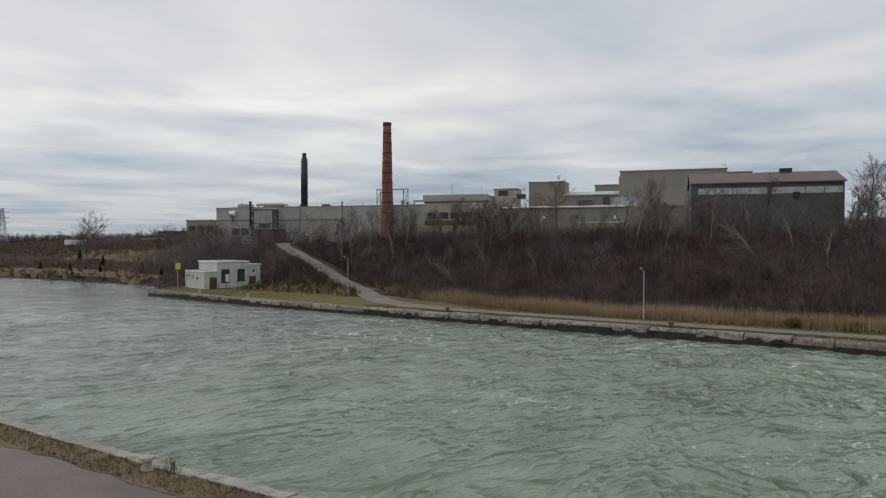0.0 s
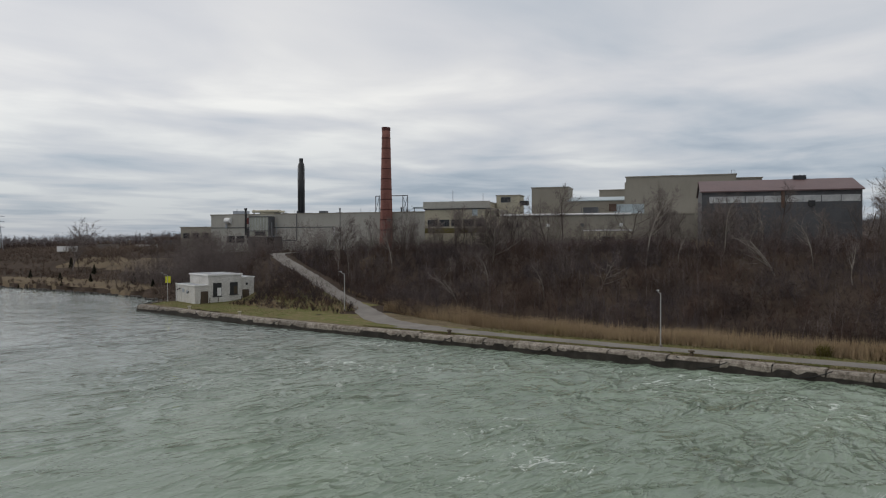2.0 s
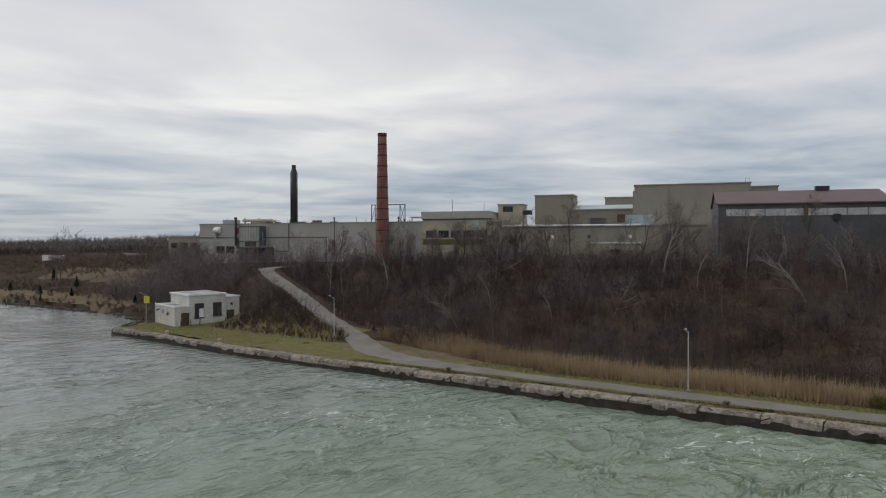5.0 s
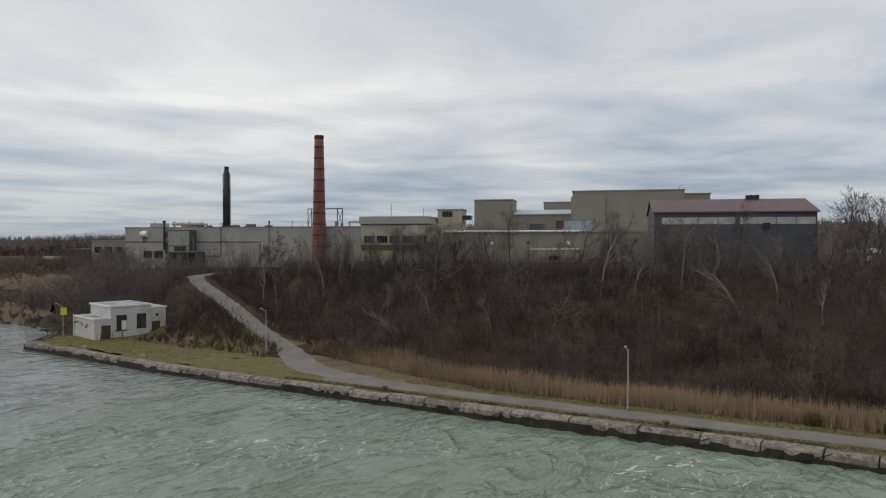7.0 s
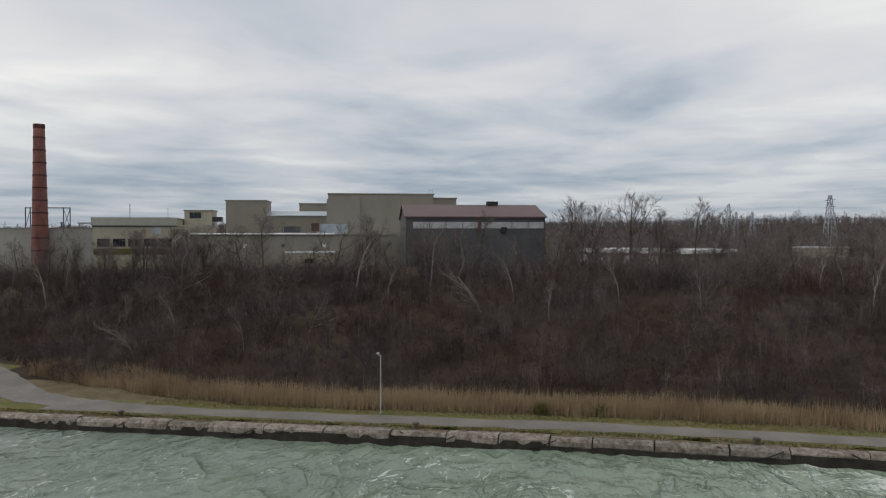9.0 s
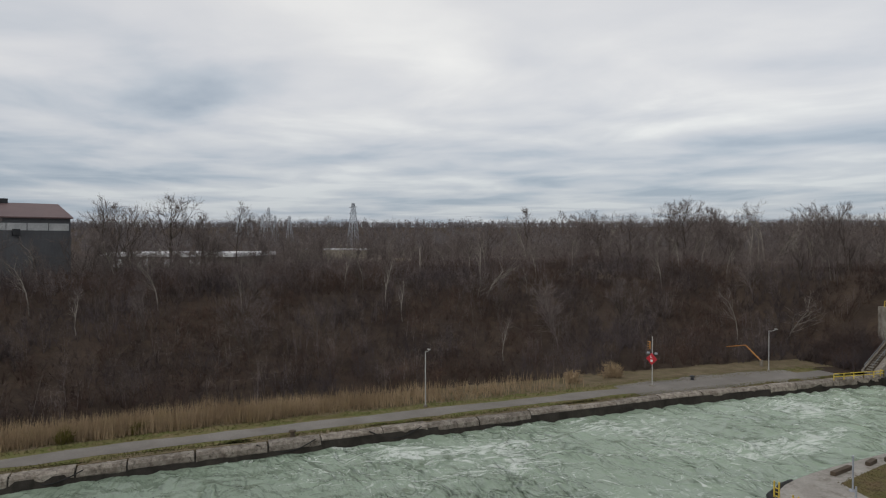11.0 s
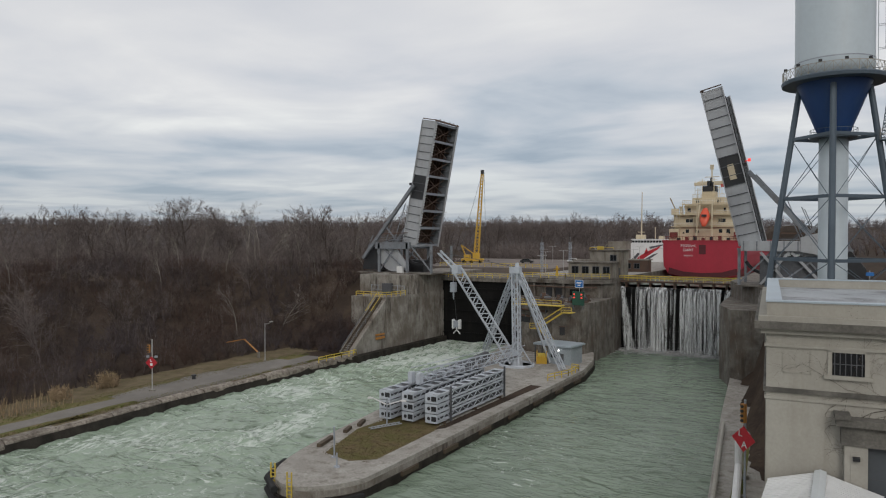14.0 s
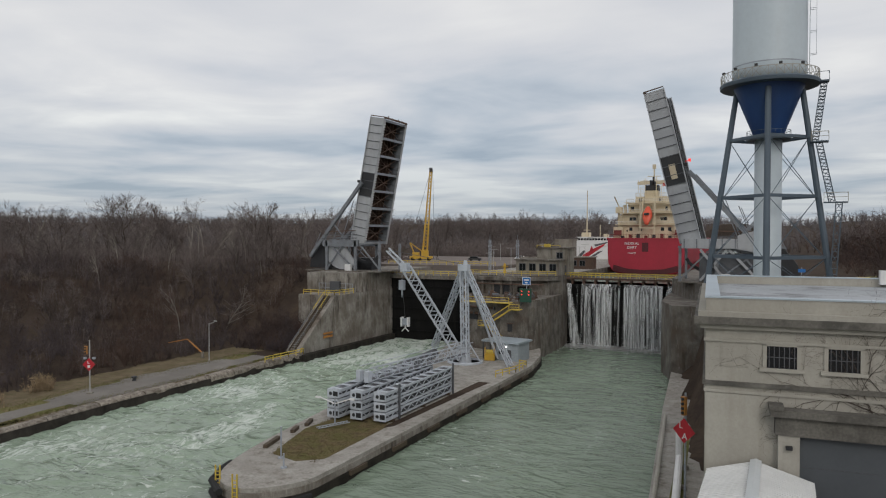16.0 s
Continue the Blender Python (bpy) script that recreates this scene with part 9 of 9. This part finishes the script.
for k in range(8):
    z = 34 + k * 3
    g.beam((5.95, -1.7, z), (6.9, -1.7, z), 0.05).beam((6.9, -1.7, z), (6.9, -0.7, z), 0.05).beam((6.9, -0.7, z), (5.95, -0.7, z), 0.05)
g.beam((6.9, -1.2, 34), (6.9, -1.2, 55), 0.05)
part("caged_ladder", g, M_STEEL, wt)
flights = [((9.4, -0.5, 0.5), (10.4, -0.5, 14.4), 0), ((9.4, -0.5, 14.4), (7.4, -0.5, 22.5), 1), ((6.9, -0.5, 22.5), (8.1, -0.5, 30.4), 2)]
for a, b, k in flights:
    fl_ = part("stair_flight", Geo().lattice(a, b, 0.9, 12, 0.1, 0.07, (0, 1, 0)), M_LEG, wt, "steep slate steel stair flight")
    for j in range(18):
        p = Vector(a).lerp(Vector(b), (j + 0.5) / 18)
        part("tread", Geo().box(p.x - 0.4, p.x + 0.4, p.y - 0.4, p.y + 0.4, p.z - 0.03, p.z + 0.03), M_LEG, fl_)
for x0, x1, z in ((8.2, 11.6, 14.4), (6.3, 8.8, 22.5)):
    pf = part("landing", Geo().box(x0, x1, -1.4, 0.6, z - 0.15, z), M_LEG, wt)
    part("landing_rail", Geo().beam((x0, -1.4, z + 1.2), (x1, -1.4, z + 1.2), 0.08).beam((x1, -1.4, z + 1.2), (x1, 0.6, z + 1.2), 0.08).beam((x0, -1.4, z), (x0, -1.4, z + 1.2), 0.08).beam((x1, -1.4, z), (x1, -1.4, z + 1.2), 0.08).beam((x0, -1.4, z + 0.6), (x1, -1.4, z + 0.6), 0.06), M_STONE, pf)
part("bridge_link", Geo().box(5.5, 8.8, -1.3, 0.3, 30.3, 30.5).beam((5.5, -1.3, 31.6), (8.8, -1.3, 31.6), 0.07).beam((8.8, -1.3, 30.5), (8.8, -1.3, 31.6), 0.07).beam((8.8, -1.3, 31.6), (8.8, 0.3, 31.6), 0.07), M_LEG, wt)
g = Geo()
for k in range(20):
    a, b = 2 * math.pi * k / 20, 2 * math.pi * (k + 1) / 20
    g.beam((3.4 * math.cos(a), 3.4 * math.sin(a), 24.2), (3.4 * math.cos(b), 3.4 * math.sin(b), 24.2), 0.06).beam((3.4 * math.cos(a), 3.4 * math.sin(a), 23.2), (3.4 * math.cos(a), 3.4 * math.sin(a), 24.2), 0.05)
part("service_ring", g.lathe([(2.1, 23.0), (3.5, 23.0), (3.5, 23.2), (2.1, 23.2)], 20), M_LEG, wt)
yl = thing("yellow_frame", "yellow safety frame at the tower foot", "frame", (43.0, -52, 17.0), 10)
part("frame_bars", Geo().beam((0, 0, 0), (0, 0, 3.4), 0.2).beam((1.6, 0, 0), (1.6, 0, 3.4), 0.2).beam((0, 0, 3.4), (1.6, 0, 3.4), 0.2).beam((0, 0, 1.6), (1.6, 0, 1.6), 0.15), M_YELLOW, yl)
bl2 = thing("blue_notice", "small blue notice board beyond the tower", "sign", (37.0, -25, 17.0), 15)
part("post", Geo().beam((0, 0.1, 0), (0, 0.1, 3.6), 0.12), M_STEEL, bl2)
part("panel", Geo().box(-0.6, 0.6, -0.06, 0.04, 2.7, 3.3), M_SIGNBLUE, bl2)
bx = thing("rooftop_box", "small pale electrical box on the roof edge", "box", (42.6, -80.5, 21.2), 5)
part("cabinet", Geo().box(0, 1.1, 0, 0.8, 0, 1.4), M_PLAINW, bx)

# ---------------------------------------------------------------- middle distance
def pylon(x, y, z, h, rz):
    ob = thing("power_pylon", "grey lattice power pylon on the skyline", "pylon", (x, y, z), rz, "pylons")
    g = Geo()
    for sx in (-1, 1):
        for sy in (-1, 1):
            g.beam((sx * h * 0.11, sy * h * 0.11, 0), (sx * h * 0.022, sy * h * 0.022, h), h * 0.012)
    for k in range(8):
        z0, z1 = h * k / 8, h * (k + 1) / 8
        w0, w1 = h * (0.11 - 0.088 * k / 8), h * (0.11 - 0.088 * (k + 1) / 8)
        for sy in (-1, 1):
            g.beam((-w0, sy * w0, z0), (w1, sy * w1, z1), h * 0.008).beam((w0, sy * w0, z0), (-w1, sy * w1, z1), h * 0.008)
    part("mast", g, M_STEEL, ob)
    for z in (0.62, 0.76, 0.90):
        part("cross_arm", Geo().beam((-h * 0.17, 0, h * z), (h * 0.17, 0, h * z), h * 0.014), M_STEEL, ob)


def on_land(x, y):
    return float(land(x, y))


pylon(-650, -13, on_land(-650, -13), 43, 20)
pylon(-1061, -57, on_land(-1061, -57), 38, 20)
for k in range(5):
    x, y = -780 - 40 * k, -60 - 12 * k
    pylon(x, y, on_land(x, y), 30, 20)
pylon(-140, -850, on_land(-140, -850), 34, 0)
for x, y, h in ((-145.3, 13.5, 9.5), (-138.6, 33.8, 9.5), (-142.5, -104.7, 8.0)):
    up = thing("utility_pole", "bare pale utility pole standing in the scrub", "pole", (x, y, on_land(x, y)), 0, "utility poles")
    part("pole", Geo().tube((0, 0, 0), (0, 0, h), 0.22, 0.15, n=8), M_PALE, up)
    part("top_cap", Geo().box(-0.35, 0.35, -0.2, 0.2, h, h + 0.2), M_PALE, up)
fw = thing("far_warehouse", "long low warehouse with a white roof beyond the trees", "warehouse", (-260, -195, on_land(-260, -195)), 62)
part("wall", Geo().box(0, 52, 0, 40, 0, 5.0), M_FARWALL, fw)
part("roof", Geo().box(-1, 53, -1, 41, 5.0, 6.4), M_FARROOF, fw)
for k in range(4):
    part("dock_door", Geo().box(4 + k * 10.5, 8 + k * 10.5, -0.15, 0, 0.5, 4), M_FARROOF, fw)
f2 = thing("far_shed", "pale low shed on the flats", "shed", (-330, -110, on_land(-330, -110)), 70)
part("wall", Geo().box(0, 34, 0, 14, 0, 5), M_SIDE_Y, f2)
part("roof", Geo().box(-0.5, 34.5, -0.5, 14.5, 5, 5.6), M_FARROOF, f2)
# rail yard beyond the downstream shore
yd = thing("loading_shed", "long dark open loading shed beyond the shore", "shed", (-118, -505, on_land(-118, -505)), 122)
part("roof", Geo().box(0, 70, 0, 16, 6.0, 7.2), M_RUST, yd)
for k in range(8):
    part("column", Geo().box(k * 9.8, k * 9.8 + 0.6, 0.5, 1.1, 0, 6), M_STEEL_D, yd)
part("back_wall", Geo().box(0, 70, 15, 16, 0, 6), M_FARWALL, yd)
for k in range(6):
    x, y = -84 - 15 * k, -520 + 24 * k * 0.5 - 20
    tr = thing("truck_trailer", "white box trailer parked in the yard", "trailer", (x, y, on_land(x, y)), 125 + k * 2, "trailers")
    part("box_body", Geo().box(0, 11, 0, 2.5, 1.1, 3.9), M_PLAINW if k % 2 == 0 else M_FARWALL, tr)
    for wx in (1.5, 2.8, 9.0):
        part("wheel", Geo().tube((wx, -0.05, 0.5), (wx, 0.4, 0.5), 0.5, n=10).tube((wx, 2.1, 0.5), (wx, 2.55, 0.5), 0.5, n=10), M_TYRE, tr)
    part("underframe", Geo().box(0.5, 10.5, 0.6, 1.9, 0.7, 1.1), M_BLACK, tr)


def fir(x, y, h):
    ob = thing("evergreen_shrub", "dark conical evergreen shrub on the grassy shore", "shrub", (x, y, on_land(x, y) - 0.1), random.uniform(0, 360), "evergreens")
    part("trunk", Geo().tube((0, 0, 0), (0, 0, h * 0.7), 0.14, 0.04, n=6), M_BARK, ob)
    gr = np.random.default_rng(int(abs(x * 7 + y)))
    n = 420
    t = gr.random(n) ** 0.8
    a = gr.uniform(0, 2 * np.pi, n)
    r = (1 - t) * h * 0.34 * gr.uniform(0.4, 1.1, n) + 0.05
    p = np.stack([r * np.cos(a) * 0.4, r * np.sin(a) * 0.4, 0.2 + t * h], -1)
    q = np.stack([r * np.cos(a), r * np.sin(a), 0.2 + t * h + r * 0.25], -1)
    v = tri_strip(p, q, np.full(n, 0.35), gr)
    cg = Geo()
    cg.v, cg.f = [tuple(k_) for k_ in v], [(i, i + 1, i + 2) for i in range(0, len(v), 3)]
    part("foliage", cg, M_FIR, ob)


random.seed(12)
for x, y, h in ((-50, -436, 3.5), (-55, -420, 3.0), (-60, -395, 4.5), (-64, -440, 4.2), (-49, -466, 3.4), (-66, -470, 5.0), (-58, -376, 2.6), (-45, -420, 2.0)):
    fir(x, y, h)
drape([(-52, -372), (-56, -392), (-53, -412), (-48, -440), (-40, -470), (-28, -505)], [9, 14, 16, 18, 18, 18], 0.12, M_SHORE, "shore_bank_lower", "straw-coloured grass bank on the downstream shore", "grass", 3.0, 1.2)
drape([(-80, -400), (-82, -425), (-80, -455), (-74, -490)], [16, 18, 18, 18], 0.14, M_SHORE, "shore_bank_upper", "straw-coloured upper bank below the yard", "grass", 3.0, 1.5)
drape([(-53, -303), (-49.5, -297), (-47, -291), (-46.5, -284)], [3.0, 5.0, 4.2, 1.5], 0.13, M_DRY, "bare_patch", "worn sandy patch on the lawn by the pump house", "soil", 1.5, 0.6)
# rocks along the downstream waterline
rr = np.random.default_rng(17)
rock = Geo()
for k in range(150):
    y = rr.uniform(-520, -340)
    x = float(west_edge(y)) + rr.uniform(-1.5, 0.8)
    s = rr.uniform(0.4, 1.0)
    vs = [(x + s * rr.uniform(0.6, 1.1) * math.cos(a) * (1 if z else 1.2), y + s * rr.uniform(0.6, 1.1) * math.sin(a) * (1 if z else 1.2), (0.5 * s if z else -0.4)) for z in (0, 1) for a in np.linspace(0, 2 * math.pi, 7)[:-1]]
    rock.add(vs, [tuple(reversed(range(6))), tuple(range(6, 12))] + [(j, (j + 1) % 6, 6 + (j + 1) % 6, 6 + j) for j in range(6)])
tagged(new("shore_rocks", as_mesh("shore_rocks", rock, M_RIPRAP)), "dark broken rock along the waterline", "rocks", kind="stuff")
for k, (fx_, fy_, fr_, fq) in enumerate(CLEARINGS):
    drape([(fx_ - fr_ * t_, fy_ - fr_ * 0.2 * t_) for t_ in (1, 0.5, 0, -0.5, -1)], [fq * 0.6, fq * 1.6, fq * 2, fq * 1.5, fq * 0.5], 0.25, M_SHORE, "field", "open straw-coloured ground among the bare scrub", "field", 4.0, 1.5)
ol = np.random.default_rng(19)
for x, y, s in ((-70.5, -92, 1.0), (-59, -176, 0.6), (-60.5, -168, 0.55), (-69, -101, 0.8), (-96, -312, 1.3), (-134, -222, 1.4)):
    base = np.stack([x + ol.normal(size=40) * 0.9 * s, y + ol.normal(size=40) * 0.9 * s, np.zeros(40)], -1)
    base[:, 2] = land(base[:, 0], base[:, 1])
    v, t = thicket(ol, base, np.full(40, 2.6 * s), 4, 9, 0.5, 0.06, 0.09, 0.3)
    stuff("straggling_bush", v, t, M_OLIVE if -180 < y < -160 else M_REED, "olive-yellow bush beside the reeds" if -180 < y < -160 else "straw-coloured straggling bush among the brown scrub", "bush")
kb = np.stack([34.3 + ol.normal(size=14) * 0.25, -183.0 + ol.normal(size=14) * 0.25, np.full(14, 1.6)], -1)
v, t = thicket(ol, kb, np.full(14, 0.9), 2, 6, 0.5, 0.03, 0.06, 0.25)
stuff("kerb_plant", v, t, M_OLIVE, "small leafy weed growing by the kerb", "weed")

eb = np.random.default_rng(41)
ex, ey = eb.uniform(48, 190, 2600), eb.uniform(-20, 160, 2600)
base = np.stack([ex, ey, land(ex, ey) - 0.1], -1)
v, t = thicket(eb, base, eb.uniform(2.5, 6.0, len(base)), 4, 9, 0.7, 0.12, 0.08, 0.42)
stuff("thicket", v, t, M_TWIG, "brown leafless scrub on the east bank", "thicket")
ex, ey = eb.uniform(-112, -76, 500), eb.uniform(-10, 60, 500)
base = np.stack([ex, ey, land(ex, ey) - 0.1], -1)
v, t = thicket(eb, base, eb.uniform(1.5, 3.5, len(base)), 4, 9, 0.7, 0.10, 0.07, 0.42)
stuff("thicket", v, t, M_TWIG, "brown scrub behind the west bridge tower", "thicket")
drape([(46, -30), (54, 0), (66, 30), (80, 62)], [5, 5, 5, 5], 0.2, M_PATH, "road_east_hill", "pale dirt track climbing the east bank", "road", 3.0, 0.5)
drape([(42, -34), (48, -6), (58, 24)], [7, 8, 9], 0.15, M_GRASS, "grass_east", "green grass slope beside the water tower", "grass", 3.0, 0.8)
